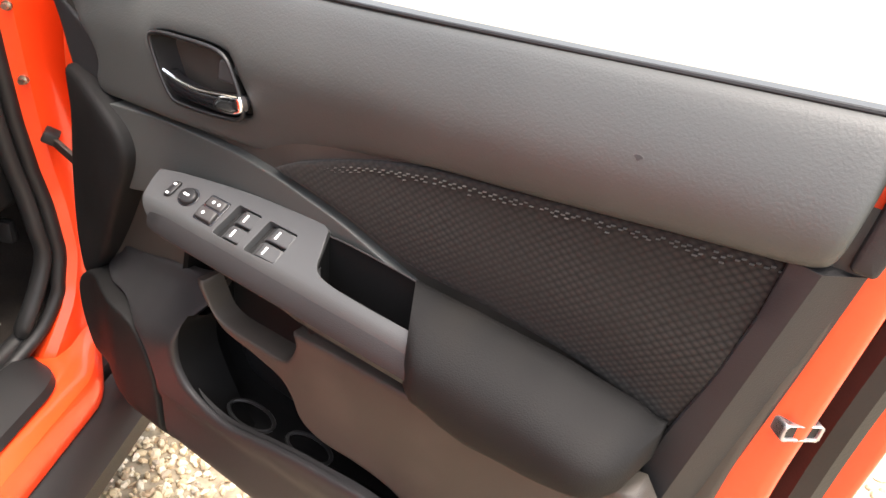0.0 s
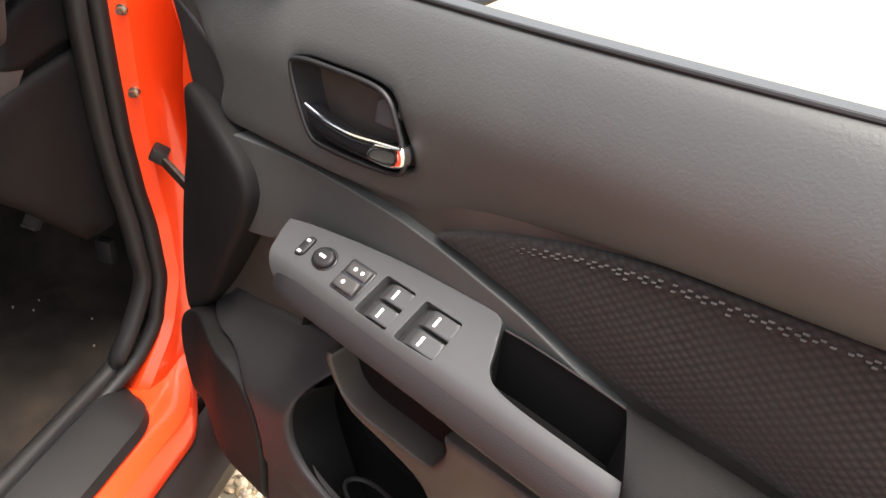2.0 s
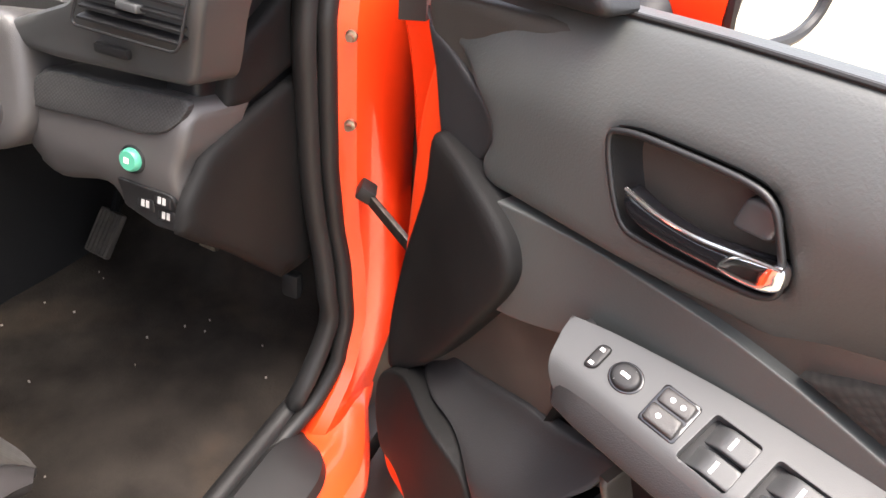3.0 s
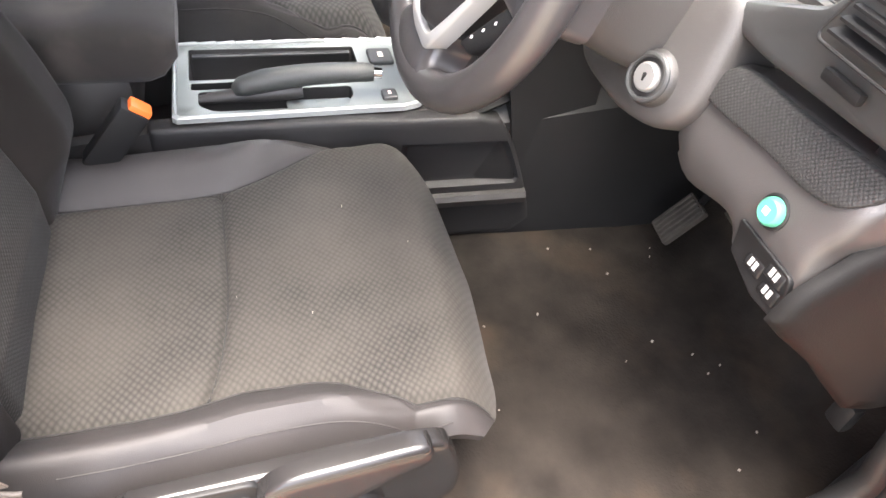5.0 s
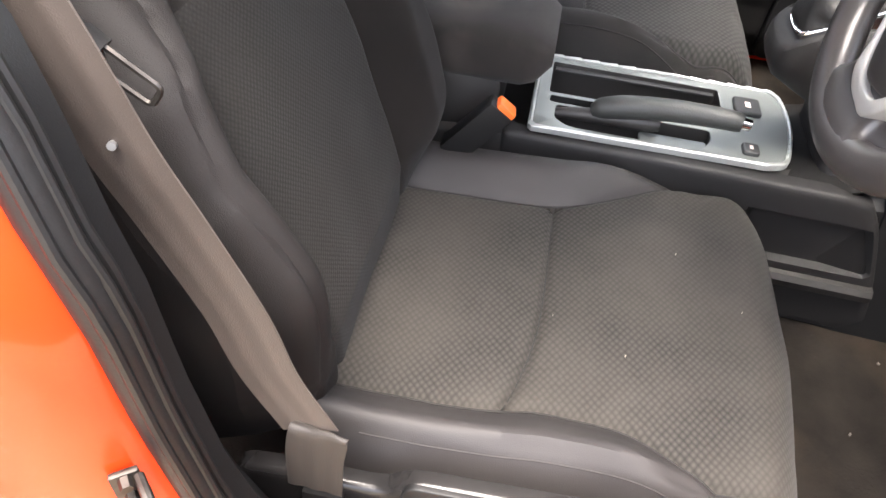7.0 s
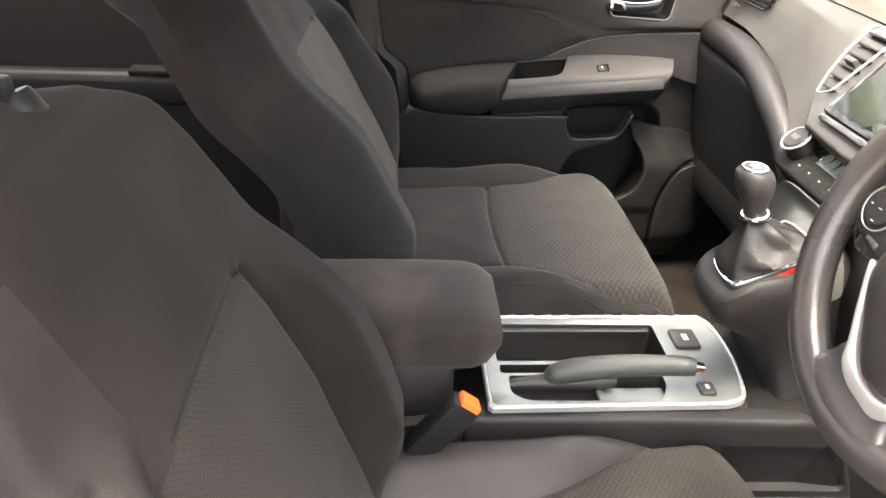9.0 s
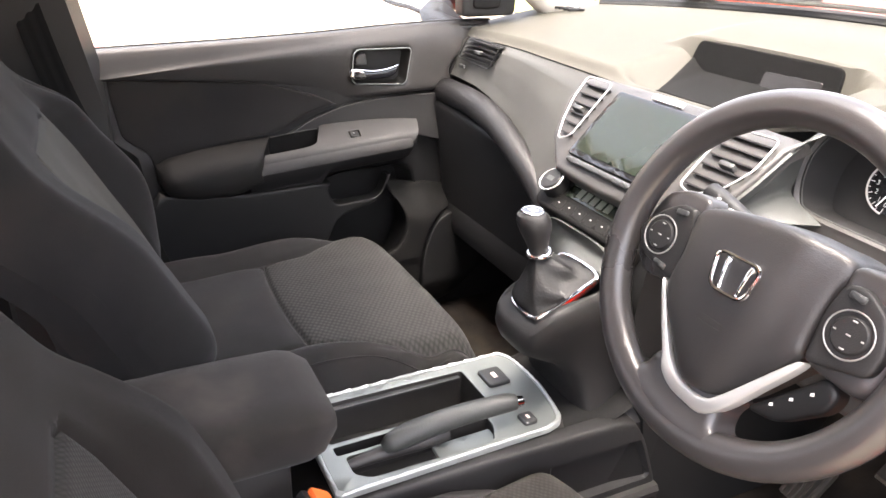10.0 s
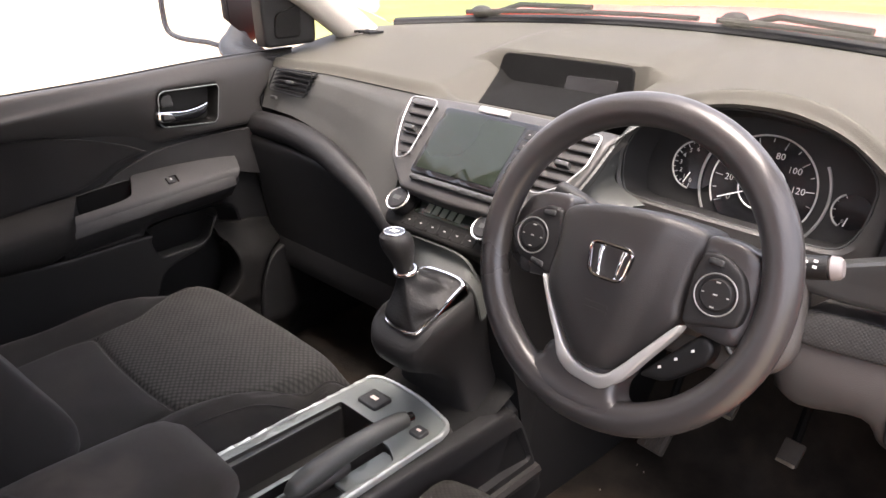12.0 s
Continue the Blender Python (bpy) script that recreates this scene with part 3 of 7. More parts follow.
# far-side shell below the windows, tail and rear pillars
for s in (-1, 1):
    y0 = 0.36 if s > 0 else 1.30
    rings = []
    for z in np.linspace(0.34, 1.10, 10):
        bulge = 0.05 * math.sin(math.pi * (z - 0.2) / 1.05)
        rings.append([Vector((s * (0.85 + bulge), y, z)) for y in np.linspace(y0, -1.25, 10)] + [Vector((s * (0.78 + bulge), y, z)) for y in np.linspace(-1.25, y0, 10)])
    part("body_side", loft(rings), PAINT, body)
    part("rear_quarter_post", tube(spline([(s * 0.80, -1.15, 1.08), (s * 0.70, -1.10, 1.35), (s * 0.60, -1.0, 1.56)], 5), 0.09, 10, flat=0.6), PAINT, body)
part("outer_cladding", loft([[Vector((-x, y, z)) for x, z in clad] for y in np.linspace(-0.9, 1.95, 16)]), BLACK, body, "black plastic outer cladding")
part("cabin_side_lining", rbox((-0.735, 1.55, 0.73), (0.03, 0.66, 0.72), 0.01), BLACK, body, "black footwell side lining")
part("tailgate", rbox((0, -1.27, 0.86), (1.70, 0.08, 1.05), 0.03, seg=3), PAINT, body)
part("underbody", rbox((0, 0.4, 0.30), (1.70, 3.2, 0.12), 0.03), BLACK, body)

# glass and rear doors of the shell
for s in (-1, 1):
    y1 = 0.24 if s > 0 else -0.82
    if s > 0:
        pane = part("rear_side_glass", panel(rounded([(-0.75, 1.12), (0.20, 1.12), (0.06, 1.53), (-0.66, 1.53)], 0.05), lambda u, v, w: Vector((0.815 - 0.42 * (v - 1.10) + w, u, v)), lambda u, v: 0.0, 0.003, 0.0005, 0.2), GLASS, body, "clear side glass")
        pane.visible_shadow = False
    pane = part("quarter_glass", panel(rounded([(-1.08, 1.14), (-0.84, 1.13), (-0.76, 1.50), (-0.98, 1.50)], 0.04), lambda u, v, w: Vector((s * (0.80 - 0.42 * (v - 1.10)) + w, u, v)), lambda u, v: 0.0, 0.003, 0.0005, 0.2), GLASS, body, "clear quarter glass")
    pane.visible_shadow = False
    part("waist_seal", tube(spline([Vector((s * 0.845, 0.24 if s > 0 else -0.80, 1.105)), Vector((s * 0.85, -0.4 if s > 0 else -0.95, 1.105)), Vector((s * 0.83, -1.10, 1.105))], 6), 0.010, 8), RUBBER, body, "black waist seal")
pane = part("tailgate_glass", panel(rounded([(-0.62, 1.38), (0.62, 1.38), (0.52, 1.56), (-0.52, 1.56)], 0.05), lambda u, v, w: Vector((u, -1.25 + 0.9 * (v - 1.38) + w, v)), lambda u, v: 0.0, 0.003, 0.0005, 0.2), GLASS, body, "clear tailgate glass")
pane.visible_shadow = False
for s in (-1, 1):
    part("head_lamp", rbox((s * 0.60, 2.805, 0.86), (0.34, 0.05, 0.13), 0.03, seg=3), SILVER, body, "clear head lamp")
    part("tail_lamp", rbox((s * 0.74, -1.305, 1.05), (0.14, 0.05, 0.36), 0.02, seg=3), PAINT, body, "red tail lamp")
part("grille", rbox((0, 2.815, 0.78), (0.76, 0.04, 0.16), 0.02, seg=3), BLACK, body, "black grille")
part("bumper", rbox((0, 2.76, 0.42), (1.66, 0.20, 0.24), 0.06, seg=3), BLACK, body, "black lower bumper")

# door post behind the driver's door
post = thing("pillar_centre", "orange-red painted centre door post with black trim and seal", "pillar", kind="structure")
def post_y(z):
    return ease(z, [(0.42, 0.56), (0.55, 0.53), (0.65, 0.485), (0.75, 0.455), (0.86, 0.44), (0.97, 0.432), (1.08, 0.40), (1.22, 0.31), (1.35, 0.22), (1.55, 0.10)])
rings = []
for z in np.linspace(0.42, 1.54, 30):
    y = post_y(z)
    lean = 0.18 * max(0, z - 1.0)
    rings.append([Vector((0.752 - lean, y + 0.012, z)), Vector((0.775 - lean, y + 0.004, z)), Vector((0.80 - lean, y - 0.03, z)), Vector((0.815 - lean, y - 0.075, z)), Vector((0.86 - lean, y - 0.10, z)), Vector((0.86 - lean, y - 0.22, z)), Vector((0.752 - lean, y - 0.22, z))])
part("painted_face", loft(rings), PAINT, post)
part("door_seal", tube([Vector((0.752 - 0.18 * max(0, z - 1.0), post_y(z) + 0.018, z)) for z in np.linspace(0.43, 1.5, 30)], 0.0125, 12), RUBBER, post, "black rubber weatherstrip")
for dx, dy, r in ((0.0105, 0.0075, 0.0034), (-0.002, 0.0120, 0.0030), (-0.0125, 0.0080, 0.0034)):
    part("seal_rib", tube([Vector((0.752 + dx - 0.18 * max(0, z - 1.0), post_y(z) + 0.018 + dy, z)) for z in np.linspace(0.43, 1.5, 40)], r, 8), RUBBER, post)
rings = []
for z in np.linspace(0.42, 1.52, 24):
    y, lean = post_y(z), 0.20 * max(0, z - 1.0)
    rings.append([Vector((0.742 - lean, y + 0.022, z)), Vector((0.742 - lean, y - 0.20, z)), Vector((0.66 - lean, y - 0.20, z)), Vector((0.675 - lean, y - 0.03, z)), Vector((0.715 - lean, y + 0.02, z))])
part("inner_trim", loft(rings), BLACK, post, "black plastic post trim")
stk = thing("door_striker", "bare steel door striker bolted to the centre post", "door striker")
part("plate", rbox((0.7815, 0.448, 0.826), (0.005, 0.018, 0.027), 0.002, Euler((0, 0, 0.63)).to_matrix()), DARKSTEEL, stk)
for dz in (-0.010, 0.010):
    part("screw", cyl((0.784, 0.450, 0.826 + dz), (0.790, 0.455, 0.826 + dz), 0.0045, 0.004, 6), DARKSTEEL, stk)
part("loop", tube(spline([(0.779, 0.456, 0.834), (0.789, 0.466, 0.834), (0.793, 0.470, 0.831), (0.793, 0.470, 0.821), (0.789, 0.466, 0.818), (0.779, 0.456, 0.818)], 4), 0.0035, 8), DARKSTEEL, stk)

tagged(part("paint_label", panel(rounded([(-0.035, -0.030), (0.035, -0.030), (0.035, 0.030), (-0.035, 0.030)], 0.003), frame_of((0.790, 0.440, 0.706), (-0.50, 0.68, -0.15), (0.05, -0.12, 0.99)), lambda u, v: 0.007, 0.004, 0.0003, 0.02), WHITE), "white paper label on the painted centre post", "sticker")

# windscreen and wipers
def screen(a, b):
    x = -0.70 + 1.40 * a
    x *= 1 - 0.09 * b
    return Vector((x, 1.785 - 0.86 * b - 0.16 * (x / 0.7) ** 2 * (1 - b * 0.4), 1.236 + 0.30 * b - 0.03 * (x / 0.7) ** 2))
ws = part("windscreen", sheet(screen, 24, 12, thick=0.004), GLASS)
ws.visible_shadow = False
tagged(ws, "clear curved windscreen glass", "windscreen", kind="structure")
part("scuttle", tube([screen(a, 0) + Vector((0, 0.015, -0.006)) for a in np.linspace(0, 1, 30)], 0.018, 8), RUBBER, body, "black scuttle edge")
for x0, x1 in ((-0.50, 0.06), (0.10, 0.62)):
    w = thing("wiper", "black windscreen wiper resting at the foot of the glass", "wiper", "windscreen wipers")
    a0, a1 = (x0 + 0.7) / 1.4, (x1 + 0.7) / 1.4
    pts = [screen(a, 0.03) + Vector((0, 0.012, 0.012)) for a in np.linspace(a0, a1, 10)]
    part("blade", tube(pts, 0.006, 6), BLACK, w)
    part("arm", tube([pts[0] + Vector((0, 0.03, -0.02)), pts[2] + Vector((0, 0.02, 0.014)), pts[5] + Vector((0, 0.005, 0.01))], 0.007, 6), BLACK, w)
    part("pivot_cap", ball(pts[0] + Vector((0.02, 0.035, 0.0)), 0.022, 12, (1.3, 1, 0.7)), BLACK, w)

# ---- doors ----
BELT_LINE = [(0.035, 1.142), (0.10, 1.150), (0.20, 1.162), (0.34, 1.174), (0.54, 1.184), (0.75, 1.198), (0.92, 1.211), (1.03, 1.219)]
TRIM_LOW = [(0.040, 1.115), (0.069, 1.060), (0.083, 1.009), (0.097, 0.995), (0.139, 0.987), (0.22, 0.993), (0.31, 0.999), (0.414, 1.0), (0.478, 0.994), (0.520, 1.016), (0.601, 1.046), (0.681, 1.066), (0.765, 1.078), (0.842, 1.089), (0.91, 1.099), (0.988, 1.110)]
CLOTH_LOW = [(0.955, 0.924), (0.855, 0.945), (0.763, 0.953), (0.685, 0.955), (0.640, 0.963), (0.581, 0.980), (0.530, 0.990)]


def v2(pts, n=6, closed=False):
    return [(p.x, p.y) for p in spline([(a, b, 0) for a, b in pts], n, closed)]


rnd_stitch = random.Random(7)
WELL = v2([(0.305, 0.80), (0.42, 0.830), (0.55, 0.826), (0.60, 0.76), (0.735, 0.655), (0.71, 0.590), (0.42, 0.556), (0.315, 0.595)], 5, True)


def door_trim(root, M, driver):
    place = lambda u, z, w: M(u, w, z)
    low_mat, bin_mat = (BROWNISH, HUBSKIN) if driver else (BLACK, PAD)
    # whole backing plate
    hinge = [(0.045, 1.128), (0.050, 1.10), (0.095, 0.995), (0.066, 0.842), (0.046, 0.655), (0.040, 0.56), (0.080, 0.462), (0.161, 0.428), (0.30, 0.424), (0.60, 0.428), (0.96, 0.44), (0.995, 0.50), (1.005, 0.70), (1.012, 0.90), (1.028, 1.05), (1.036, 1.13), (1.036, 1.205)]
    full = v2(hinge, 5) + v2([(u, z - 0.014) for u, z in BELT_LINE[::-1]], 5)[1:]
    part("backing_panel", panel(full, place, lambda u, z: -0.022 - 0.032 * smooth(1.13, 1.20, z), 0.02, 0.006, 0.03, [WELL]), low_mat, root, "dark grey-brown moulded plastic lining")
    # padded upper roll
    rear = [(1.006, 1.115), (1.014, 1.124), (1.018, 1.150), (1.021, 1.190), (1.022, 1.2185)]
    front_cut = [(0.040, 1.116), (0.055, 1.105), (0.113, 1.083), (0.153, 1.056), (0.167, 1.033), (0.160, 1.006), (0.175, 0.990)]
    up = v2(front_cut + TRIM_LOW[5:] + rear, 5) + v2(BELT_LINE[::-1], 5)[1:]
    hb = v2([(0.290, 1.090), (0.303, 1.104), (0.350, 1.109), (0.402, 1.111), (0.424, 1.105), (0.437, 1.086), (0.449, 1.060), (0.447, 1.043), (0.420, 1.035), (0.350, 1.028), (0.318, 1.035)], 5, True) if driver else rounded([(0.280, 1.092), (0.284, 1.100), (0.428, 1.112), (0.440, 1.104), (0.446, 1.045), (0.436, 1.034), (0.302, 1.017), (0.292, 1.024)], 0.012, 4)
    cen = Vector((0.372, 1.070)) if driver else Vector((0.363, 1.065))
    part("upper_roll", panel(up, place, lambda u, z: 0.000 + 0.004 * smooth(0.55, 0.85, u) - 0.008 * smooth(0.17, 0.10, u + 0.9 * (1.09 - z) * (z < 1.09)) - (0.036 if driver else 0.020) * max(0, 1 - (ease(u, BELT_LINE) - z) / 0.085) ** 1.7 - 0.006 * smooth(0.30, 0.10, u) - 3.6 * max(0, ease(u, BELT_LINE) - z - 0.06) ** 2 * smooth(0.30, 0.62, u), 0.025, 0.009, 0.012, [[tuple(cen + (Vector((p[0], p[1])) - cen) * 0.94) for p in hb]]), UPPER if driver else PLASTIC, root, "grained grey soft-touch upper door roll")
    cover = v2([(0.040, 1.110), (0.053, 1.098), (0.110, 1.076), (0.148, 1.051), (0.160, 1.032), (0.153, 1.004), (0.130, 0.988), (0.097, 0.988), (0.083, 1.009), (0.066, 1.06)], 5, True)
    part("corner_cover", panel(cover, place, lambda u, z: -0.016 - 0.10 * max(0, 0.11 - u), 0.014, 0.004, 0.02), HUBSKIN, root, "charcoal front corner cover")
    part("belt_seal", tube([M(u, -0.0385, z + 0.0004) for u, z in v2(BELT_LINE, 4)], 0.0024, 8), RUBBER, root, "black window seal")
    # front wedge of satin plastic under the roll
    wedge = v2([(0.150, 0.978), (0.22, 0.987), (0.31, 0.991), (0.414, 0.992), (0.484, 0.986)], 5) + v2([(0.520, 0.980), (0.581, 0.968), (0.640, 0.950), (0.690, 0.935)], 5) + v2([(0.62, 0.93), (0.50, 0.93), (0.36, 0.915), (0.250, 0.880), (0.200, 0.872)], 5)
    part("satin_wedge" if driver else "smooth_wedge", panel(wedge, place, lambda u, z: -0.009 + 0.004 * smooth(0.98, 0.90, z) * smooth(0.60, 0.45, u) + 0.012 * smooth(0.32, 0.17, u), 0.022, 0.0015, 0.02), UPPER if driver else HUBSKIN, root, "smooth charcoal plastic wedge")
    if driver:
        bulge = v2([(0.090, 1.003), (0.128, 1.004), (0.165, 0.995), (0.204, 0.980), (0.234, 0.950), (0.236, 0.908), (0.192, 0.822), (0.145, 0.745), (0.099, 0.687), (0.055, 0.652), (0.046, 0.72), (0.062, 0.842), (0.085, 0.94)], 5, True)
        part("hinge_cover", panel(bulge, place, lambda u, z: -0.004 + 0.023 * smooth(0.07, 0.21, u), 0.040, 0.010, 0.015), PAD, root, "soft black cover at the hinge edge")
    # cloth insert
    cloth = v2(TRIM_LOW[8:], 5) + v2([(0.988, 1.110), (0.985, 1.067), (0.974, 1.0), (0.955, 0.924)], 5)[1:] + v2(CLOTH_LOW, 5)[1:]
    part("cloth_insert", panel(cloth, place, lambda u, z: -0.013 + 0.012 * smooth(0.06, 0.0, abs(z - 1.0)) * 0.4, 0.012, 0.004, 0.02), WEAVE_DOOR if driver else CLOTH_PASS, root, "dark brown-black woven cloth insert" if driver else "plain dark cloth insert")
    if driver:
        # rows of pale stitches under the roll
        verts, faces = [], []
        line = v2(TRIM_LOW[9:], 40)
        for row, odds, shift in ((0.0062, 0.04, 0.0), (0.0086, 0.06, 0.5), (0.0110, 0.40, 0.0), (0.0136, 0.85, 0.5)):
            run = 0.0092 * shift
            for (u0, z0), (u1, z1) in zip(line, line[1:]):
                run += math.hypot(u1 - u0, z1 - z0)
                if run > 0.0092:
                    run = 0.0
                    if rnd_stitch.random() < odds:
                        continue
                    n, du, dz = len(verts), rnd_stitch.uniform(0.0016, 0.0021), 0.0018 * (z1 - z0) / max(1e-6, u1 - u0)
                    zz = z0 - row + rnd_stitch.uniform(-0.0004, 0.0004)
                    verts += [tuple(M(u0 + a * du, w, zz + a * dz + c)) for a, c, w in ((-1, -0.0007, -0.0115), (1, -0.0007, -0.0115), (1, 0.0007, -0.0115), (-1, 0.0007, -0.0115), (-0.7, 0, -0.0094), (0.7, 0, -0.0094))]
                    faces += [[n, n + 1, n + 5, n + 4], [n + 2, n + 3, n + 4, n + 5], [n + 1, n + 2, n + 5], [n + 3, n, n + 4]]
        me = bpy.data.meshes.new("edge_stitches")
        me.from_pydata(verts, [], faces)
        me.materials.append(STITCH)
        st_ob = new("edge_stitches", me)
        st_ob.parent = root
        part("scuff", panel([(0.868 + 0.0032 * math.cos(a) * (1 + 0.4 * math.sin(3 * a)), 1.150 + 0.0022 * math.sin(a)) for a in np.linspace(0, 2 * math.pi, 14, endpoint=False)], place, lambda u, z: 0.0043 - 0.036 * max(0, 1 - (ease(u, BELT_LINE) - z) / 0.085) ** 1.7, 0.0002, 0.0001, 0.01), SCUFF, root, "small dark scuff")
    ridge = lambda z: 1.010 + 0.148 * (z - 1.114)
    rings = []
    for z in np.linspace(0.76, 1.114, 30):
        ua = ease(z, [(0.76, 0.925), (0.80, 0.933), (0.88, 0.948), (0.92, 0.954), (1.0, 0.973), (1.067, 0.984), (1.112, 0.987)])
        ub, uc = ridge(z), ease(z, [(0.76, 1.008), (0.90, 1.012), (1.02, 1.026), (1.114, 1.036)])
        wa, wc = -0.002 - 0.25 * (ub - ua), -0.002 - 0.85 * (uc - ub)
        rings.append([M(u, w, z) for u, w in ((ua, wa - 0.022), (ua, wa - 0.002), (ua + 0.0015, wa), (ub - 0.003, -0.0028), (ub, -0.0022), (ub + 0.003, -0.0046), (uc - 0.001, wc), (uc, wc - 0.002), (uc, wc - 0.022))])
    part("rear_trim", loft(rings), HUBSKIN, root, "charcoal plastic rear edge trim")
    part("rear_trim", panel(rounded([(1.022, 1.119), (1.040, 1.118), (1.046, 1.16), (1.049, 1.214), (1.028, 1.214), (1.025, 1.16)], 0.004), place, lambda u, z: -0.012, 0.030, 0.004, 0.012), HUBSKIN, root)
    # armrest body below the switch shelf
    rings = []
    for u in (0.318, 0.322, 0.330, 0.345, 0.37, 0.45, 0.55, 0.560, 0.566, 0.572, 0.578, 0.584, 0.65, 0.69, 0.72, 0.75):
        k = smooth(0.31, 0.352, u)
        edge = 0.052 * k + 0.016 * (1 - k)
        bow = edge + 0.013
        g = smooth(0.556, 0.582, u)
        sec = [(-0.02 + 0.056 * g, 0.93 - 0.02 * g), (edge - 0.02 + 0.008 * g, 0.949 - 0.57 * edge - 0.006), (edge + 0.004, 0.914 + 0.02 * (1 - k)), (bow, 0.903), (bow + 0.001, 0.893), (bow - 0.004, 0.886), (bow - 0.012, 0.879 - 0.005 * g), (bow - 0.026, 0.863 - 0.018 * g), (bow - 0.05 + 0.02 * g, 0.852 - 0.04 * g), (-0.02 + 0.046 * g, 0.845 - 0.055 * g)]
        rings.append([M(u, w - 0.016 * g if k > 6 else w, z) for k, (w, z) in enumerate(sec)])
    part("armrest", loft(rings), HUBSKIN, root, "charcoal plastic armrest moulding")
    # switch shelf
    sw = lambda u, s, w: M(u, s - 0.0 + w * 0.495, 0.949 - 0.57 * s + w * 0.869)
    shelf = v2([(0.314, 0.016), (0.359, 0.007), (0.452, -0.005), (0.556, -0.011)], 5) + v2([(0.567, -0.008), (0.577, 0.012), (0.588, 0.031), (0.610, 0.038), (0.657, 0.040), (0.728, 0.040)], 5) + v2([(0.728, 0.064), (0.60, 0.0675), (0.50, 0.068), (0.40, 0.0685), (0.352, 0.067), (0.329, 0.056), (0.317, 0.030)], 5)
    holes = [rounded([(0.449, 0.011), (0.486, 0.011), (0.486, 0.049), (0.446, 0.049)], 0.003), rounded([(0.498, 0.011), (0.541, 0.011), (0.541, 0.047), (0.496, 0.049)], 0.003)] if driver else [rounded([(0.474, 0.018), (0.502, 0.018), (0.502, 0.036), (0.474, 0.036)], 0.002)]
    part("switch_shelf", panel(shelf, sw, lambda u, s: 0.003 - 42 * max(0, s - 0.046) ** 2, 0.010, 0.0004, 0.005, holes), SATIN if driver else HUBSKIN, root, "satin grey switch panel" if driver else "smooth charcoal switch panel")
    if driver:
        part("switch_well", rbox(sw(0.468, 0.030, -0.010), (0.046, 0.046, 0.006), 0.001, DOOR_TURN), BLACK, root)
        part("switch_well", rbox(sw(0.519, 0.030, -0.010), (0.050, 0.046, 0.006), 0.001, DOOR_TURN), BLACK, root)
        for u0, ua, ub in ((0.449, 0.458, 0.487), (0.498, 0.508, 0.541)):
            for s0, s1 in ((0.0125, 0.0285), (0.0315, 0.047)):
                tip = lambda u, s, w, ua=ua, ub=ub: sw(u, s, w)
                out = rounded([(u0 + 0.001, s0), (ub, s0), (ub, s1), (u0 + 0.001, s1)], 0.0015, 3)
                b = part("window_switch", panel(out, tip, lambda u, s, ua=ua, ub=ub: -0.008 + 0.0105 * smooth(u0, ua + 0.008, u), 0.004, 0.0012, 0.004), SATIN, root, "grey window switch with a white mark")
                bar = [(ua + 0.011, s0 + 0.004), (ua + 0.0135, s0 + 0.004), (ua + 0.0135, s0 + 0.0125), (ua + 0.011, s0 + 0.0125)]
                part("switch_mark", panel(bar, tip, lambda u, s: 0.0032, 0.0005, 0.0001, 0.01), WHITE, b)
        part("button_surround", panel(rounded([(0.4085, 0.0145), (0.4405, 0.0145), (0.4405, 0.0455), (0.4085, 0.0455)], 0.0025, 3), sw, lambda u, s: 0.0040, 0.003, 0.0008, 0.008), GLOSS, root, "black button surround")
        ring = [(0.383 + 0.0145 * math.cos(a), 0.029 + 0.0112 * math.sin(a)) for a in np.linspace(0, 2 * math.pi, 28, endpoint=False)]
        part("knob_surround", panel(ring, sw, lambda u, s: 0.0040, 0.003, 0.0008, 0.006), GLOSS, root, "black knob surround")
        for s0, s1, dots in ((0.0165, 0.0285, 2), (0.0305, 0.0435, 1)):
            out = rounded([(0.411, s0), (0.438, s0), (0.438, s1), (0.411, s1)], 0.002, 3)
            b = part("lock_button", panel(out, sw, lambda u, s, h=(0.0062 if dots == 2 else 0.0080): h, 0.006, 0.0015, 0.006), PLASTIC, root, "charcoal lock button")
            for k in range(dots):
                part("button_mark", cyl(sw(0.421 + 0.009 * k, (s0 + s1) / 2, 0.005), sw(0.421 + 0.009 * k, (s0 + s1) / 2, 0.0067 + (0 if dots == 2 else 0.0018)), 0.0020, n=10), WHITE, b)
        ring = [(0.383 + 0.0125 * math.cos(a), 0.029 + 0.0095 * math.sin(a)) for a in np.linspace(0, 2 * math.pi, 24, endpoint=False)]
        b = part("mirror_knob", panel(ring, sw, lambda u, s: 0.0085, 0.008, 0.003, 0.005), BLACK, root, "round black mirror adjuster")
        for a in range(4):
            p = (0.383 + 0.009 * math.cos(a * 1.571 + 0.5), 0.029 + 0.0065 * math.sin(a * 1.571 + 0.5))
            part("knob_mark", cyl(sw(*p, 0.006), sw(*p, 0.0082), 0.0012, n=8), WHITE, b)
        part("knob_mark", rbox(sw(0.383, 0.029, 0.0086), (0.008, 0.003, 0.0012), 0.0003, DOOR_TURN), WHITE, b)
        sel = rounded([(0.350, 0.020), (0.361, 0.018), (0.361, 0.038), (0.350, 0.041)], 0.005, 5)
        b = part("mirror_selector", panel(sel, sw, lambda u, s: 0.006, 0.005, 0.002, 0.004), BLACK, root, "small black selector")
        for q in (0.024, 0.036):
            part("selector_mark", rbox(sw(0.3555, q, 0.0064), (0.004, 0.003, 0.001), 0.0003, DOOR_TURN), WHITE, b)
    else:
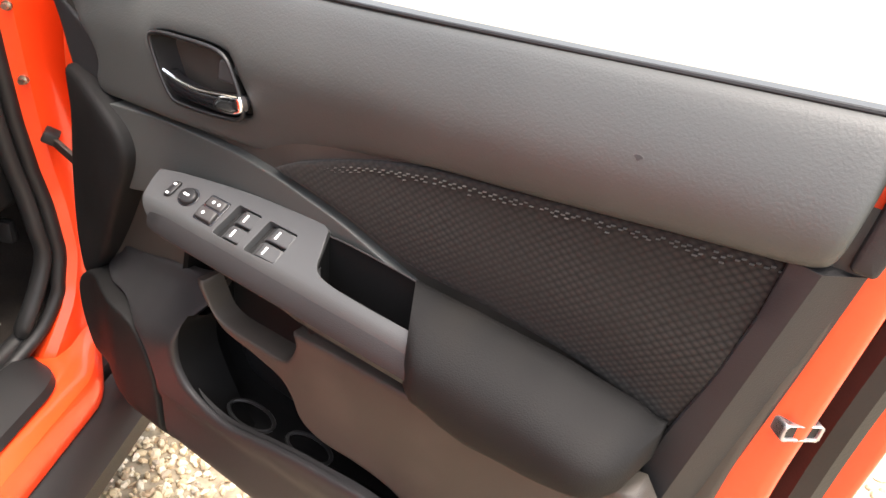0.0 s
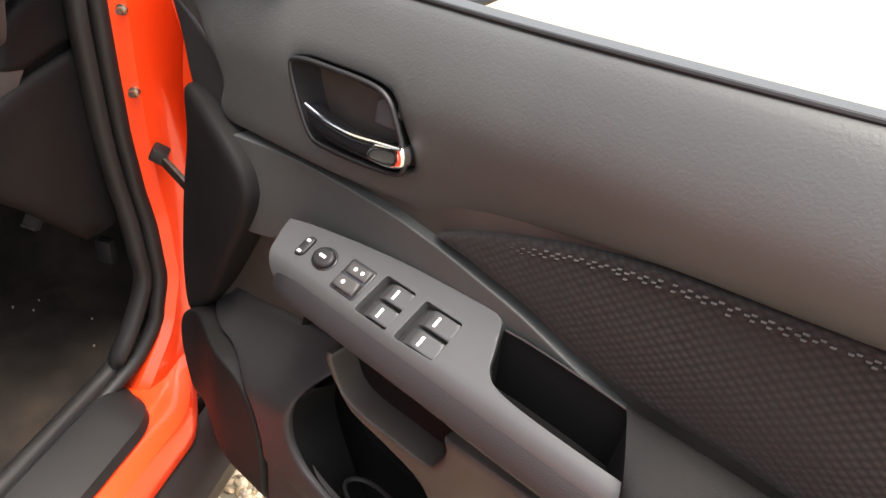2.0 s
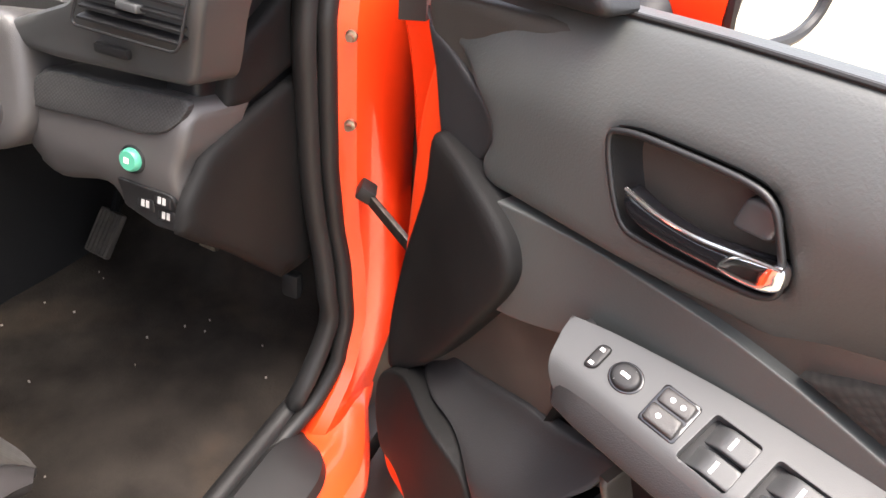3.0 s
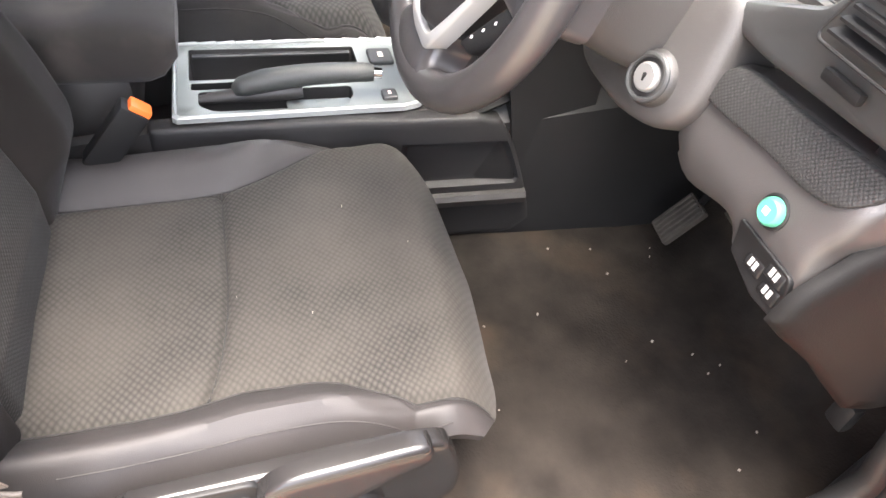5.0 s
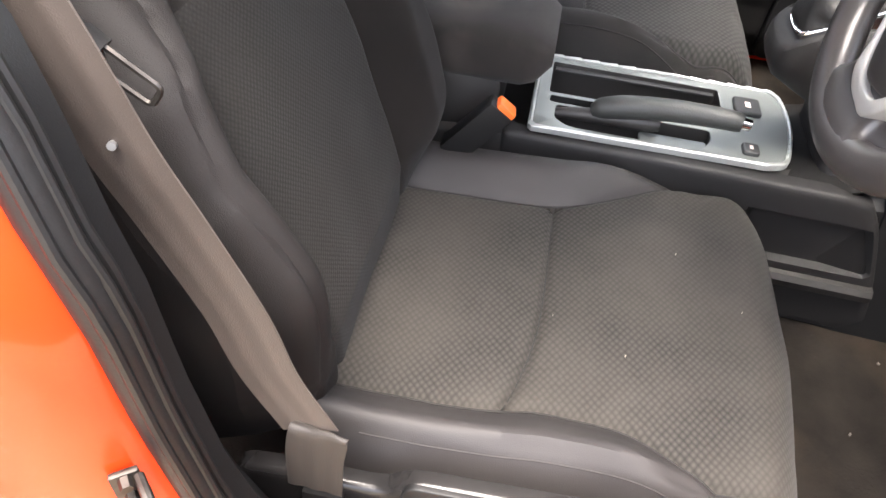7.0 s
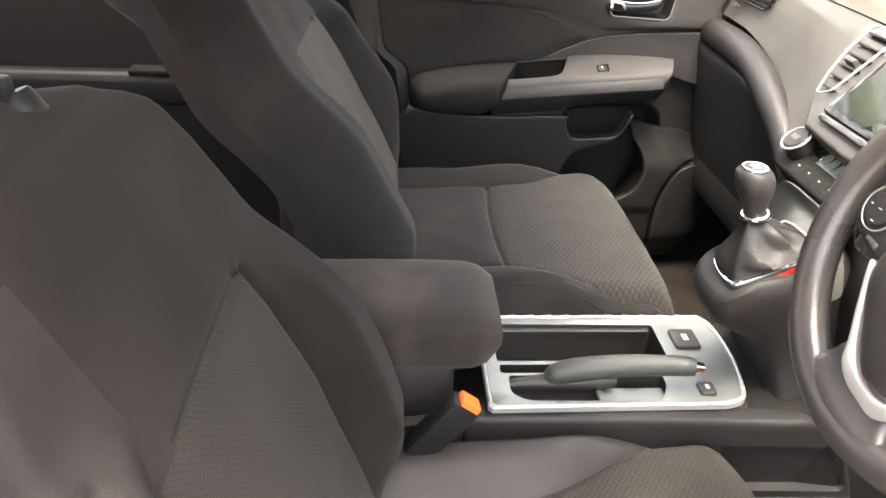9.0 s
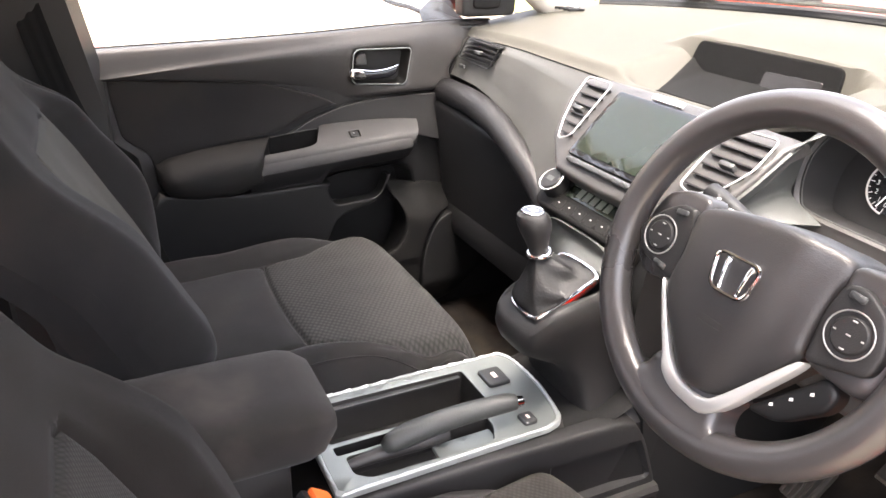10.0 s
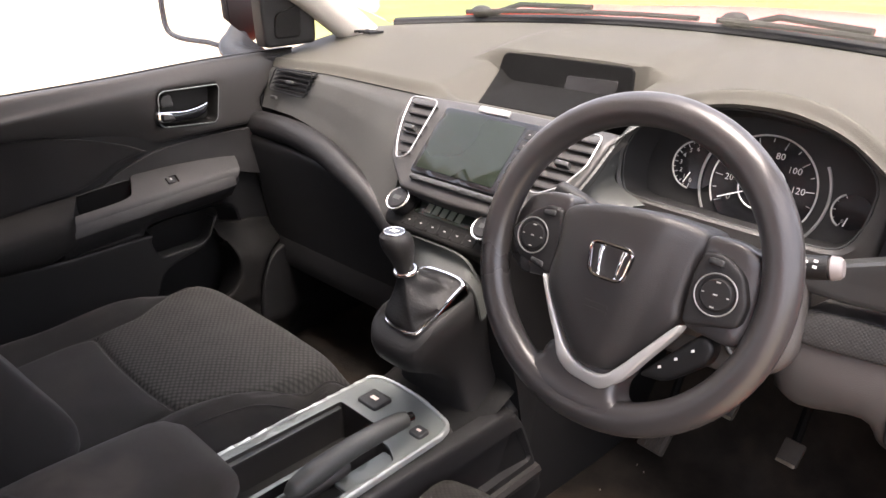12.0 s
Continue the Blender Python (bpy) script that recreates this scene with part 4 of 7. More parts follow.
        b = part("window_switch", panel(rounded([(0.476, 0.019), (0.5, 0.019), (0.5, 0.035), (0.476, 0.035)], 0.002, 3), sw, lambda u, s: 0.001 + 0.2 * (u - 0.476), 0.006, 0.001, 0.005), BLACK, root, "black window switch")
        part("switch_mark", rbox(sw(0.491, 0.027, 0.0058), (0.005, 0.003, 0.001), 0.0003), WHITE, b)
    # pull recess behind the rail
    drop = lambda u, s, w: M(u, s, 0.949 - 0.57 * s + w)
    rim_in = v2([(0.572, -0.003), (0.579, 0.012), (0.589, 0.032), (0.610, 0.0395), (0.657, 0.0415), (0.732, 0.0415)], 5) + v2([(0.732, 0.002), (0.70, -0.001), (0.66, -0.003), (0.60, -0.004)], 4)
    mid = Vector((0.65, 0.014))
    bm = bmesh.new()
    lay = [[bm.verts.new(drop(*(mid + (Vector(p) - mid) * k), w)) for p in rim_in] for k, w in ((1.0, 0.001), (0.995, -0.008), (0.98, -0.035), (0.96, -0.062))]
    for a, b in zip(lay, lay[1:]):
        for i in range(len(a)):
            bm.faces.new([a[i], a[(i + 1) % len(a)], b[(i + 1) % len(b)], b[i]])
    bm.faces.new(lay[-1])
    # Near-black colour gives the grab recess its shade.
    part("pull_recess", bm, FLOCK_SHADE, root, "grab recess coloured near-black for its shade")
    lip = [sw(u, s, 0.002) for u, s in v2([(0.574, -0.003), (0.60, -0.004), (0.66, -0.003), (0.70, -0.001), (0.715, 0.001)], 5)]
    part("recess_lip", tube(lip, 0.0009, 6), PLASTIC, root)
    # soft pad
    rings = []
    for u in [0.6895, 0.690, 0.6915, 0.694] + list(np.linspace(0.70, 0.953, 26)):
        k = math.sqrt(max(0.0, 1 - max(0, (u - 0.900) / 0.053) ** 2.6)) if u > 0.900 else 1.0
        f = smooth(0.684, 0.700, u)
        zt = ease(u, [(0.69, 0.944), (0.765, 0.946), (0.857, 0.944), (0.93, 0.934), (0.953, 0.918)])
        zb = ease(u, [(0.69, 0.872), (0.75, 0.860), (0.80, 0.856), (0.874, 0.864), (0.93, 0.878), (0.945, 0.888), (0.953, 0.900)])
        out = (0.056 + 0.020 * f) * (0.15 + 0.85 * k)
        sec = []
        for a in np.linspace(0, 2 * math.pi, 22, endpoint=False):
            ca, sa = math.cos(a), math.sin(a)
            e = 0.62
            wv = -0.012 + (out + 0.012) * 0.5 + (out + 0.012) * 0.5 * math.copysign(abs(ca) ** e, ca)
            zv = (zt + zb) / 2 + (zt - zb) / 2 * math.copysign(abs(sa) ** e, sa) + (0.004 - 0.40 * (wv - 0.03)) * (0.5 + 0.5 * sa)
            sec.append(M(u + 0.62 * max(0, wv) * smooth(0.84, 0.70, u), wv, zv))
        rings.append(sec)
    part("armrest_pad", loft(rings), PAD, root, "padded black elbow rest")
    # handle
    seat_in = lambda u, z, w: M(u, w - 0.0105, z)
    part("handle_bezel", tube([seat_in(*(cen + (Vector((p[0], p[1])) - cen) * 0.95), 0.0125) for p in hb], 0.0026 if driver else 0.0013, 10, closed=True), PIANO if driver else TRAY, root, "black handle surround" if driver else "thin silver handle surround")
    bowl = bmesh.new()
    lay = []
    for k, dep in ((0.93, 0.014), (0.86, -0.004), (0.74, -0.014), (0.4, -0.017)):
        lay.append([bowl.verts.new(seat_in(*(cen + (Vector((p[0], p[1])) - cen) * k), dep)) for p in hb])
    for a, b in zip(lay, lay[1:]):
        for i in range(len(a)):
            bowl.faces.new([a[i], a[(i + 1) % len(a)], b[(i + 1) % len(b)], b[i]])
    bowl.faces.new(lay[-1])
    part("handle_bowl", bowl, PAD, root, "black handle recess")
    lev = v2([(0.322, 1.064), (0.350, 1.059), (0.385, 1.058), (0.420, 1.064), (0.444, 1.068), (0.447, 1.056), (0.438, 1.046), (0.40, 1.041), (0.350, 1.039), (0.326, 1.048)], 5, True)
    pull = part("inner_handle", panel(lev, seat_in, lambda u, z: 0.014 + 0.004 * math.cos((z - 1.05) * 90), 0.010, 0.004, 0.006), GLOSS, root, "gloss black pull lever")
    part("bright_edge", tube([seat_in(u, z, 0.0175) for u, z in v2([(0.322, 1.065), (0.350, 1.060), (0.385, 1.0595), (0.420, 1.065), (0.445, 1.069)], 6)], 0.0019, 8), CHROME, pull, "chrome upper edge")
    part("bright_end", panel(v2([(0.414, 1.062), (0.430, 1.067), (0.445, 1.069), (0.449, 1.058), (0.446, 1.051), (0.430, 1.046), (0.410, 1.045), (0.405, 1.050)], 4, True), seat_in, lambda u, z: 0.0195 - 0.25 * max(0, u - 0.438), 0.006, 0.003, 0.005), CHROME, pull, "chrome lever end")
    lockk = rounded([(0.398, 1.072), (0.428, 1.074), (0.430, 1.090), (0.418, 1.099), (0.402, 1.097)], 0.006)
    part("lock_tab", panel(lockk, seat_in, lambda u, z: 0.006, 0.014, 0.004, 0.008), SATIN, root, "grey locking tab")
    # lower door: bin, slot and loudspeaker cover
    wide = lambda k: [(0.5 + (u - 0.5) * k, 0.70 + (z - 0.70) * k) for u, z in WELL]
    # On the driver's door the recess shade is put into its colour.
    part("storage_recess", loft([[M(u, w, z) for u, z in wide(k)] for k, w in ((1.02, -0.016), (0.995, -0.020), (0.97, -0.070), (0.90, -0.085))], caps=False), FLOCK_SHADE if driver else BLACK, root, "storage recess coloured black for its shade")
    part("recess_back", panel(wide(0.905), place, lambda u, z: -0.084, 0.004, 0.002, 0.04), BLACK, root)
    knee = v2([(0.400, 0.826), (0.409, 0.803), (0.418, 0.784), (0.440, 0.774), (0.488, 0.775), (0.536, 0.778), (0.552, 0.794), (0.561, 0.818), (0.556, 0.834)], 5) + v2([(0.60, 0.838), (0.735, 0.845), (0.86, 0.86), (0.955, 0.88)], 4) + [(0.985, 0.84), (0.985, 0.52)] + v2([(0.90, 0.596), (0.80, 0.650), (0.72, 0.674), (0.693, 0.681), (0.649, 0.683), (0.595, 0.680), (0.560, 0.694), (0.544, 0.724), (0.525, 0.744), (0.478, 0.756), (0.438, 0.762), (0.420, 0.774), (0.404, 0.796), (0.391, 0.826)], 5)
    part("knee_panel", panel(knee, place, lambda u, z: 0.024 + 0.012 * smooth(0.70, 0.84, z), 0.03, 0.004, 0.012), low_mat, root, "grey-brown plastic lower door panel")
    front = v2([(0.268, 0.770), (0.31, 0.775), (0.36, 0.790), (0.385, 0.798)], 5) + v2([(0.374, 0.764), (0.353, 0.730), (0.346, 0.692), (0.354, 0.658), (0.384, 0.632), (0.447, 0.622), (0.533, 0.643), (0.61, 0.658), (0.70, 0.668), (0.80, 0.646), (0.90, 0.588), (0.985, 0.51)], 5) + [(0.985, 0.46)] + v2([(0.80, 0.445), (0.50, 0.436), (0.34, 0.43), (0.290, 0.44)], 5) + v2([(0.300, 0.52), (0.296, 0.61), (0.270, 0.675), (0.236, 0.700), (0.185, 0.704), (0.10, 0.692), (0.08, 0.70), (0.12, 0.735), (0.20, 0.752)], 5)
    bin_top = lambda u: ease(u, [(0.08, 0.712), (0.12, 0.735), (0.20, 0.752), (0.268, 0.770), (0.31, 0.775), (0.36, 0.790), (0.385, 0.798)])
    part("door_bin", panel(front, place, lambda u, z: 0.048 - (0.062 * (1 - smooth(0.0, 0.095, bin_top(u) - z)) ** 1.4 if u < 0.40 else 0.0) - 0.034 * smooth(0.18, 0.08, u) - 0.04 * smooth(0.52, 0.43, z) - 0.005 * smooth(0.60, 0.59, z - 0.10 * (u - 0.40)), 0.010, 0.006, 0.010), bin_mat, root, "dark plastic door bin front")
    spk = v2([(0.050, 0.640), (0.10, 0.685), (0.182, 0.697), (0.232, 0.693), (0.264, 0.669), (0.289, 0.607), (0.293, 0.515), (0.275, 0.44), (0.165, 0.438), (0.090, 0.470), (0.050, 0.555)], 5, True)
    part("speaker_cover", panel(spk, place, lambda u, z: 0.006 + 0.040 * smooth(0.07, 0.22, u) - 0.04 * smooth(0.52, 0.43, z), 0.03, 0.004, 0.015), PAD if driver else BLACK, root, "dark loudspeaker cover")
    lip = v2([(0.376, 0.764), (0.356, 0.730), (0.349, 0.692), (0.357, 0.660), (0.386, 0.635), (0.447, 0.626), (0.533, 0.647), (0.61, 0.662), (0.70, 0.672)], 5)
    # Added near-black skin that stands in for shade inside the bin.
    part("bin_shade", loft([[M(u, w, z - dz * smooth(0.345, 0.44, u)) for u, z in lip] for w, dz in ((0.040, 0.002), (0.034, 0.012), (0.010, 0.060), (-0.024, 0.075))], caps=False, closed=False), FLOCK_SHADE, root, "inside of the door bin, near-black for its shade")
    for c, r in (((0.445, 0.585), 0.040), ((0.555, 0.600), 0.036)):
        ring = [M(c[0] + r * math.cos(a), 0.0 + 0.5 * r * math.sin(a), c[1] + 0.02) for a in np.linspace(0, 2 * math.pi, 24, endpoint=False)]
        part("bottle_ring", tube(ring, 0.003, 6, closed=True), BLACK, root)


# driver's door, swung wide open
HINGE, ALONG, INWARD = Vector((0.858, 1.290, 0)), Vector((0.885, -0.4656, 0)), Vector((-0.4656, -0.885, 0))
DOOR_TURN = Matrix((ALONG, INWARD * 0.869 + Vector((0, 0, -0.495)), INWARD * 0.495 + Vector((0, 0, 0.869)))).transposed()
MD = lambda u, w, z: HINGE + ALONG * u + INWARD * w + Vector((0, 0, z))
driver_door = thing("driver_door", "open orange-red front door with charcoal lining", "car door")
door_trim(driver_door, MD, True)
inner = [(0.02, 0.40), (0.10, 0.37), (0.98, 0.38), (1.046, 0.46), (1.048, 0.90), (1.060, 1.10), (1.066, 1.195), (0.06, 1.12), (0.03, 1.0)]
part("inner_shell", panel(rounded(inner, 0.04), lambda u, z, w: MD(u, w, z), lambda u, z: -0.034, 0.085, 0.012, 0.06, [WELL]), PAINT, driver_door)
skin = [(-0.04, 0.33), (1.02, 0.33), (1.106, 0.46), (1.126, 0.90), (1.132, 1.165), (-0.03, 1.085)]
part("outer_skin", panel(rounded(skin, 0.03), lambda u, z, w: MD(u, w, z), lambda u, z: -0.135 - 0.03 * math.sin((z - 0.3) * 3.3), 0.02, 0.008, 0.06), PAINT, driver_door)
part("edge_seal", tube([MD(u, -0.118, z) for u, z in v2([(1.058, 0.45), (1.066, 0.60), (1.074, 0.90), (1.087, 1.08), (1.097, 1.225)], 5)], 0.020, 8), RUBBER, driver_door, "black rubber edge seal")
LATCH = frame_of(MD(1.0405, -0.0440, 0.9625) + (INWARD * 0.7 + ALONG * 0.714) * 0.0055, ALONG * 0.7 - INWARD * 0.714 - Vector((0, 0, 0.10)), Vector((0, 0, 1)))
lt = rounded([(-0.019, -0.0085), (0.019, -0.0085), (0.019, 0.0085), (-0.019, 0.0085)], 0.004)
part("latch", panel(lt, LATCH, lambda u, v: 0.0045, 0.014, 0.001, 0.01, [rounded([(-0.0165, -0.0055), (0.0155, -0.0055), (0.0155, 0.0075), (-0.0165, 0.0075)], 0.003)]), SILVER, driver_door, "bright steel latch mouth")
part("latch_mouth", panel(lt, LATCH, lambda u, v: 0.002, 0.010, 0.0005, 0.02), BLACK, driver_door)
# door mirror on the open door, and its corner trim
def mirror_of(root, M, du=0.0, dz=0.0, inner=True):
    """Door mirror with its corner trim. inner: the one beyond the passenger's window, toed in towards the driver."""
    if inner:
        trim_line = [(-0.02, 1.150), (0.138, 1.168), (0.142, 1.240), (0.144, 1.300), (0.110, 1.350), (0.04, 1.340), (-0.02, 1.280)]
        grid_line = [(0.030, 1.178), (0.112, 1.186), (0.106, 1.240), (0.030, 1.250)]
    else:
        trim_line = [(0.06, 1.15), (0.27, 1.168), (0.13, 1.31), (0.05, 1.36)]
        grid_line = [(0.085, 1.175), (0.155, 1.180), (0.125, 1.245), (0.085, 1.255)]
    toe, half, tall = (0.50, 0.118, 0.100) if inner else (0.0, 0.105, 0.072)
    part("corner_trim", panel(rounded(trim_line, 0.02), lambda u, z, w: M(u, w, z), lambda u, z: -0.004, 0.03, 0.008, 0.03), BLACK, root, "black corner trim with small loudspeaker")
    part("speaker_grille", panel(rounded(grid_line, 0.016), lambda u, z, w: M(u, w, z), lambda u, z: 0.001, 0.006, 0.003, 0.02), PAD, root, "small square loudspeaker grille")
    part("mirror_foot", tube(spline([M(0.13, -0.08, 1.17 + dz), M(0.16, -0.15, 1.19 + dz), M(0.19 + du, -0.21, 1.23 + dz)], 4), [0.035] * 8 + [0.04], 12, flat=0.7), BLACK, root, "black mirror foot")
    def oval(u0, s, hw, ht, t):
        side = hw * s * math.copysign(abs(math.cos(t)) ** 0.6, math.cos(t))
        return M(u0 + du - toe * side, -0.30 + side, 1.275 + dz + ht * s * math.copysign(abs(math.sin(t)) ** 0.6, math.sin(t)))
    turns = np.linspace(0, 2 * math.pi, 28, endpoint=False)
    # The inner housing is black instead of paint: its shade as colour.
    part("mirror_housing", loft([[oval(0.225 + a * 0.9 + (0.02 if a > 0 else 0), s, half, tall, t) for t in turns] for a, s in ((-0.10, 0.2), (-0.085, 0.7), (-0.05, 0.95), (0.0, 1.0), (0.035, 1.0))]), BLACK if inner else PAINT, root, "mirror housing coloured black for its shade" if inner else "orange-red mirror housing")
    edge = [oval(0.279, 1.0, half - 0.007, tall - 0.006, t) for t in turns]
    part("mirror_edge", tube(edge, 0.007, 8, closed=True), BLACK, root)
    bm = bmesh.new()
    bm.faces.new([bm.verts.new(p) for p in edge])
    part("mirror_glass", bm, MIRROR, root, "bright mirror glass")
mirror_of(driver_door, MD, -0.03, -0.105, False)

# passenger's door, shut
MP = lambda u, w, z: Vector((-0.700 + w, 1.371 - 0.895 * (u - 0.042 * smooth(1.0, 0.95, z)), z + 0.016 - (0.024 + 0.034 * (u - 0.2)) * smooth(1.10, 1.18, z) - 0.080 * (u - 0.2)))
passenger_door = thing("passenger_door", "shut front passenger door with charcoal lining", "car door")
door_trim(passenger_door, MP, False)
part("outer_skin", panel(rounded([(-0.04, 0.36), (1.12, 0.40), (1.13, 1.17), (-0.05, 1.08)], 0.03), lambda u, z, w: MP(u, -w - 0.17, z), lambda u, z: 0.0 + 0.03 * math.sin((z - 0.3) * 3.3), 0.10, 0.008, 0.06), PAINT, passenger_door)
mirror_of(passenger_door, MP, -0.10, -0.055)
pane = part("window_pane", panel([(0.10, 1.14), (1.03, 1.22), (0.98, 1.60), (0.55, 1.58)], lambda u, z, w: MP(u, w - 0.04 - 0.32 * max(0, z - 1.15), z), lambda u, z: 0.0, 0.003, 0.0005, 0.1), GLASS, passenger_door, "clear side glass")
pane.visible_shadow = False
part("window_frame", tube(spline([MP(0.125, -0.03, 1.31), MP(0.30, -0.09, 1.44), MP(0.55, -0.17, 1.59), MP(1.0, -0.17, 1.62), MP(1.04, -0.04, 1.2)], 6), 0.018, 8), BLACK, passenger_door, "black window frame")


# ---- dashboard ----
dash = thing("dashboard", "charcoal plastic dashboard with pale-lit top pad", "dashboard")
def soft_ease(x, table):
    return sum(ease(x + d, table) for d in (-0.045, -0.03, -0.015, 0.0, 0.015, 0.03, 0.045)) / 7


def dash_front(x):
    return soft_ease(x, [(-0.76, 1.268), (-0.5, 1.268), (-0.22, 1.250), (-0.19, 1.245), (0.17, 1.245), (0.215, 1.285), (0.30, 1.305), (0.45, 1.305), (0.54, 1.27), (0.59, 1.205), (0.78, 1.200)])
def dash_lip(x):
    return soft_ease(x, [(-0.76, 1.142), (-0.5, 1.150), (-0.19, 1.150), (0.17, 1.150), (0.23, 1.172), (0.30, 1.200), (0.38, 1.208), (0.46, 1.200), (0.53, 1.172), (0.59, 1.142), (0.78, 1.135)])
def dash_top(a, b):
    x = -0.765 + 1.54 * a
    back = 1.775 - 0.16 * (x / 0.7) ** 2
    y = dash_front(x) + (back - dash_front(x)) * b
    rear = 1.228 - 0.03 * (x / 0.7) ** 2
    z = dash_lip(x) + (rear - dash_lip(x)) * (0.5 * b + 0.5 * smooth(0.0, 1.0, b)) + 0.010 * math.sin(math.pi * b) * (1 - (x / 0.9) ** 2)
    z -= 0.016 * (1 - smooth(0.0, 0.045, b))
    hump = smooth(0.23, 0.15, abs(x + 0.015)) * smooth(1.416, 1.428, y) * smooth(1.75, 1.47, y)
    z += 0.021 * hump
    z -= 0.036 * smooth(-0.195, -0.115, x) * smooth(0.172, 0.138, x) * smooth(1.428, 1.416, y) * smooth(1.245, 1.285, y)
    return Vector((x, y, z))
part("top_pad", sheet(dash_top, 150, 110, thick=0.006), DASH, dash, "grained grey dash top")
# Floor patch of the scoop, near-black to carry the shade under the hood.
def liner(a, b):
    y = 1.272 + 0.142 * b
    x0, x1 = -0.085 - 0.070 * b ** 0.7, 0.100 + 0.028 * b
    x = x0 + (x1 - x0) * a
    back = 1.775 - 0.16 * (x / 0.7) ** 2
    p = dash_top((x + 0.765) / 1.54, (y - dash_front(x)) / (back - dash_front(x)))
    return Vector((x, y, p.z + 0.0075))
part("scoop_shade_liner", sheet(liner, 30, 16, thick=0.003), FLOCK_SHADE, dash, "matt black liner that deepens the shade of the display scoop")
disp = frame_of((-0.005, 1.418, 1.170), (1, 0, 0), (0, 0.25, 0.97))
part("trip_display", panel(rounded([(-0.160, -0.042), (0.136, -0.042), (0.130, 0.030), (-0.150, 0.030)], 0.014), disp, lambda u, v: 0.003, 0.006, 0.002, 0.03), FLOCK_SHADE, dash, "dark trip display in a hooded recess")
# Paler gloss quad, shaped as a reflection on the display.
part("display_reflection", panel(rounded([(0.0, -0.036), (0.104, -0.036), (0.106, 0.004), (0.003, 0.002)], 0.004), disp, lambda u, v: 0.0045, 0.001, 0.0005, 0.03), SEATTRIM, dash)
# face on the passenger's side
def face(a, b):
    x = -0.765 + 0.565 * a
    pull = 0.055 * smooth(-0.45, -0.2, x)
    y = dash_front(x) + ease(b, [(0, 0.004), (0.12, -0.012), (0.4, -0.022), (0.75, -0.030), (1, -0.038)]) - pull * b
    zl = ease(x, [(-0.765, 1.040), (-0.68, 1.040), (-0.60, 1.037), (-0.54, 1.027), (-0.47, 1.010), (-0.40, 0.986), (-0.28, 0.943), (-0.2, 0.910)])
    return Vector((x, y, dash_lip(x) - 0.016 + (zl - dash_lip(x) + 0.016) * b))
part("face_panel", sheet(face, 40, 24, thick=0.006), DASHFACE, dash, "smooth charcoal dash face")
roll = spline([(-0.745, 1.205, 0.998), (-0.66, 1.196, 1.003), (-0.58, 1.192, 1.005), (-0.50, 1.188, 1.000), (-0.42, 1.183, 0.983), (-0.34, 1.174, 0.957), (-0.27, 1.168, 0.928), (-0.215, 1.160, 0.898), (-0.18, 1.155, 0.872)], 6)
part("knee_roll", tube([p + Vector((0, 0.012, 0.004)) for p in roll], [ease(k / len(roll), [(0, 0.020), (0.02, 0.026), (0.06, 0.030), (0.4, 0.028), (1, 0.020)]) for k in range(len(roll))], 24), LEATHERED, dash, "rounded black lower roll")
gb = frame_of((-0.45, 1.215, 0.78), (1, 0, 0), (0, -0.16, 0.98))
part("glovebox", panel(rounded([(-0.27, -0.14), (0.27, -0.14), (0.27, 0.12), (0.02, 0.19), (-0.27, 0.21)], 0.03), gb, lambda u, v: 0.0, 0.03, 0.012, 0.05), BLACK, dash, "black glovebox lid")
part("lower_apron", rbox((-0.45, 1.40, 0.70), (0.60, 0.36, 0.10), 0.03), BLACK, dash)

def vent(parent, place, outline, slats, along="u", label="dark air vent with slats", surround=SILVER, tilt=0.5, rim=0.0015):
    """A vent: a rim, a black well and a stack of tilted blades."""
    us, vs_ = [p[0] for p in outline], [p[1] for p in outline]
    v = part("air_vent", panel(outline, place, lambda a, b: -0.022, 0.002, 0.001, 0.03), BLACK, parent, label)
    part("vent_rim", tube([place(a, b, 0.002) for a, b in tidy([Vector((p[0], p[1])) for p in outline], 0.002)], rim, 8, closed=True), surround, v)
    seg = list(zip(outline, outline[1:] + outline[:1]))
    for k in range(slats):
        vv = min(vs_) + (max(vs_) - min(vs_)) * (k + 0.7) / (slats + 0.4)
        xs = sorted(p[0] + (q[0] - p[0]) * (vv - p[1]) / (q[1] - p[1]) for p, q in seg if (p[1] - vv) * (q[1] - vv) < 0)
        if len(xs) >= 2:
            a, b = xs[0] + 0.003, xs[-1] - 0.003
            ring = lambda u: [place(u, vv + dv, dw) for dv, dw in ((-0.001, 0.0), (0.0012, 0.0005), (0.0045 + 0.006 * tilt, -0.016), (0.002 + 0.006 * tilt, -0.017))]
            part("slat", loft([ring(a), ring(b)]), BLACK, v)
    cu, cv = (min(us) + max(us)) / 2, (min(vs_) + max(vs_)) / 2
    part("vent_tab", panel(rounded([(cu - 0.012, cv - 0.004), (cu + 0.012, cv - 0.004), (cu + 0.012, cv + 0.004), (cu - 0.012, cv + 0.004)], 0.002, 3), place, lambda a, b: 0.005, 0.012, 0.0015, 0.01), SATIN, v, "grey vent tab")
    return v

pv = frame_of((-0.605, 1.240, 1.108), (1, 0.03, 0), (0, 0.16, 0.98))
vent(dash, pv, rounded([(-0.082, -0.024), (-0.055, 0.026), (0.078, 0.026), (0.052, -0.028)], 0.012), 5, surround=BLACK)
part("vent_wheel", rbox(pv(-0.055, -0.040, 0.004), (0.022, 0.006, 0.008), 0.002), SATIN, dash)
side = frame_of((-0.65, 1.50, 1.186), (1, 0, 0), (0, 1, 0.0))
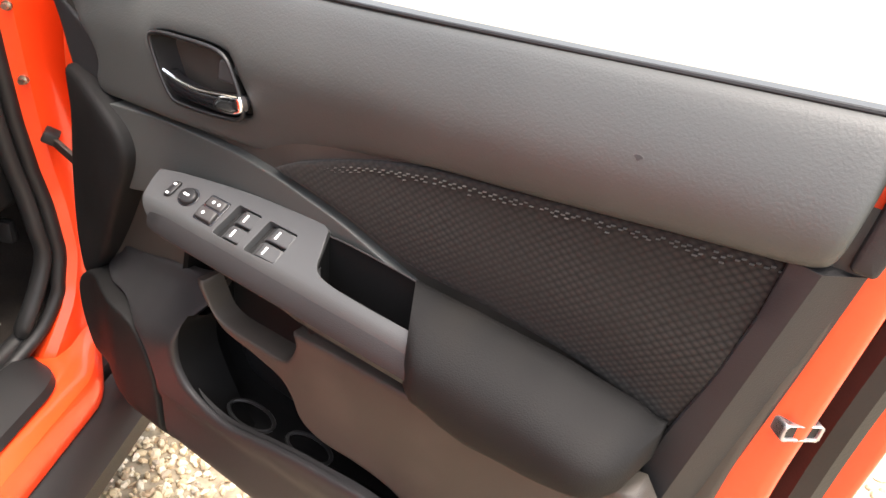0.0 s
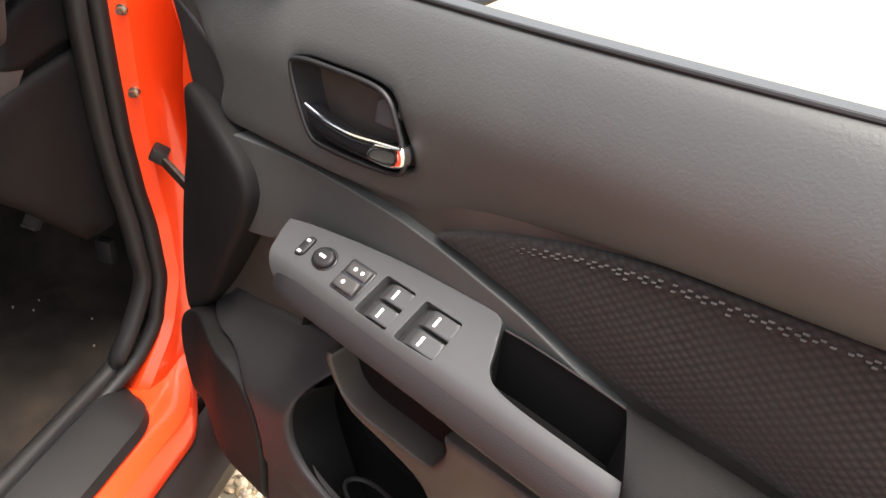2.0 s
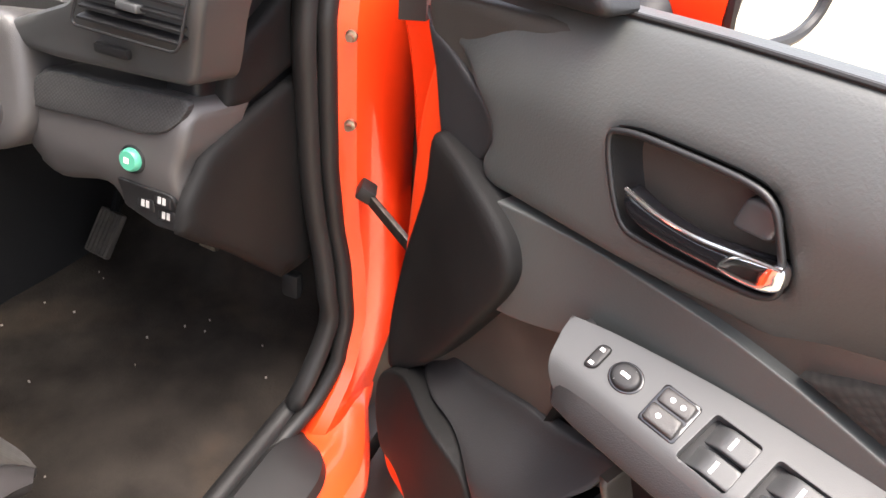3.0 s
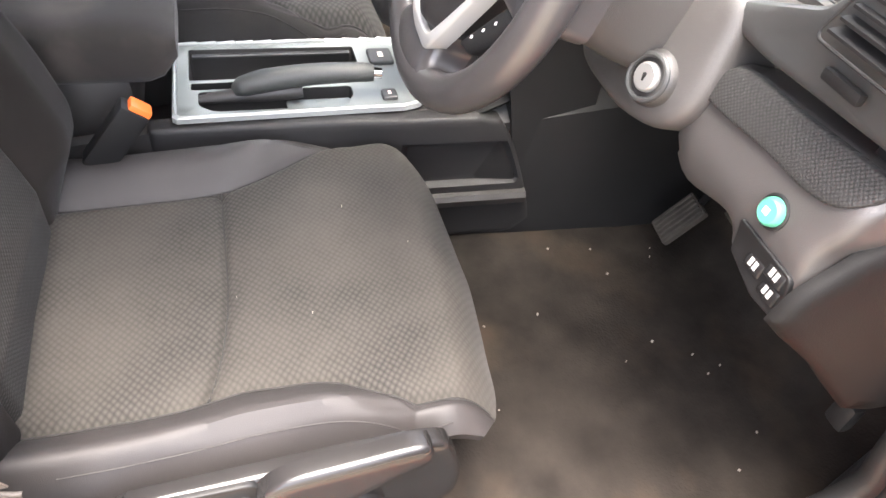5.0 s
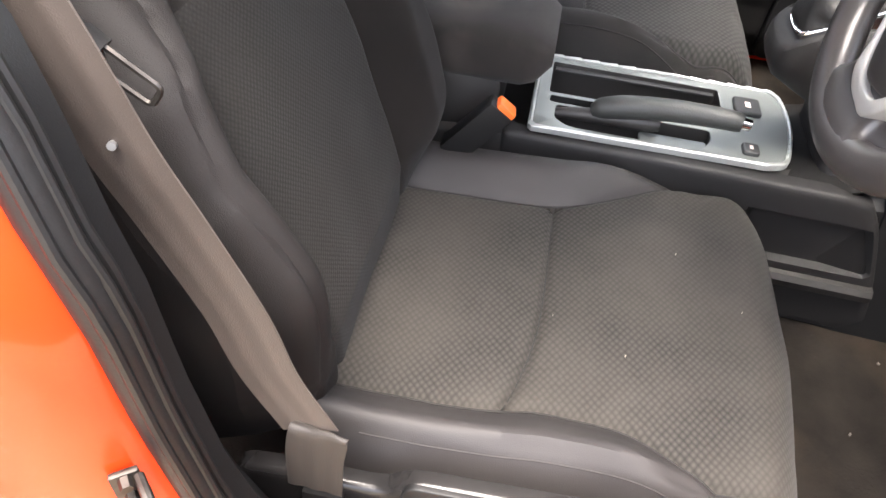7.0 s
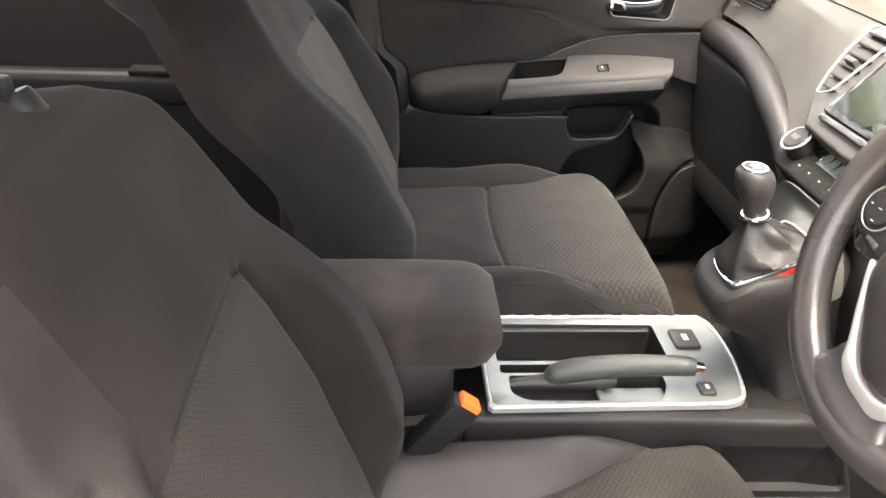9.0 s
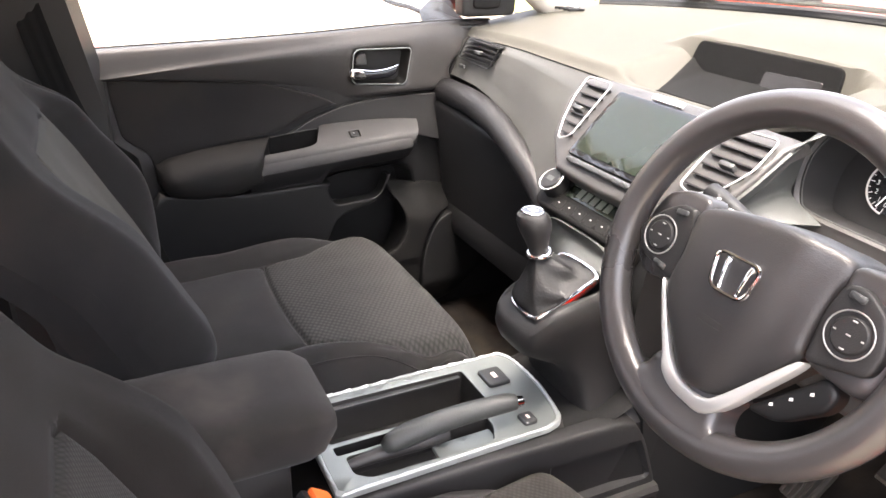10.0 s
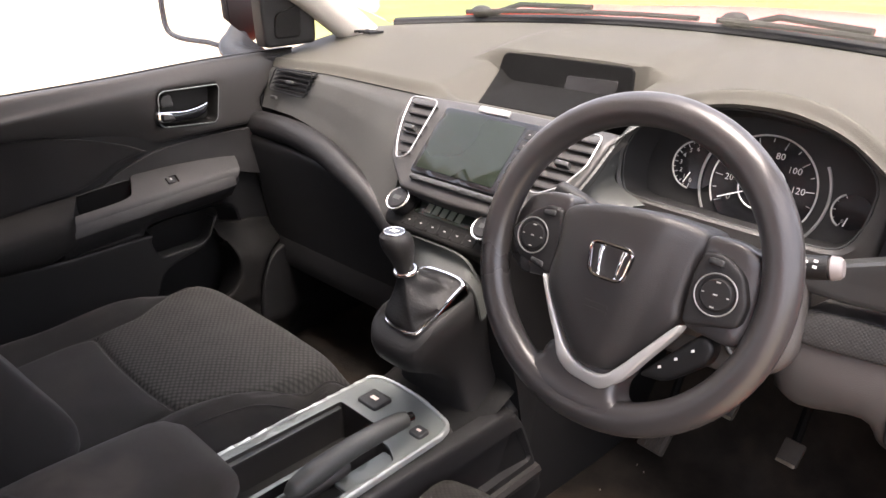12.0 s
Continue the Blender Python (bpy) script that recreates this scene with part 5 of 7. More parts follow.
for k in range(5):
    part("demist_slat", rbox(side(-0.04 + 0.018 * k, 0, 0.008), (0.006, 0.045, 0.006), 0.001), BLACK, dash)

# centre stack
ST = frame_of((0, 1.17, 1.09), (1, 0, 0), (0, 0.70, 0.714))
stack = thing("centre_stack", "charcoal centre stack with touch screen and climate controls", "centre stack")
body_out = v2([(-0.205, 0.084), (0.0, 0.088), (0.219, 0.082)], 4) + v2([(0.213, 0.040), (0.205, -0.005), (0.188, -0.055), (0.14, -0.10)], 4) + v2([(0.0, -0.105), (-0.11, -0.10)], 3) + v2([(-0.17, -0.05), (-0.205, 0.02)], 4)
part("fascia", panel(body_out, ST, lambda u, v: -0.006 - 0.5 * max(0, v - 0.055), 0.018, 0.006, 0.02), PLASTIC, stack, "charcoal fascia")
part("screen_bezel", panel(rounded([(-0.100, -0.072), (0.104, -0.072), (0.104, 0.058), (-0.100, 0.058)], 0.008), ST, lambda u, v: 0.003, 0.01, 0.003, 0.03), GLOSS, stack, "gloss black screen surround")
part("touch_screen", panel(rounded([(-0.090, -0.062), (0.074, -0.062), (0.074, 0.050), (-0.090, 0.050)], 0.003), ST, lambda u, v: 0.0042, 0.001, 0.0004, 0.04), SCREEN, stack, "switched-off touch screen")
for k, v in enumerate((0.038, 0.018, -0.002, -0.022, -0.042)):
    b = part("screen_key", panel(rounded([(0.079, v - 0.0085), (0.099, v - 0.0085), (0.099, v + 0.0085), (0.079, v + 0.0085)], 0.001, 3), ST, lambda u, v: 0.0034, 0.001, 0.0003, 0.01), BLACK, stack)
    part("key_mark", panel([(0.0865, v - 0.0008), (0.0895, v - 0.0008), (0.0895, v + 0.0008), (0.0865, v + 0.0008)], ST, lambda u, v: 0.0038, 0.0004, 0.0001, 0.01), DIALMARK, b)
part("lower_strip", panel(rounded([(-0.092, -0.083), (0.095, -0.083), (0.098, -0.074), (-0.095, -0.074)], 0.003), ST, lambda u, v: 0.003, 0.006, 0.002, 0.02), SATIN, stack, "thin grey strip")
part("hazard_button", panel(rounded([(-0.038, 0.064), (0.026, 0.064), (0.026, 0.075), (-0.038, 0.075)], 0.003), ST, lambda u, v: -0.002, 0.004, 0.0015, 0.01), SILVER, stack, "silver hazard button")
vent(stack, ST, rounded([(-0.190, 0.066), (-0.125, 0.066), (-0.122, -0.045), (-0.142, -0.058), (-0.166, -0.02), (-0.182, 0.02)], 0.012), 6, label="tall dark air vent in a silver rim")
vent(stack, ST, rounded([(0.126, 0.058), (0.205, 0.061), (0.204, 0.010), (0.184, -0.030), (0.150, -0.052), (0.124, -0.045)], 0.010), 6, label="tall dark air vent in a silver rim")
# climate panel
CL = frame_of((-0.012, 1.104, 0.975), (1, 0, 0), (0, 0.75, 0.66))
part("climate_panel", panel(rounded([(-0.125, -0.03), (0.125, -0.03), (0.130, 0.036), (-0.130, 0.036)], 0.024), CL, lambda u, v: -0.004, 0.05, 0.006, 0.02), PAD, stack, "black climate control panel")
part("climate_display", panel(rounded([(-0.068, 0.004), (0.066, 0.004), (0.066, 0.031), (-0.068, 0.031)], 0.004), CL, lambda u, v: -0.0025, 0.004, 0.001, 0.02), SCREEN, stack, "dark climate display")
for k in range(5):
    part("display_segment", panel([(-0.046 + 0.017 * k, 0.010), (-0.034 + 0.017 * k, 0.010), (-0.034 + 0.017 * k, 0.026), (-0.046 + 0.017 * k, 0.026)], CL, lambda u, v: -0.0018, 0.0006, 0.0001, 0.02), SEGMENT, stack)
for k in range(6):
    u = -0.066 + 0.027 * k
    b = part("climate_key", panel(rounded([(u - 0.0125, -0.022), (u + 0.0125, -0.022), (u + 0.0125, -0.003), (u - 0.0125, -0.003)], 0.002, 3), CL, lambda u, v: -0.0036, 0.002, 0.0004, 0.01), PAD, stack)
    part("key_mark", panel([(u - 0.002, -0.0120), (u + 0.002, -0.0120), (u + 0.002, -0.0100), (u - 0.002, -0.0100)], CL, lambda u, v: -0.0032, 0.0004, 0.0001, 0.01), DIALMARK, b)
for s in (-1, 1):
    k = part("rotary_knob", cyl(CL(s * 0.096, 0.010, -0.006), CL(s * 0.096, 0.010, 0.020), 0.0225, 0.0205, 28, 0.003), BLACK, stack, "black rotary knob")
    ring = [CL(s * 0.096 + 0.0215 * math.cos(a), 0.010 + 0.0215 * math.sin(a), 0.017) for a in np.linspace(0, 2 * math.pi, 28, endpoint=False)]
    part("knob_ring", tube(ring, 0.0017, 8, closed=True), BRIGHT, k, "chrome ring")
    part("knob_mark", panel([(s * 0.096 - 0.008, 0.006), (s * 0.096 + 0.008, 0.006), (s * 0.096 + 0.008, 0.014), (s * 0.096 - 0.008, 0.014)], CL, lambda u, v: 0.0208, 0.0004, 0.0001, 0.02), SATIN, k)
# gear pod
rings = []
for z, y0, y1, hw in ((0.872, 0.950, 1.086, 0.052), (0.866, 0.944, 1.095, 0.058), (0.854, 0.944, 1.11, 0.0605), (0.838, 0.952, 1.12, 0.0605), (0.812, 0.982, 1.13, 0.060), (0.778, 1.015, 1.14, 0.064), (0.742, 1.040, 1.15, 0.072), (0.700, 1.058, 1.16, 0.082), (0.66, 1.066, 1.17, 0.094)):
    ring = []
    for t in np.linspace(0, 2 * math.pi, 36, endpoint=False):
        c, s_ = math.cos(t), math.sin(t)
        dx = 0.034 * smooth(0.70, 0.86, z)
        ring.append(Vector((0.004 + dx + hw * math.copysign(abs(c) ** 0.42, c), (y0 + y1) / 2 + (y1 - y0) / 2 * math.copysign(abs(s_) ** 0.42, s_), z + 0.010 * smooth(0.80, 0.87, z) + 0.56 * ((y1 - y0) / 2 * s_) * smooth(0.72, 0.86, z))))
    rings.append(ring)
part("gear_pod", loft(rings), HUBSKIN, stack, "charcoal plastic gear lever pod")
part("stack_base", loft([[Vector((s_ * hw, y, z)) for s_, y in ((-1, y0), (1, y0), (1, 1.30), (-1, 1.30))] for z, y0, hw in ((0.45, 1.20, 0.13), (0.70, 1.15, 0.125), (0.86, 1.10, 0.125), (0.95, 1.105, 0.128), (1.02, 1.14, 0.13))]), BLACK, stack, "black stack flank")
GP = frame_of((0.038, 1.016, 0.886), (1, 0, 0), (0, 0.86, 0.51))
plate = v2([(-0.036, 0.052), (0.0, 0.057), (0.036, 0.056), (0.050, 0.050), (0.051, 0.034), (0.042, -0.046), (0.028, -0.062), (-0.018, -0.062), (-0.034, -0.046), (-0.042, 0.034)], 6, True)
part("gear_trim", panel(plate, GP, lambda u, v: 0.0085, 0.016, 0.0035, 0.006, [[(u * 0.87, v * 0.90) for u, v in plate]]), CHROME, stack, "chrome gaiter frame")
def neck_at(a, b):
    e = abs(2 * a - 1) ** 5
    p = GP((2 * a - 1) * 0.070, 0.058, -0.004).lerp(CL((2 * a - 1) * 0.108, -0.031, -0.012), b)
    return p + Vector((0, 0.012 * math.sin(math.pi * b), -0.055 * e - 0.006 * math.sin(math.pi * b)))
part("stack_neck", sheet(neck_at, 24, 10, thick=0.004), UPPER, stack, "charcoal panel between gaiter and climate controls")
lever = thing("gear_lever", "black gear lever with chrome collar and leather gaiter", "gear lever")
rings = []
top = Vector((0.024, 0.996, 0.934))
for k in range(19):
    f = k / 18
    ring = []
    for i, (u, v) in enumerate(plate):
        ang = math.atan2(v, u)
        q = GP(u * 0.90, v * 0.92, 0.006)
        p = q.lerp(top + Vector((u, v, 0)) * 0.22, f ** 1.25)
        p.z -= 0.010 * math.sin(math.pi * f) * (0.7 + 0.3 * math.sin(ang + 0.8))
        fold = 0.0045 * math.sin(5.5 * f + 1.6 * math.sin(ang * 2 + 0.7) + 0.8 * math.sin(3 * ang)) + 0.0025 * math.sin(4 * ang + 6 * f)
        out = (q - GP(0, 0, 0)).normalized()
        ring.append(p + out * (fold + 0.006) * math.sin(math.pi * min(1, f * 1.1)) ** 0.8 if f < 0.9 else p)
    rings.append(ring)
part("gaiter", loft(rings, caps=False), LEATHER, lever, "creased black leather gaiter")
part("collar", tube([Vector((0.023 + 0.0150 * math.cos(a), 0.995 + 0.0150 * math.sin(a), 0.938 + 0.003 * math.sin(a))) for a in np.linspace(0, 2 * math.pi, 24, endpoint=False)], 0.0045, 10, closed=True), CHROME, lever, "chrome collar")
part("stem", cyl((0.024, 0.996, 0.915), (0.021, 0.993, 0.945), 0.0125, 0.0125, 16), BLACK, lever)
kn = [(0.936, 0.0130), (0.944, 0.0140), (0.955, 0.0168), (0.967, 0.0212), (0.977, 0.0238), (0.986, 0.0245), (0.994, 0.0222), (0.999, 0.016), (1.000, 0.002)]
lean = lambda z: 0.0225 - 0.18 * (z - 0.936)
part("knob", loft([[Vector((lean(z) + r * math.cos(a), 0.994 - 0.16 * (z - 0.936) + r * 1.05 * math.sin(a), z)) for a in np.linspace(0, 2 * math.pi, 24, endpoint=False)] for z, r in kn]), HUBSKIN, lever, "black leather knob")
part("shift_pattern", cyl((0.0115, 0.984, 0.9975), (0.0115, 0.984, 1.0008), 0.0150, 0.0140, 20), GLOSS, lever, "gloss black shift-pattern cap")
part("cap_ring", tube([Vector((0.0115 + 0.0155 * math.cos(a), 0.984 + 0.0155 * math.sin(a), 0.9995)) for a in np.linspace(0, 2 * math.pi, 24, endpoint=False)], 0.0019, 8, closed=True), CHROME, lever)
for du in (-0.005, 0, 0.005):
    part("pattern_line", rbox((0.0115 + du, 0.984, 1.0012), (0.0011, 0.011, 0.0008), 0.0002), WHITE, lever)
part("pattern_line", rbox((0.0115, 0.984, 1.0012), (0.0100, 0.0011, 0.0007), 0.0002), WHITE, lever)

# instrument cluster
clus = thing("instrument_cluster", "instrument cluster with dark dials behind the wheel", "instrument cluster")
K = frame_of((0.37, 1.285, 1.10), (1, 0, 0), (0, 0.25, 0.97))
mouth = v2([(-0.166, -0.050), (-0.172, -0.021), (-0.169, 0.014), (-0.151, 0.048), (-0.105, 0.074), (-0.028, 0.092), (0.034, 0.090), (0.076, 0.085), (0.12, 0.070), (0.156, 0.043), (0.170, 0.018), (0.171, -0.005), (0.166, -0.034), (0.153, -0.059), (0.130, -0.070), (0.062, -0.070), (-0.066, -0.067), (-0.148, -0.063)], 4, True)
mouth = [(u, v * (0.93 if v > 0 else 1.0)) for u, v in mouth]
rim_w = lambda u, v: 0.004 + 0.16 * min(0, v) - 0.35 * max(0, v - 0.04)
outer = [(u * (1.05 if u < 0 else 1.10), v * (1.05 if v > 0 else 1.13)) for u, v in mouth]
bm = bmesh.new()
lay = []
for k in range(6):
    ring = []
    for (u, v), (uo, vo) in zip(mouth, outer):
        d = smooth(-0.005, -0.05, v)
        f, w = ((0.0, -0.016), (0.0, -0.003), (0.5, 0.0015), (1.0, 0.0), (1.12, -0.005 + 0.004 * d), (1.2, -0.016 + 0.010 * d))[k]
        drop = (0.0, 0.0, 0.0, 0.0, 0.020, 0.070)[k] * d
        ring.append(bm.verts.new(K(u + (uo - u) * f, v + (vo - v) * f - drop, rim_w(u, v) + w)))
    lay.append(ring)
for a, b in zip(lay, lay[1:]):
    for i in range(len(a)):
        bm.faces.new([a[i], b[i], b[(i + 1) % len(b)], a[(i + 1) % len(a)]])
part("binnacle", bm, PLASTIC, clus, "charcoal binnacle rim and apron")
bm = bmesh.new()
lay = [[bm.verts.new(K(u * f, v * f, w + g * (rim_w(u, v) - 0.005))) for u, v in mouth] for f, w, g in ((1.0, 0.0, 1), (0.97, -0.03, 0.5), (0.93, -0.066, 0))]
for a, b in zip(lay, lay[1:]):
    for i in range(len(a)):
        bm.faces.new([a[i], a[(i + 1) % len(a)], b[(i + 1) % len(b)], b[i]])
bm.faces.new(lay[-1])
part("dial_well", bm, HUBSKIN, clus, "black dial well")
part("rim_line", tube([K(u * 0.985, v * 0.985, rim_w(u, v) - 0.004) for u, v in mouth], 0.0012, 6, closed=True), SATIN, clus)
# cheek between the centre vent and the dials
edge_a = spline([ST(0.219, 0.084, -0.024), ST(0.217, 0.062, -0.013), ST(0.213, 0.034, -0.011), ST(0.206, -0.005, -0.011), ST(0.191, -0.050, -0.012), ST(0.160, -0.085, -0.014)], 6)
edge_b = spline([K(-0.105, 0.074, 0.003), K(-0.160, 0.048, 0.006), K(-0.176, 0.014, 0.007), K(-0.178, -0.021, 0.006), K(-0.173, -0.052, 0.004), K(-0.12, -0.076, -0.004)], 6)
def cheek_at(a, b):
    i = min(len(edge_a) - 2, int(a * (len(edge_a) - 1)))
    f = a * (len(edge_a) - 1) - i
    p, q = edge_a[i].lerp(edge_a[i + 1], f), edge_b[i].lerp(edge_b[i + 1], f)
    return p.lerp(q, b) + Vector((0.004, -0.004, 0.004)) * math.sin(math.pi * b)
part("binnacle_cheek", sheet(cheek_at, 30, 10, thick=0.004), UPPER, clus, "charcoal cheek beside the dials")
def dial(cu, cv, r, marks, a0, a1, nums, needle, size, name="dial"):
    d = part(name, cyl(K(cu, cv, -0.066), K(cu, cv, -0.060 if r > 0.05 else -0.0605), r * 0.97, n=40), GLOSS, clus, "dark dial with white figures")
    ring = [K(cu + r * math.cos(a), cv + r * math.sin(a), -0.058) for a in np.linspace(a0, a1, 40)]
    part("dial_ring", tube(ring, 0.0013, 6), DIALMARK, d)
    for k in range(marks):
        a = a0 + (a1 - a0) * k / (marks - 1)
        long = 0.80 if k % 2 == 0 else 0.88
        part("tick", tube([K(cu + r * 0.95 * math.cos(a), cv + r * 0.95 * math.sin(a), -0.0585), K(cu + r * long * math.cos(a), cv + r * long * math.sin(a), -0.0585)], 0.0006, 4), DIALMARK, d)
    for k, t in enumerate(nums):
        if t:
            a = a0 + (a1 - a0) * k / (len(nums) - 1)
            part("figure", lettering(t, size, K, cu + r * 0.66 * math.cos(a), cv + r * 0.66 * math.sin(a), -0.0585), DIALMARK, d, flat=True)
    part("needle", tube([K(cu + r * 0.35 * math.cos(needle), cv + r * 0.35 * math.sin(needle), -0.056), K(cu + r * 0.86 * math.cos(needle), cv + r * 0.86 * math.sin(needle), -0.056)], 0.0009, 5), WHITE, d)
    return d
D2 = radians
sp = dial(0.018, -0.013, 0.0725, 15, D2(208), D2(-28), ["0", "20", "40", "60", "80", "100", "120", "140"], D2(205), 0.013, "speedometer")
part("inner_ring", tube([K(0.018 + 0.032 * math.cos(a), -0.013 + 0.032 * math.sin(a), -0.057) for a in np.linspace(0, 2 * math.pi, 36, endpoint=False)], 0.0013, 6, closed=True), SILVER, sp)
part("arc_light", tube([K(0.018 + 0.0885 * math.cos(a), -0.013 + 0.0885 * math.sin(a), -0.057) for a in np.linspace(D2(150), D2(212), 20)], 0.0020, 6), SILVER, sp)
part("arc_light", tube([K(0.018 + 0.0885 * math.cos(a), -0.013 + 0.0885 * math.sin(a), -0.057) for a in np.linspace(D2(30), D2(-40), 20)], 0.0020, 6), SILVER, sp)
dial(-0.082, -0.002, 0.036, 13, D2(262), D2(95), ["0", "1", "2", "3", "4", "5", "6"], D2(246), 0.009, "rev_counter")
dial(0.136, -0.020, 0.024, 5, D2(240), D2(120), ["0", "", "", "", ""], D2(256), 0.007, "fuel_gauge")

# dash end on the driver's side
RD = frame_of((0.655, 1.158, 0.95), (1, 0, 0), (0, 0.20, 0.98))
rd = thing("driver_lower_dash", "charcoal lower dash panel with switches beside the column", "dash panel")
part("vent_surround", panel(rounded([(-0.150, 0.066), (-0.10, 0.064), (0.072, 0.074), (0.100, 0.150), (0.112, 0.186), (-0.02, 0.186), (-0.055, 0.130), (-0.158, 0.090)], 0.016), RD, lambda u, v: 0.010 + 0.03 * smooth(0.07, 0.17, v), 0.06, 0.010, 0.02), SATIN, rd, "satin grey vent surround")
vent(rd, lambda u, v, w: RD(u, v, w + 0.040), rounded([(-0.040, 0.112), (0.082, 0.112), (0.092, 0.170), (-0.022, 0.170)], 0.010), 5, surround=BLACK)
part("vent_wheel", rbox(RD(-0.006, 0.094, 0.026), (0.040, 0.008, 0.010), 0.003), BLACK, rd)
low = v2([(-0.130, 0.046), (-0.05, 0.051), (0.03, 0.056), (0.050, 0.055)], 4) + v2([(0.064, 0.044), (0.060, 0.008), (0.052, -0.020), (0.056, -0.061), (0.060, -0.090)], 4) + v2([(0.022, -0.096), (-0.026, -0.084), (-0.050, -0.062), (-0.117, -0.076), (-0.150, -0.060)], 4) + [(-0.155, 0.0), (-0.148, 0.03)]
part("lower_panel", panel(low, RD, lambda u, v: 0.004 - 0.012 * smooth(0.02, 0.06, v) - 0.014 * smooth(-0.02, -0.08, v), 0.08, 0.012, 0.02), PANELGREY, rd, "smooth charcoal lower panel")
part("tray_lid", panel(v2([(-0.118, 0.046), (-0.05, 0.050), (0.03, 0.056), (0.058, 0.056), (0.052, 0.034), (0.033, 0.019), (0.004, 0.013), (-0.042, 0.012), (-0.132, 0.006), (-0.138, 0.022)], 4, True), RD, lambda u, v: 0.0085 - 0.012 * smooth(0.02, 0.06, v), 0.006, 0.003, 0.02), WEAVE_LID, rd, "finely ribbed tray lid")
blk = rounded([(-0.026, -0.044), (0.047, -0.046), (0.056, -0.088), (0.022, -0.091), (-0.023, -0.078)], 0.006)
sb = part("switch_block", panel(blk, RD, lambda u, v: 0.0075 - 0.014 * smooth(-0.02, -0.08, v), 0.01, 0.002, 0.02), BLACK, rd, "black switch block")
for u, v in ((0.009, -0.066), (0.033, -0.055), (0.035, -0.073)):
    q = -0.014 * smooth(-0.02, -0.08, v)
    part("switch", panel(rounded([(u - 0.011, v - 0.008), (u + 0.011, v - 0.008), (u + 0.011, v + 0.008), (u - 0.011, v + 0.008)], 0.002, 3), RD, lambda a, b: 0.0095 + q, 0.004, 0.0015, 0.01), BLACK, sb)
    for k in (-1, 1):
        part("switch_mark", panel([(u + 0.003 * k - 0.002, v - 0.004), (u + 0.003 * k + 0.002, v - 0.004), (u + 0.003 * k + 0.002, v + 0.004), (u + 0.003 * k - 0.002, v + 0.004)], RD, lambda a, b: 0.0100 + q, 0.0004, 0.0001, 0.02), DIALMARK, sb)
eb = part("economy_button", cyl(RD(-0.002, -0.018, 0.000), RD(-0.002, -0.018, 0.012), 0.0130, 0.0120, 24, 0.002), GREEN, rd, "round green button")
part("button_ring", tube([RD(-0.002 + 0.0140 * math.cos(a), -0.018 + 0.0140 * math.sin(a), 0.004) for a in np.linspace(0, 2 * math.pi, 24, endpoint=False)], 0.0018, 6, closed=True), BLACK, eb)
part("button_mark", panel([(-0.006, -0.021), (0.000, -0.021), (0.000, -0.015), (-0.006, -0.015)], RD, lambda a, b: 0.0125, 0.0004, 0.0001, 0.02), PALE, eb)
# dash end: a lower and an upper cheek with a groove between
EP = frame_of((0.722, 1.20, 0.90), (0, 1, 0), (0, 0, 1))
cheek = v2([(-0.066, -0.030), (-0.056, 0.0), (-0.033, 0.024), (-0.010, 0.043), (0.05, 0.058), (0.15, 0.074), (0.22, 0.084)], 5) + [(0.26, 0.08), (0.26, -0.22)] + v2([(0.12, -0.21), (0.06, -0.15), (0.012, -0.10), (-0.04, -0.055)], 4)
part("lower_cheek", panel(cheek, EP, lambda u, v: 0.002, 0.004, 0.010, 0.03), PAD, rd, "charcoal dash end panel")
upper = v2([(0.022, 0.078), (0.028, 0.105), (0.036, 0.124), (0.059, 0.144), (0.105, 0.164), (0.15, 0.188), (0.19, 0.225), (0.22, 0.27)], 5) + [(0.26, 0.27), (0.26, 0.10)] + v2([(0.20, 0.096), (0.12, 0.084), (0.06, 0.072)], 4)
part("upper_cheek", panel(upper, EP, lambda u, v: 0.0, 0.008, 0.010, 0.03), PAD, rd, "charcoal dash end panel")
part("end_filler", panel(rounded([(-0.02, -0.06), (0.0, 0.12), (0.03, 0.24), (0.06, 0.27), (0.26, 0.27), (0.26, -0.18), (0.10, -0.17)], 0.02), EP, lambda u, v: -0.018, 0.03, 0.008, 0.04), BLACK, rd, "dark groove behind the cheeks")
part("kick_panel", panel(rounded([(1.37, 0.42), (1.62, 0.42), (1.62, 0.72), (1.41, 0.72)], 0.03), lambda u, v, w: Vector((0.730 - w, u, v)), lambda u, v: 0.0, 0.02, 0.01, 0.05), BLACK, rd, "black footwell kick panel")
part("bonnet_pull", rbox((0.69, 1.385, 0.625), (0.03, 0.02, 0.045), 0.008), BLACK, rd)

# steering column and wheel
col = thing("steering_column", "charcoal steering column shroud with ignition lock and stalks", "steering column")
SWC, TIP = Vector((0.406, 0.945, 1.083)), radians(20)
SK = frame_of(SWC, (1, 0, 0), (0, math.sin(TIP), math.cos(TIP)))
wheel_plane = frame_of((0.383, 0.970, 1.071), (1, 0, 0), (0, math.sin(radians(18.5)), math.cos(radians(18.5))))
SW = lambda u, v, w: wheel_plane(u * 1.063 + 0.007, v * 1.063, w * 1.063)
rings = []
for d, hw, hu, hd in ((-0.060, 0.050, 0.035, 0.045), (-0.08, 0.058, 0.040, 0.055), (-0.12, 0.062, 0.042, 0.065), (-0.18, 0.062, 0.042, 0.075), (-0.26, 0.062, 0.04, 0.08)):
    ring = []
    for a in np.linspace(0, 2 * math.pi, 28, endpoint=False):
        c, s = math.cos(a), math.sin(a)
        ring.append(SK(hw * math.copysign(abs(c) ** 0.5, c), (hu if s > 0 else hd) * math.copysign(abs(s) ** 0.5, s), d))
    rings.append(ring)
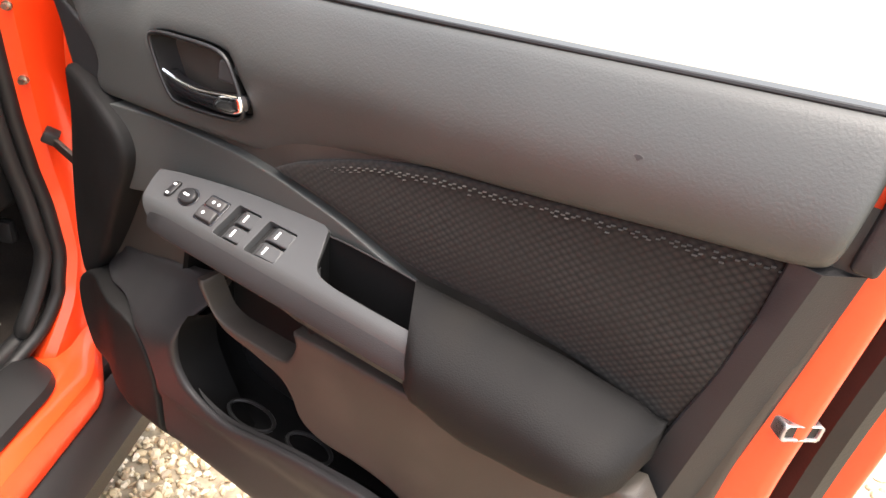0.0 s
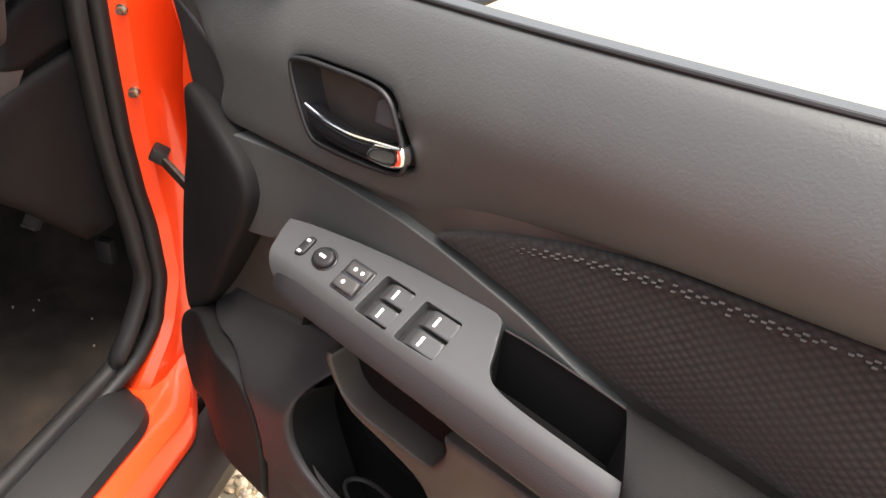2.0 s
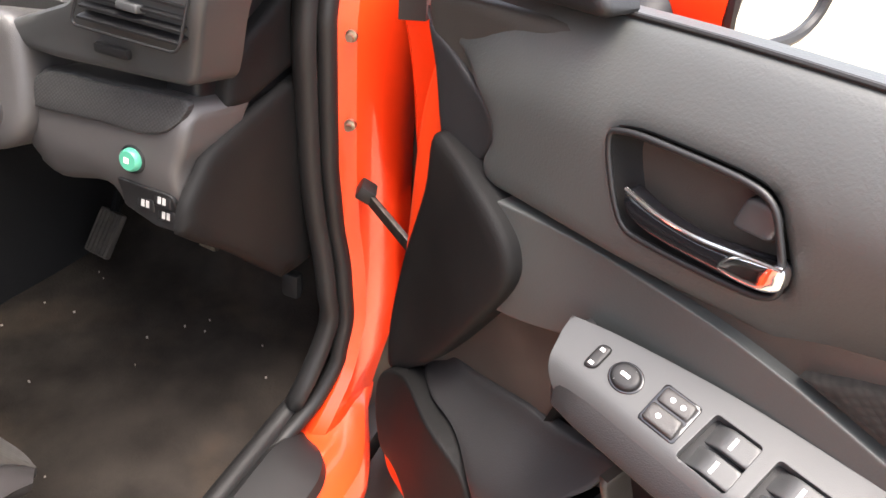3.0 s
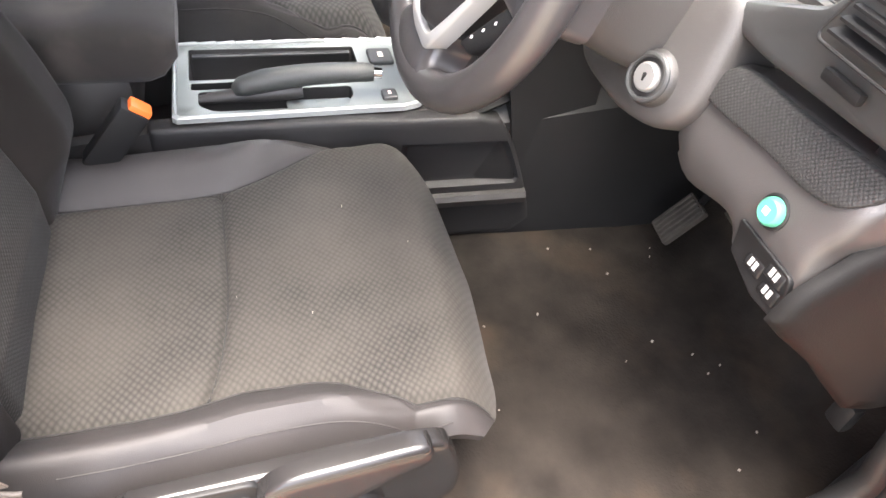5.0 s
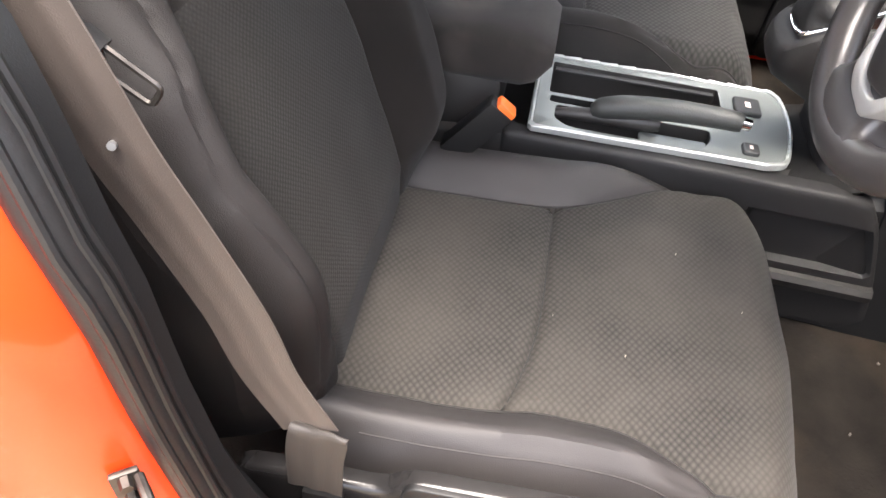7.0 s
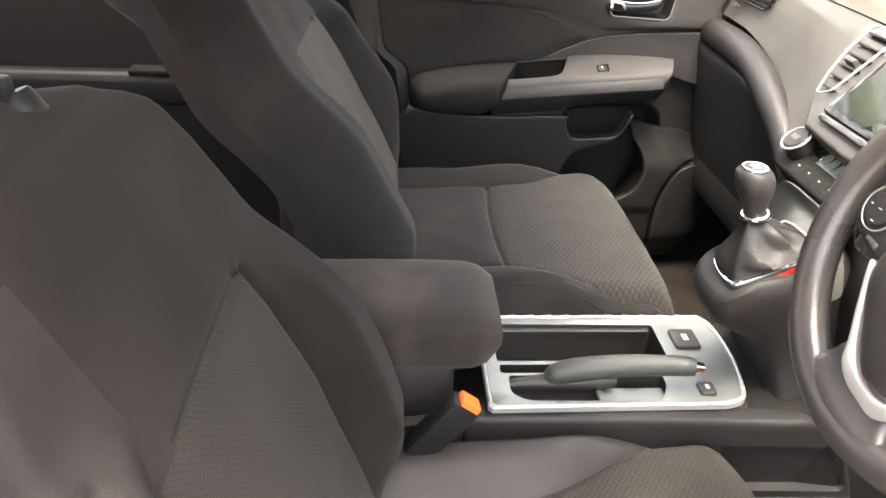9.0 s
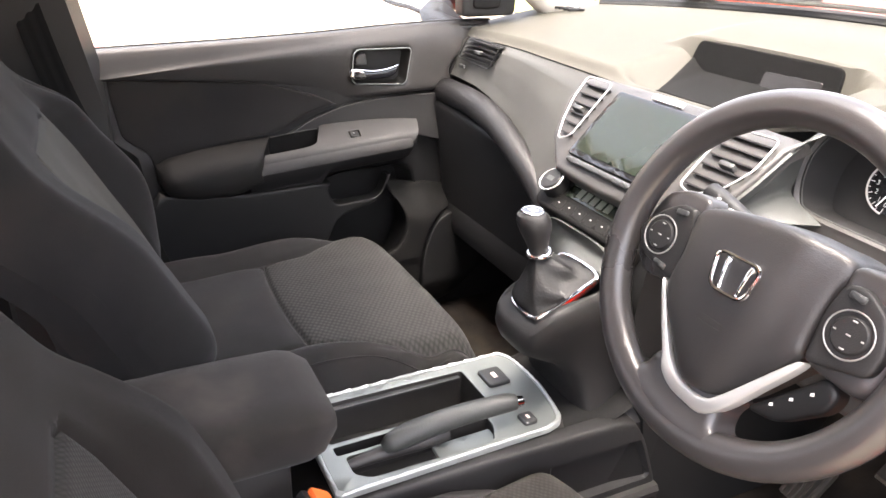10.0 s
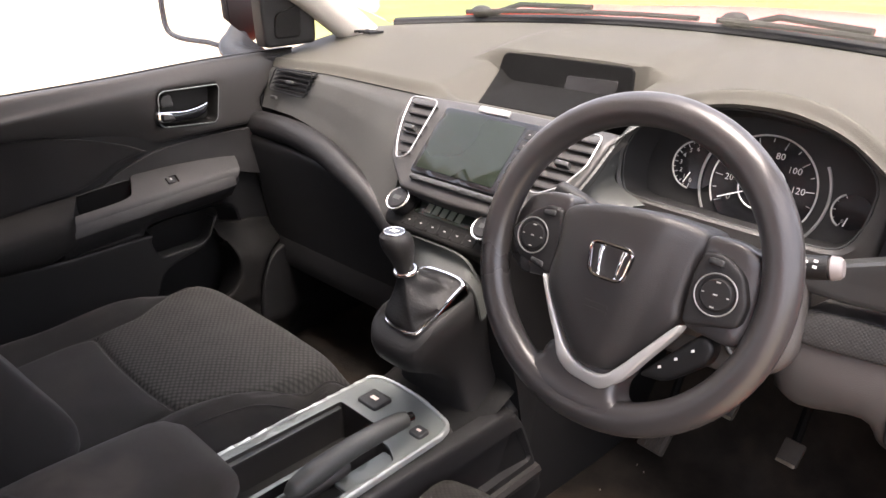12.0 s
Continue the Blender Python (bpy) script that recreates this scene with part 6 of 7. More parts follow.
part("shroud", loft(rings), PANELGREY, col, "charcoal column shroud")
KF = frame_of((0.455, 1.118, 0.955), (0.97, 0.22, 0), (0, 0.30, 0.95))
part("lock_housing", panel(v2([(-0.105, -0.035), (-0.112, 0.03), (-0.100, 0.085), (0.0, 0.10), (0.055, 0.098), (0.072, 0.06), (0.078, -0.01), (0.045, -0.045), (-0.03, -0.050)], 5, True), KF, lambda u, v: -0.002 - 0.25 * max(0, -u), 0.10, 0.016, 0.02), PANELGREY, col, "charcoal lock housing")
KEY = frame_of(KF(0.024, -0.003, 0.0), (0.97, 0.22, 0), (0, 0.30, 0.95))
part("lock_collar", cyl(KEY(0, 0, -0.02), KEY(0, 0, 0.006), 0.030, 0.027, 28, 0.003), PLASTIC, col)
part("lock_ring", tube([KEY(0.022 * math.cos(a), 0.022 * math.sin(a), 0.008) for a in np.linspace(0, 2 * math.pi, 28, endpoint=False)], 0.003, 8, closed=True), SATIN, col)
part("ignition_lock", cyl(KEY(0, 0, 0.0), KEY(0, 0, 0.012), 0.015, 0.014, 24, 0.002), SILVER, col, "bright metal ignition lock")
part("keyhole", rbox(KEY(0, 0, 0.0125), (0.0022, 0.003, 0.008), 0.0005), BLACK, col)
st = part("light_stalk", tube(spline([SK(0.045, 0.020, -0.118), SK(0.10, 0.036, -0.119), SK(0.150, 0.0485, -0.120)], 4), [0.009, 0.0095, 0.010, 0.0105, 0.0115, 0.012, 0.0125, 0.0125, 0.0125], 14), BLACK, col, "black stalk with pale end cap")
part("stalk_cap", cyl(SK(0.150, 0.0485, -0.120), SK(0.163, 0.052, -0.120), 0.0128, 0.0115, 20, 0.003), GREYCAP, st, "pale end cap")
for k in range(3):
    for j in range(2):
        part("stalk_mark", rbox(SK(0.122 + 0.009 * k, 0.041 + 0.0025 * k + 0.006 * j, -0.1075 + 0.001 * j), (0.004, 0.0016, 0.0028), 0.0004, Matrix.Rotation(-TIP, 3, "X")), WHITE, st)
st = part("wiper_stalk", tube(spline([SK(-0.045, 0.020, -0.116), SK(-0.11, 0.038, -0.115), SK(-0.172, 0.055, -0.114)], 4), [0.009, 0.0095, 0.010, 0.0105, 0.0115, 0.012, 0.0125, 0.0125, 0.0115], 14), BLACK, col, "black wiper stalk")
for k in range(3):
    part("stalk_mark", rbox(SK(-0.128 - 0.010 * k, 0.045 + 0.003 * k, -0.1025), (0.005, 0.002, 0.004), 0.0004, Matrix.Rotation(-TIP, 3, "X")), WHITE, st)

wheel = thing("steering_wheel", "black three-spoke steering wheel with silver lower spoke trim", "steering wheel")
R0 = 0.1637
rim = [wheel_plane(R0 * math.cos(a), R0 * math.sin(a), 0.0) for a in np.linspace(0, 2 * math.pi, 72, endpoint=False)]
part("rim", tube(rim, 0.0180, 18, closed=True), WHEELSKIN, wheel, "smooth dark grey rim")
hub = v2([(-0.074, 0.037), (-0.050, 0.050), (0.0, 0.058), (0.040, 0.058), (0.073, 0.051), (0.071, 0.020), (0.069, -0.016), (0.069, -0.036), (0.045, -0.073), (0.022, -0.102), (0.0, -0.107), (-0.020, -0.104), (-0.044, -0.078), (-0.073, -0.040), (-0.072, 0.0)], 5, True)
part("airbag_cover", panel(hub, SW, lambda u, v: 0.024 - 1.2 * u * u - 0.7 * (v + 0.01) ** 2 - 0.010 * smooth(0.020, 0.055, u - 0.25 * v), 0.05, 0.009, 0.008), WHEELHUB, wheel, "smooth black airbag cover")
for s in (-1, 1):
    sp_out = rounded([(s * 0.072, 0.052), (s * 0.100, 0.053), (s * 0.136, 0.040), (s * 0.150, 0.020), (s * 0.150, -0.030), (s * 0.118, -0.042), (s * 0.072, -0.037)], 0.010)
    part("spoke", panel(sp_out, SW, lambda u, v: 0.004 - 0.016 * smooth(0.11, 0.15, abs(u)), 0.022, 0.006, 0.012), WHEELSKIN, wheel, "dark grey side spoke")
    pod = rounded([(s * 0.077, 0.037), (s * 0.094, 0.039), (s * 0.116, 0.026), (s * (0.126 if s > 0 else 0.138), 0.000), (s * 0.123, -0.022), (s * 0.074, -0.034), (s * 0.072, 0.010)], 0.008)
    part("control_pod", panel(pod, SW, lambda u, v: 0.012 - 0.06 * max(0, abs(u) - 0.10), 0.012, 0.003, 0.012), HUBSKIN, wheel, "charcoal button pod")
    cx = s * (0.098 if s > 0 else 0.105)
    ring = [SW(cx + 0.0192 * math.cos(a), 0.002 + 0.0192 * math.sin(a), 0.0135) for a in np.linspace(0, 2 * math.pi, 30, endpoint=False)]
    b = part("button_ring", tube(ring, 0.0008, 8, closed=True), SILVER, wheel, "thin satin ring")
    part("round_button", cyl(SW(cx, 0.002, 0.004), SW(cx, 0.002, 0.0140), 0.0180, 0.0165, 28, 0.002), HUBSKIN, wheel, "dark rocker button")
    for du, dv in ((0.0115, 0), (-0.0115, 0), (0, 0.0115), (0, -0.0115), (0, 0)):
        part("button_mark", rbox(SW(cx + du, 0.002 + dv, 0.0142), (0.0042 if du == 0 else 0.0024, 0.001, 0.0013), 0.0003, Matrix.Rotation(-TIP, 3, "X")), DIALMARK, b)
    part("small_button", panel(rounded([(s * 0.084, 0.028), (s * 0.098, 0.027), (s * 0.098, 0.033), (s * 0.084, 0.034)], 0.002, 3), SW, lambda u, v: 0.0145, 0.003, 0.001, 0.01), SATIN, wheel)
    if s < 0:
        part("small_button", panel(rounded([(s * 0.084, -0.028), (s * 0.100, -0.025), (s * 0.100, -0.020), (s * 0.084, -0.022)], 0.002, 3), SW, lambda u, v: 0.0145, 0.003, 0.001, 0.01), SATIN, wheel)
yoke = v2([(-0.080, -0.036), (-0.074, -0.038), (-0.050, -0.075), (-0.032, -0.098), (-0.010, -0.110), (0.014, -0.109), (0.030, -0.093), (0.050, -0.066), (0.072, -0.037), (0.075, -0.042), (0.054, -0.076), (0.034, -0.107), (0.014, -0.125), (-0.006, -0.125), (-0.024, -0.122), (-0.038, -0.112), (-0.048, -0.092), (-0.063, -0.068)], 4, True)
part("spoke_trim", panel(yoke, SW, lambda u, v: 0.0155 - 0.005 * smooth(-0.105, -0.13, v), 0.014, 0.003, 0.005), SATINBRIGHT, wheel, "satin silver lower spoke trim")
lsp = v2([(-0.050, -0.096), (0.028, -0.096), (0.028, -0.116), (0.034, -0.132), (0.060, -0.141), (0.0, -0.162), (-0.092, -0.131), (-0.068, -0.120)], 4, True)
part("lower_spoke", panel(lsp, SW, lambda u, v: 0.007 + 0.0085 * smooth(-0.112, -0.148, v), 0.026, 0.010, 0.006), WHEELSKIN, wheel, "dark grey lower spoke")
ph = rounded([(0.040, -0.100), (0.068, -0.066), (0.092, -0.037), (0.107, -0.046), (0.104, -0.064), (0.070, -0.096)], 0.010)
pb = part("phone_pod", panel(ph, SW, lambda u, v: -0.002, 0.014, 0.005, 0.012), BLACK, wheel, "black lower button pod")
for k in range(3):
    part("pod_mark", panel([(0.061 + 0.013 * k, -0.0845 + 0.013 * k), (0.0640 + 0.013 * k, -0.083 + 0.013 * k), (0.0630 + 0.013 * k, -0.0805 + 0.013 * k), (0.0605 + 0.013 * k, -0.082 + 0.013 * k)], SW, lambda u, v: -0.0012, 0.0005, 0.0001, 0.02), WHITE, pb)
# plain chrome emblem: a rounded frame with two upright bars
em = part("emblem", tube([SW(u - 0.003, v + 0.002, 0.0275) for u, v in rounded([(-0.0235, 0.0165), (0.0235, 0.0165), (0.0185, -0.0165), (-0.0185, -0.0165)], 0.010, 6)], 0.0022, 8, closed=True), CHROME, wheel, "plain chrome emblem")
for k in (-1, 1):
    part("emblem_bar", panel(rounded([(-0.003 + k * 0.0150, 0.0155), (-0.003 + k * 0.0105, 0.0155), (-0.003 + k * 0.0080, -0.0135), (-0.003 + k * 0.0110, -0.0135)], 0.001, 3), SW, lambda u, v: 0.0272, 0.006, 0.0015, 0.006), CHROME, em)
for k in range(2):
    part("faint_mark", panel([(-0.020, -0.044 - 0.006 * k), (0.006, -0.044 - 0.006 * k), (0.006, -0.0405 - 0.006 * k), (-0.020, -0.0405 - 0.006 * k)], SW, lambda u, v: 0.0248 - 1.2 * u * u - 0.7 * (v + 0.01) ** 2, 0.0005, 0.0001, 0.02), PLASTIC, wheel)

# pedals
for name, label, c, size, ribs in (("foot_rest", "ribbed black foot rest beside the tunnel", (0.247, 1.450, 0.522), (0.056, 0.014, 0.088), 5), ("brake_pedal", "worn rubber brake pedal with a bare edge", (0.362, 1.450, 0.632), (0.038, 0.014, 0.034), 0), ("accelerator_pedal", "worn accelerator pedal with a bare metal edge", (0.474, 1.474, 0.582), (0.036, 0.012, 0.044), 0)):
    p = thing(name, label, "pedal", "pedals")
    t = Euler((radians(-38), 0, radians(-6))).to_matrix()
    part("pad", rbox(c, size, 0.005, t), TREADRUBBER, p)
    for k in range(ribs):
        off = t @ Vector((-size[0] * 0.36 + size[0] * 0.18 * k, -0.009, 0))
        part("rib", rbox(Vector(c) + off, (size[0] * 0.08, 0.005, size[2] * 0.9), 0.0015, t), TREADRUBBER, p)
    if not ribs:
        part("worn_edge", rbox(Vector(c) + t @ Vector((0, -0.005, -size[2] / 2 + 0.002)), (size[0] * 0.9, 0.007, 0.006), 0.002, t), STEEL, p, "bare metal edge")
    # Arms coloured near-black, as if lost in footwell shade.
    part("arm", tube(spline([Vector(c) + Vector((0, 0.01, 0.0)), Vector(c) + Vector((0, 0.07, 0.12)), Vector(c) + Vector((0, 0.10, 0.28))], 4), 0.008, 8), FLOCK_SHADE, p)
# Unseen board, added to stop light leaking down behind the dash.
part("light_blocker", rbox((0.40, 1.62, 0.945), (0.66, 0.44, 0.014), 0.004), BLACK, rd, "unseen black board blocking light above the pedals")

# ---- centre console ----
con = thing("centre_console", "grey centre console with silver-framed tray and handbrake well", "centre console")
CT = frame_of((0, 0.85, 0.682), (1, 0, 0), (0, 1, 0.0))
frame_out = v2([(-0.104, 0.165), (-0.098, 0.176), (-0.070, 0.188), (0.0, 0.190), (0.070, 0.178), (0.096, 0.166), (0.106, 0.140)], 5) + [(0.110, -0.190), (0.104, -0.196), (-0.100, -0.196), (-0.104, -0.190)]
inner_ = [(u * 0.945, v * 0.968) for u, v in frame_out]
bin_hole = rounded([(-0.084, -0.172), (0.008, -0.172), (0.008, 0.088), (-0.080, 0.088)], 0.006)
slot_hole = rounded([(0.016, -0.170), (0.034, -0.170), (0.034, -0.080), (0.016, -0.080)], 0.004)
brake_hole = rounded([(0.040, -0.160), (0.076, -0.160), (0.092, -0.140), (0.094, 0.050), (0.064, 0.066), (0.040, 0.066)], 0.008)
part("silver_frame", panel(frame_out, CT, lambda u, v: 0.005, 0.008, 0.003, 0.03, [inner_]), TRAYFRAME, con, "satin silver tray frame")
part("tray_top", panel(inner_, CT, lambda u, v: 0.001, 0.004, 0.001, 0.03, [bin_hole, slot_hole, brake_hole]), TRAY, con, "pale satin grey tray plate")
def well(hole, depth, mat, name, label):
    bm = bmesh.new()
    lay = [[bm.verts.new(CT(u, v, w)) for u, v in [(sum(p[0] for p in hole) / len(hole) + (u - sum(p[0] for p in hole) / len(hole)) * f, v) for u, v in hole]] for f, w in ((1.0, 0.0), (0.96, -depth))]
    for i in range(len(lay[0])):
        bm.faces.new([lay[0][i], lay[0][(i + 1) % len(hole)], lay[1][(i + 1) % len(hole)], lay[1][i]])
    bm.faces.new(lay[1])
    return part(name, bm, mat, con, label)
well([(p.x, p.y) if hasattr(p, "x") else p for p in bin_hole], 0.070, PLASTIC, "storage_bin", "black open storage bin")
well([(p.x, p.y) if hasattr(p, "x") else p for p in brake_hole], 0.034, PLASTIC, "handbrake_well", "black handbrake slot")
well([(p.x, p.y) for p in slot_hole], 0.025, BLACK, "coin_slot", "narrow black slot")
part("bin_ledge", rbox(CT(-0.077, -0.042, -0.008), (0.010, 0.25, 0.004), 0.001), SATIN, con)
part("coin_plate", panel(rounded([(0.058, -0.035), (0.092, -0.035), (0.092, 0.062), (0.058, 0.062)], 0.004), CT, lambda u, v: -0.008, 0.004, 0.002, 0.03), TRAY, con, "grey recessed tray plate")
for u, v, su, sv in ((-0.040, 0.128, 0.046, 0.040), (0.074, 0.120, 0.026, 0.024)):
    b = part("console_button", panel(rounded([(u - su / 2, v - sv / 2), (u + su / 2, v - sv / 2), (u + su / 2, v + sv / 2), (u - su / 2, v + sv / 2)], 0.006), CT, lambda a, b: 0.007, 0.006, 0.003, 0.01), SATIN, con, "square grey button")
    part("button_mark", panel([(u - su * 0.16, v - sv * 0.10), (u + su * 0.16, v - sv * 0.10), (u + su * 0.16, v + sv * 0.10), (u - su * 0.16, v + sv * 0.10)], CT, lambda a, b: 0.0078, 0.0004, 0.0001, 0.03), PALE, b)
rings = []
for y, hw, zt in ((0.40, 0.100, 0.64), (0.645, 0.110, 0.678), (0.70, 0.113, 0.679), (0.95, 0.113, 0.679), (1.015, 0.104, 0.678), (1.045, 0.085, 0.674)):
    rings.append([Vector((-hw - 0.015, y, 0.40)), Vector((-hw - 0.008, y, 0.58)), Vector((-hw, y, zt - 0.012)), Vector((-hw + 0.012, y, zt - 0.006)), Vector((-hw + 0.012, y, zt - 0.1)), Vector((hw - 0.012, y, zt - 0.1)), Vector((hw - 0.012, y, zt - 0.006)), Vector((hw, y, zt - 0.012)), Vector((hw + 0.008, y, 0.58)), Vector((hw + 0.015, y, 0.40))])
part("console_body", loft(rings), PLASTIC, con, "charcoal console body")
rings = []
for y, hw, zt in ((1.02, 0.095, 0.668), (1.08, 0.112, 0.674), (1.20, 0.125, 0.688), (1.40, 0.14, 0.72), (1.82, 0.15, 0.76)):
    rings.append([Vector((-hw - 0.01, y, 0.40)), Vector((-hw, y, zt - 0.03)), Vector((-hw + 0.03, y, zt)), Vector((hw - 0.03, y, zt)), Vector((hw, y, zt - 0.03)), Vector((hw + 0.01, y, 0.40))])
part("tunnel_cover", loft(rings), BLACK, con, "black tunnel side cover")
pk = lambda u, v, w: Vector((0.124 + w + 0.03 * (u - 1.0), u, v))
side = v2([(0.62, 0.672), (0.88, 0.674), (1.0, 0.672), (1.10, 0.672)], 4) + v2([(1.140, 0.664), (1.168, 0.62), (1.205, 0.53), (1.235, 0.45)], 4) + [(1.20, 0.42), (0.62, 0.42)]
part("side_panel", panel(side, pk, lambda u, v: 0.004 - 0.012 * smooth(0.538, 0.544, v) * smooth(0.626, 0.620, v) * smooth(0.985, 0.992, u) * smooth(1.172 - 0.4 * (v - 0.58), 1.165 - 0.4 * (v - 0.58), u), 0.02, 0.008, 0.006), HUBSKIN, con, "charcoal console side panel with a shallow pocket")
part("pocket_lip", loft([[pk(u, v, w) for v, w in ((0.498, 0.002), (0.500, 0.014), (0.514, 0.018), (0.522, 0.012), (0.524, 0.002))] for u in np.linspace(0.98, 1.205, 8)]), PLASTIC, con, "charcoal ledge below the pocket")
def nose(a, b):
    x = -0.112 + 0.224 * a
    y = 1.00 + 0.16 * b
    return Vector((x * (1 + 0.06 * b), y, 0.671 + 0.045 * b ** 2.2 - 0.018 * (abs(x) / 0.112) ** 6))
part("console_nose", sheet(nose, 24, 16, thick=0.006), PAD, con, "charcoal console nose rising to the stack")

hb = thing("handbrake", "black grip handbrake lever with silver release button", "handbrake")
line = spline([(0.055, 0.742, 0.692), (0.056, 0.758, 0.700), (0.058, 0.792, 0.709), (0.063, 0.850, 0.719), (0.070, 0.920, 0.724), (0.074, 0.944, 0.724)], 6)
rad = [ease(k / (len(line) - 1), [(0, 0.009), (0.15, 0.0150), (0.36, 0.0175), (0.6, 0.0160), (0.9, 0.0140), (1, 0.0120)]) for k in range(len(line))]
part("grip", tube(line, rad, 18), UPPER, hb, "moulded charcoal grip")
part("release_button", cyl((0.074, 0.943, 0.724), (0.0755, 0.956, 0.7235), 0.0090, 0.0080, 16, 0.001), CHROME, hb, "silver button")
part("gaiter", tube(spline([(0.050, 0.668, 0.672), (0.052, 0.72, 0.680), (0.056, 0.79, 0.688), (0.060, 0.84, 0.692)], 5), [0.005, 0.006, 0.007, 0.008, 0.009, 0.010, 0.011, 0.012, 0.013, 0.014, 0.015, 0.015, 0.015, 0.015, 0.014, 0.012], 14, flat=0.9), PLASTIC, hb, "black lever boot")

arm = thing("armrest_box", "dark cloth padded armrest between the seats", "armrest")
rings = []
for y in np.linspace(0.33, 0.672, 18):
    k = math.sqrt(max(0.02, 1 - max(0, (y - 0.625) / 0.048) ** 2)) if y > 0.625 else 1.0
    zt = 0.800 - 0.012 * (1 - k) + 0.006 * math.sin((y - 0.3) * 8)
    zb = 0.712 + 0.03 * (1 - k)
    rings.append([Vector((-0.012 + 0.093 * (0.75 + 0.25 * k) * math.copysign(abs(math.cos(a)) ** 0.5, math.cos(a)), y, (zt + zb) / 2 + (zt - zb) / 2 * (0.55 + 0.45 * k) * math.copysign(abs(math.sin(a)) ** 0.5, math.sin(a)))) for a in np.linspace(0, 2 * math.pi, 28, endpoint=False)])
part("pad", loft(rings), CLOTH_ARM, arm, "worn dark cloth pad")
part("stem", rbox((-0.005, 0.53, 0.68), (0.16, 0.16, 0.10), 0.02), PLASTIC, arm)

# ---- seats ----
def seat(name, label, cx, z0, dy, mats, side):
    """A front seat: cushion, backrest, side trim. side: +1 where the door is at +x."""
    root = thing(name, label, "car seat", "front seats")
    cloth, bol, insert, back_ins = mats
    half = 0.258
    def insert_half(y):
        return 0.152 + 0.088 * smooth(0.20, 0.43, y)
    def seam_y(f):
        return 0.215 - (0.030 * max(0.0, f * side) ** 2.5 if side > 0 else -0.012 * f * f)
    def cushion(a, b):
        y = 0.528 * b
        ih = insert_half(y)
        q = 2 * a - 1
        if q * side > 0:
            ih = min(ih + 0.030 * smooth(0.33, 0.15, y) - 0.016 * smooth(0.24, 0.34, y) * smooth(0.46, 0.38, y), 0.225)
        ax = ih * abs(q) / 0.7 if abs(q) < 0.7 else ih + (half - ih) * (abs(q) - 0.7) / 0.3
        x = math.copysign(ax, q)
        edge = max(0.0, (ax - half + 0.05) / 0.05)
        z = 0.030 * smooth(ih - 0.005, ih + 0.05, ax) - 0.075 * edge ** 2.5 * (1 - 0.40 * smooth(0.40, 0.50, y))
        z += 0.020 * smooth(0.05, 0.40, y)
        z += 0.007 * (1 - (ax / ih) ** 2 if ax < ih else 0)
        z -= 0.0065 * math.exp(-((ax - ih) / 0.0055) ** 2)
        if ax < ih:
            line = y - seam_y(q / 0.7)
            z -= 0.007 * math.exp(-(line / 0.0038) ** 2) + 0.005 * math.exp(-(line / 0.016) ** 2)
        z -= 0.085 * max(0, (y - 0.453) / 0.075) ** 2.2 * (1 - 0.75 * min(1.0, edge))
        z -= 0.004 * math.exp(-((ax - half + 0.030) / 0.006) ** 2) * smooth(0.10, 0.20, y) * smooth(0.45, 0.36, y)
        z += 0.003 * noise.noise((x * 14 + cx, y * 14, 3))
        return Vector((cx + x, 0.495 + dy + y - (0.046 * max(0, (ax - 0.15) / 0.108) ** 2.6 + (0.014 * smooth(0.0, 0.18, x) if side > 0 else 0.0)) * smooth(0.34, 0.52, y), z0 - 0.015 + z))
    n1, n2 = 100, 176
    ins = lambda a, b: abs(2 * a - 1) < 0.7
    if side > 0:
        part("cushion_insert", sheet(cushion, n1, n2, keep=ins), insert, root, "woven cloth seat centre")
    else:
        part("cushion_insert", sheet(cushion, n1, n2, keep=lambda a, b: ins(a, b) and b > 0.41), insert, root, "woven cloth seat centre")
        part("cushion_rear", sheet(cushion, n1, n2, keep=lambda a, b: ins(a, b) and b <= 0.41), bol, root, "plain dark cloth at the rear of the cushion")
    for s in (-1, 1):
        part("cushion_bolster", sheet(cushion, n1, n2, keep=lambda a, b: not ins(a, b) and (a - 0.5) * s > 0), bol, root, "smooth dark bolster")
    ring_top = [cushion(a, 1) for a in np.linspace(0, 1, 30)] + [cushion(1, b) for b in np.linspace(0.97, 0, 24)] + [cushion(a, 0) for a in np.linspace(0.97, 0, 24)] + [cushion(0, b) for b in np.linspace(0.03, 0.97, 24)]
    mid = Vector((cx, 0.75 + dy, 0))
    lower = [Vector((mid.x + (p.x - mid.x) * 0.99, mid.y + (p.y - mid.y) * 0.99, p.z - 0.012)) for p in ring_top]
    low2 = [Vector((mid.x + (p.x - mid.x) * 0.93, mid.y + (p.y - mid.y) * 0.92, p.z - 0.026)) for p in ring_top]
    low3 = [Vector((mid.x + (p.x - mid.x) * 0.80, mid.y + (p.y - mid.y) * 0.74, z0 - 0.100)) for p in ring_top]
    part("cushion_skirt", loft([ring_top, lower, low2, low3], caps=False), bol, root, "dark cloth cushion side")
    # sewn seams
    for s in (-1, 1):
        part("seam", tube([cushion(0.5 + s * 0.35, b) + Vector((0, 0, 0.0006)) for b in np.linspace(0.02, 0.985, 60)], 0.0013, 6), SEAM, root)
    for s in (-1, 1):
        part("seam", tube([cushion(0.5 + s * 0.462, b) + Vector((0, 0, 0.0004)) for b in np.linspace(0.10, 0.90, 40)], 0.0012, 6), bol, root)
    part("seam", tube([cushion(a, seam_y((2 * a - 1) / 0.7) / 0.528) + Vector((0, 0, 0.0004)) for a in np.linspace(0.15, 0.85, 40)], 0.0013, 6), SEAM, root)
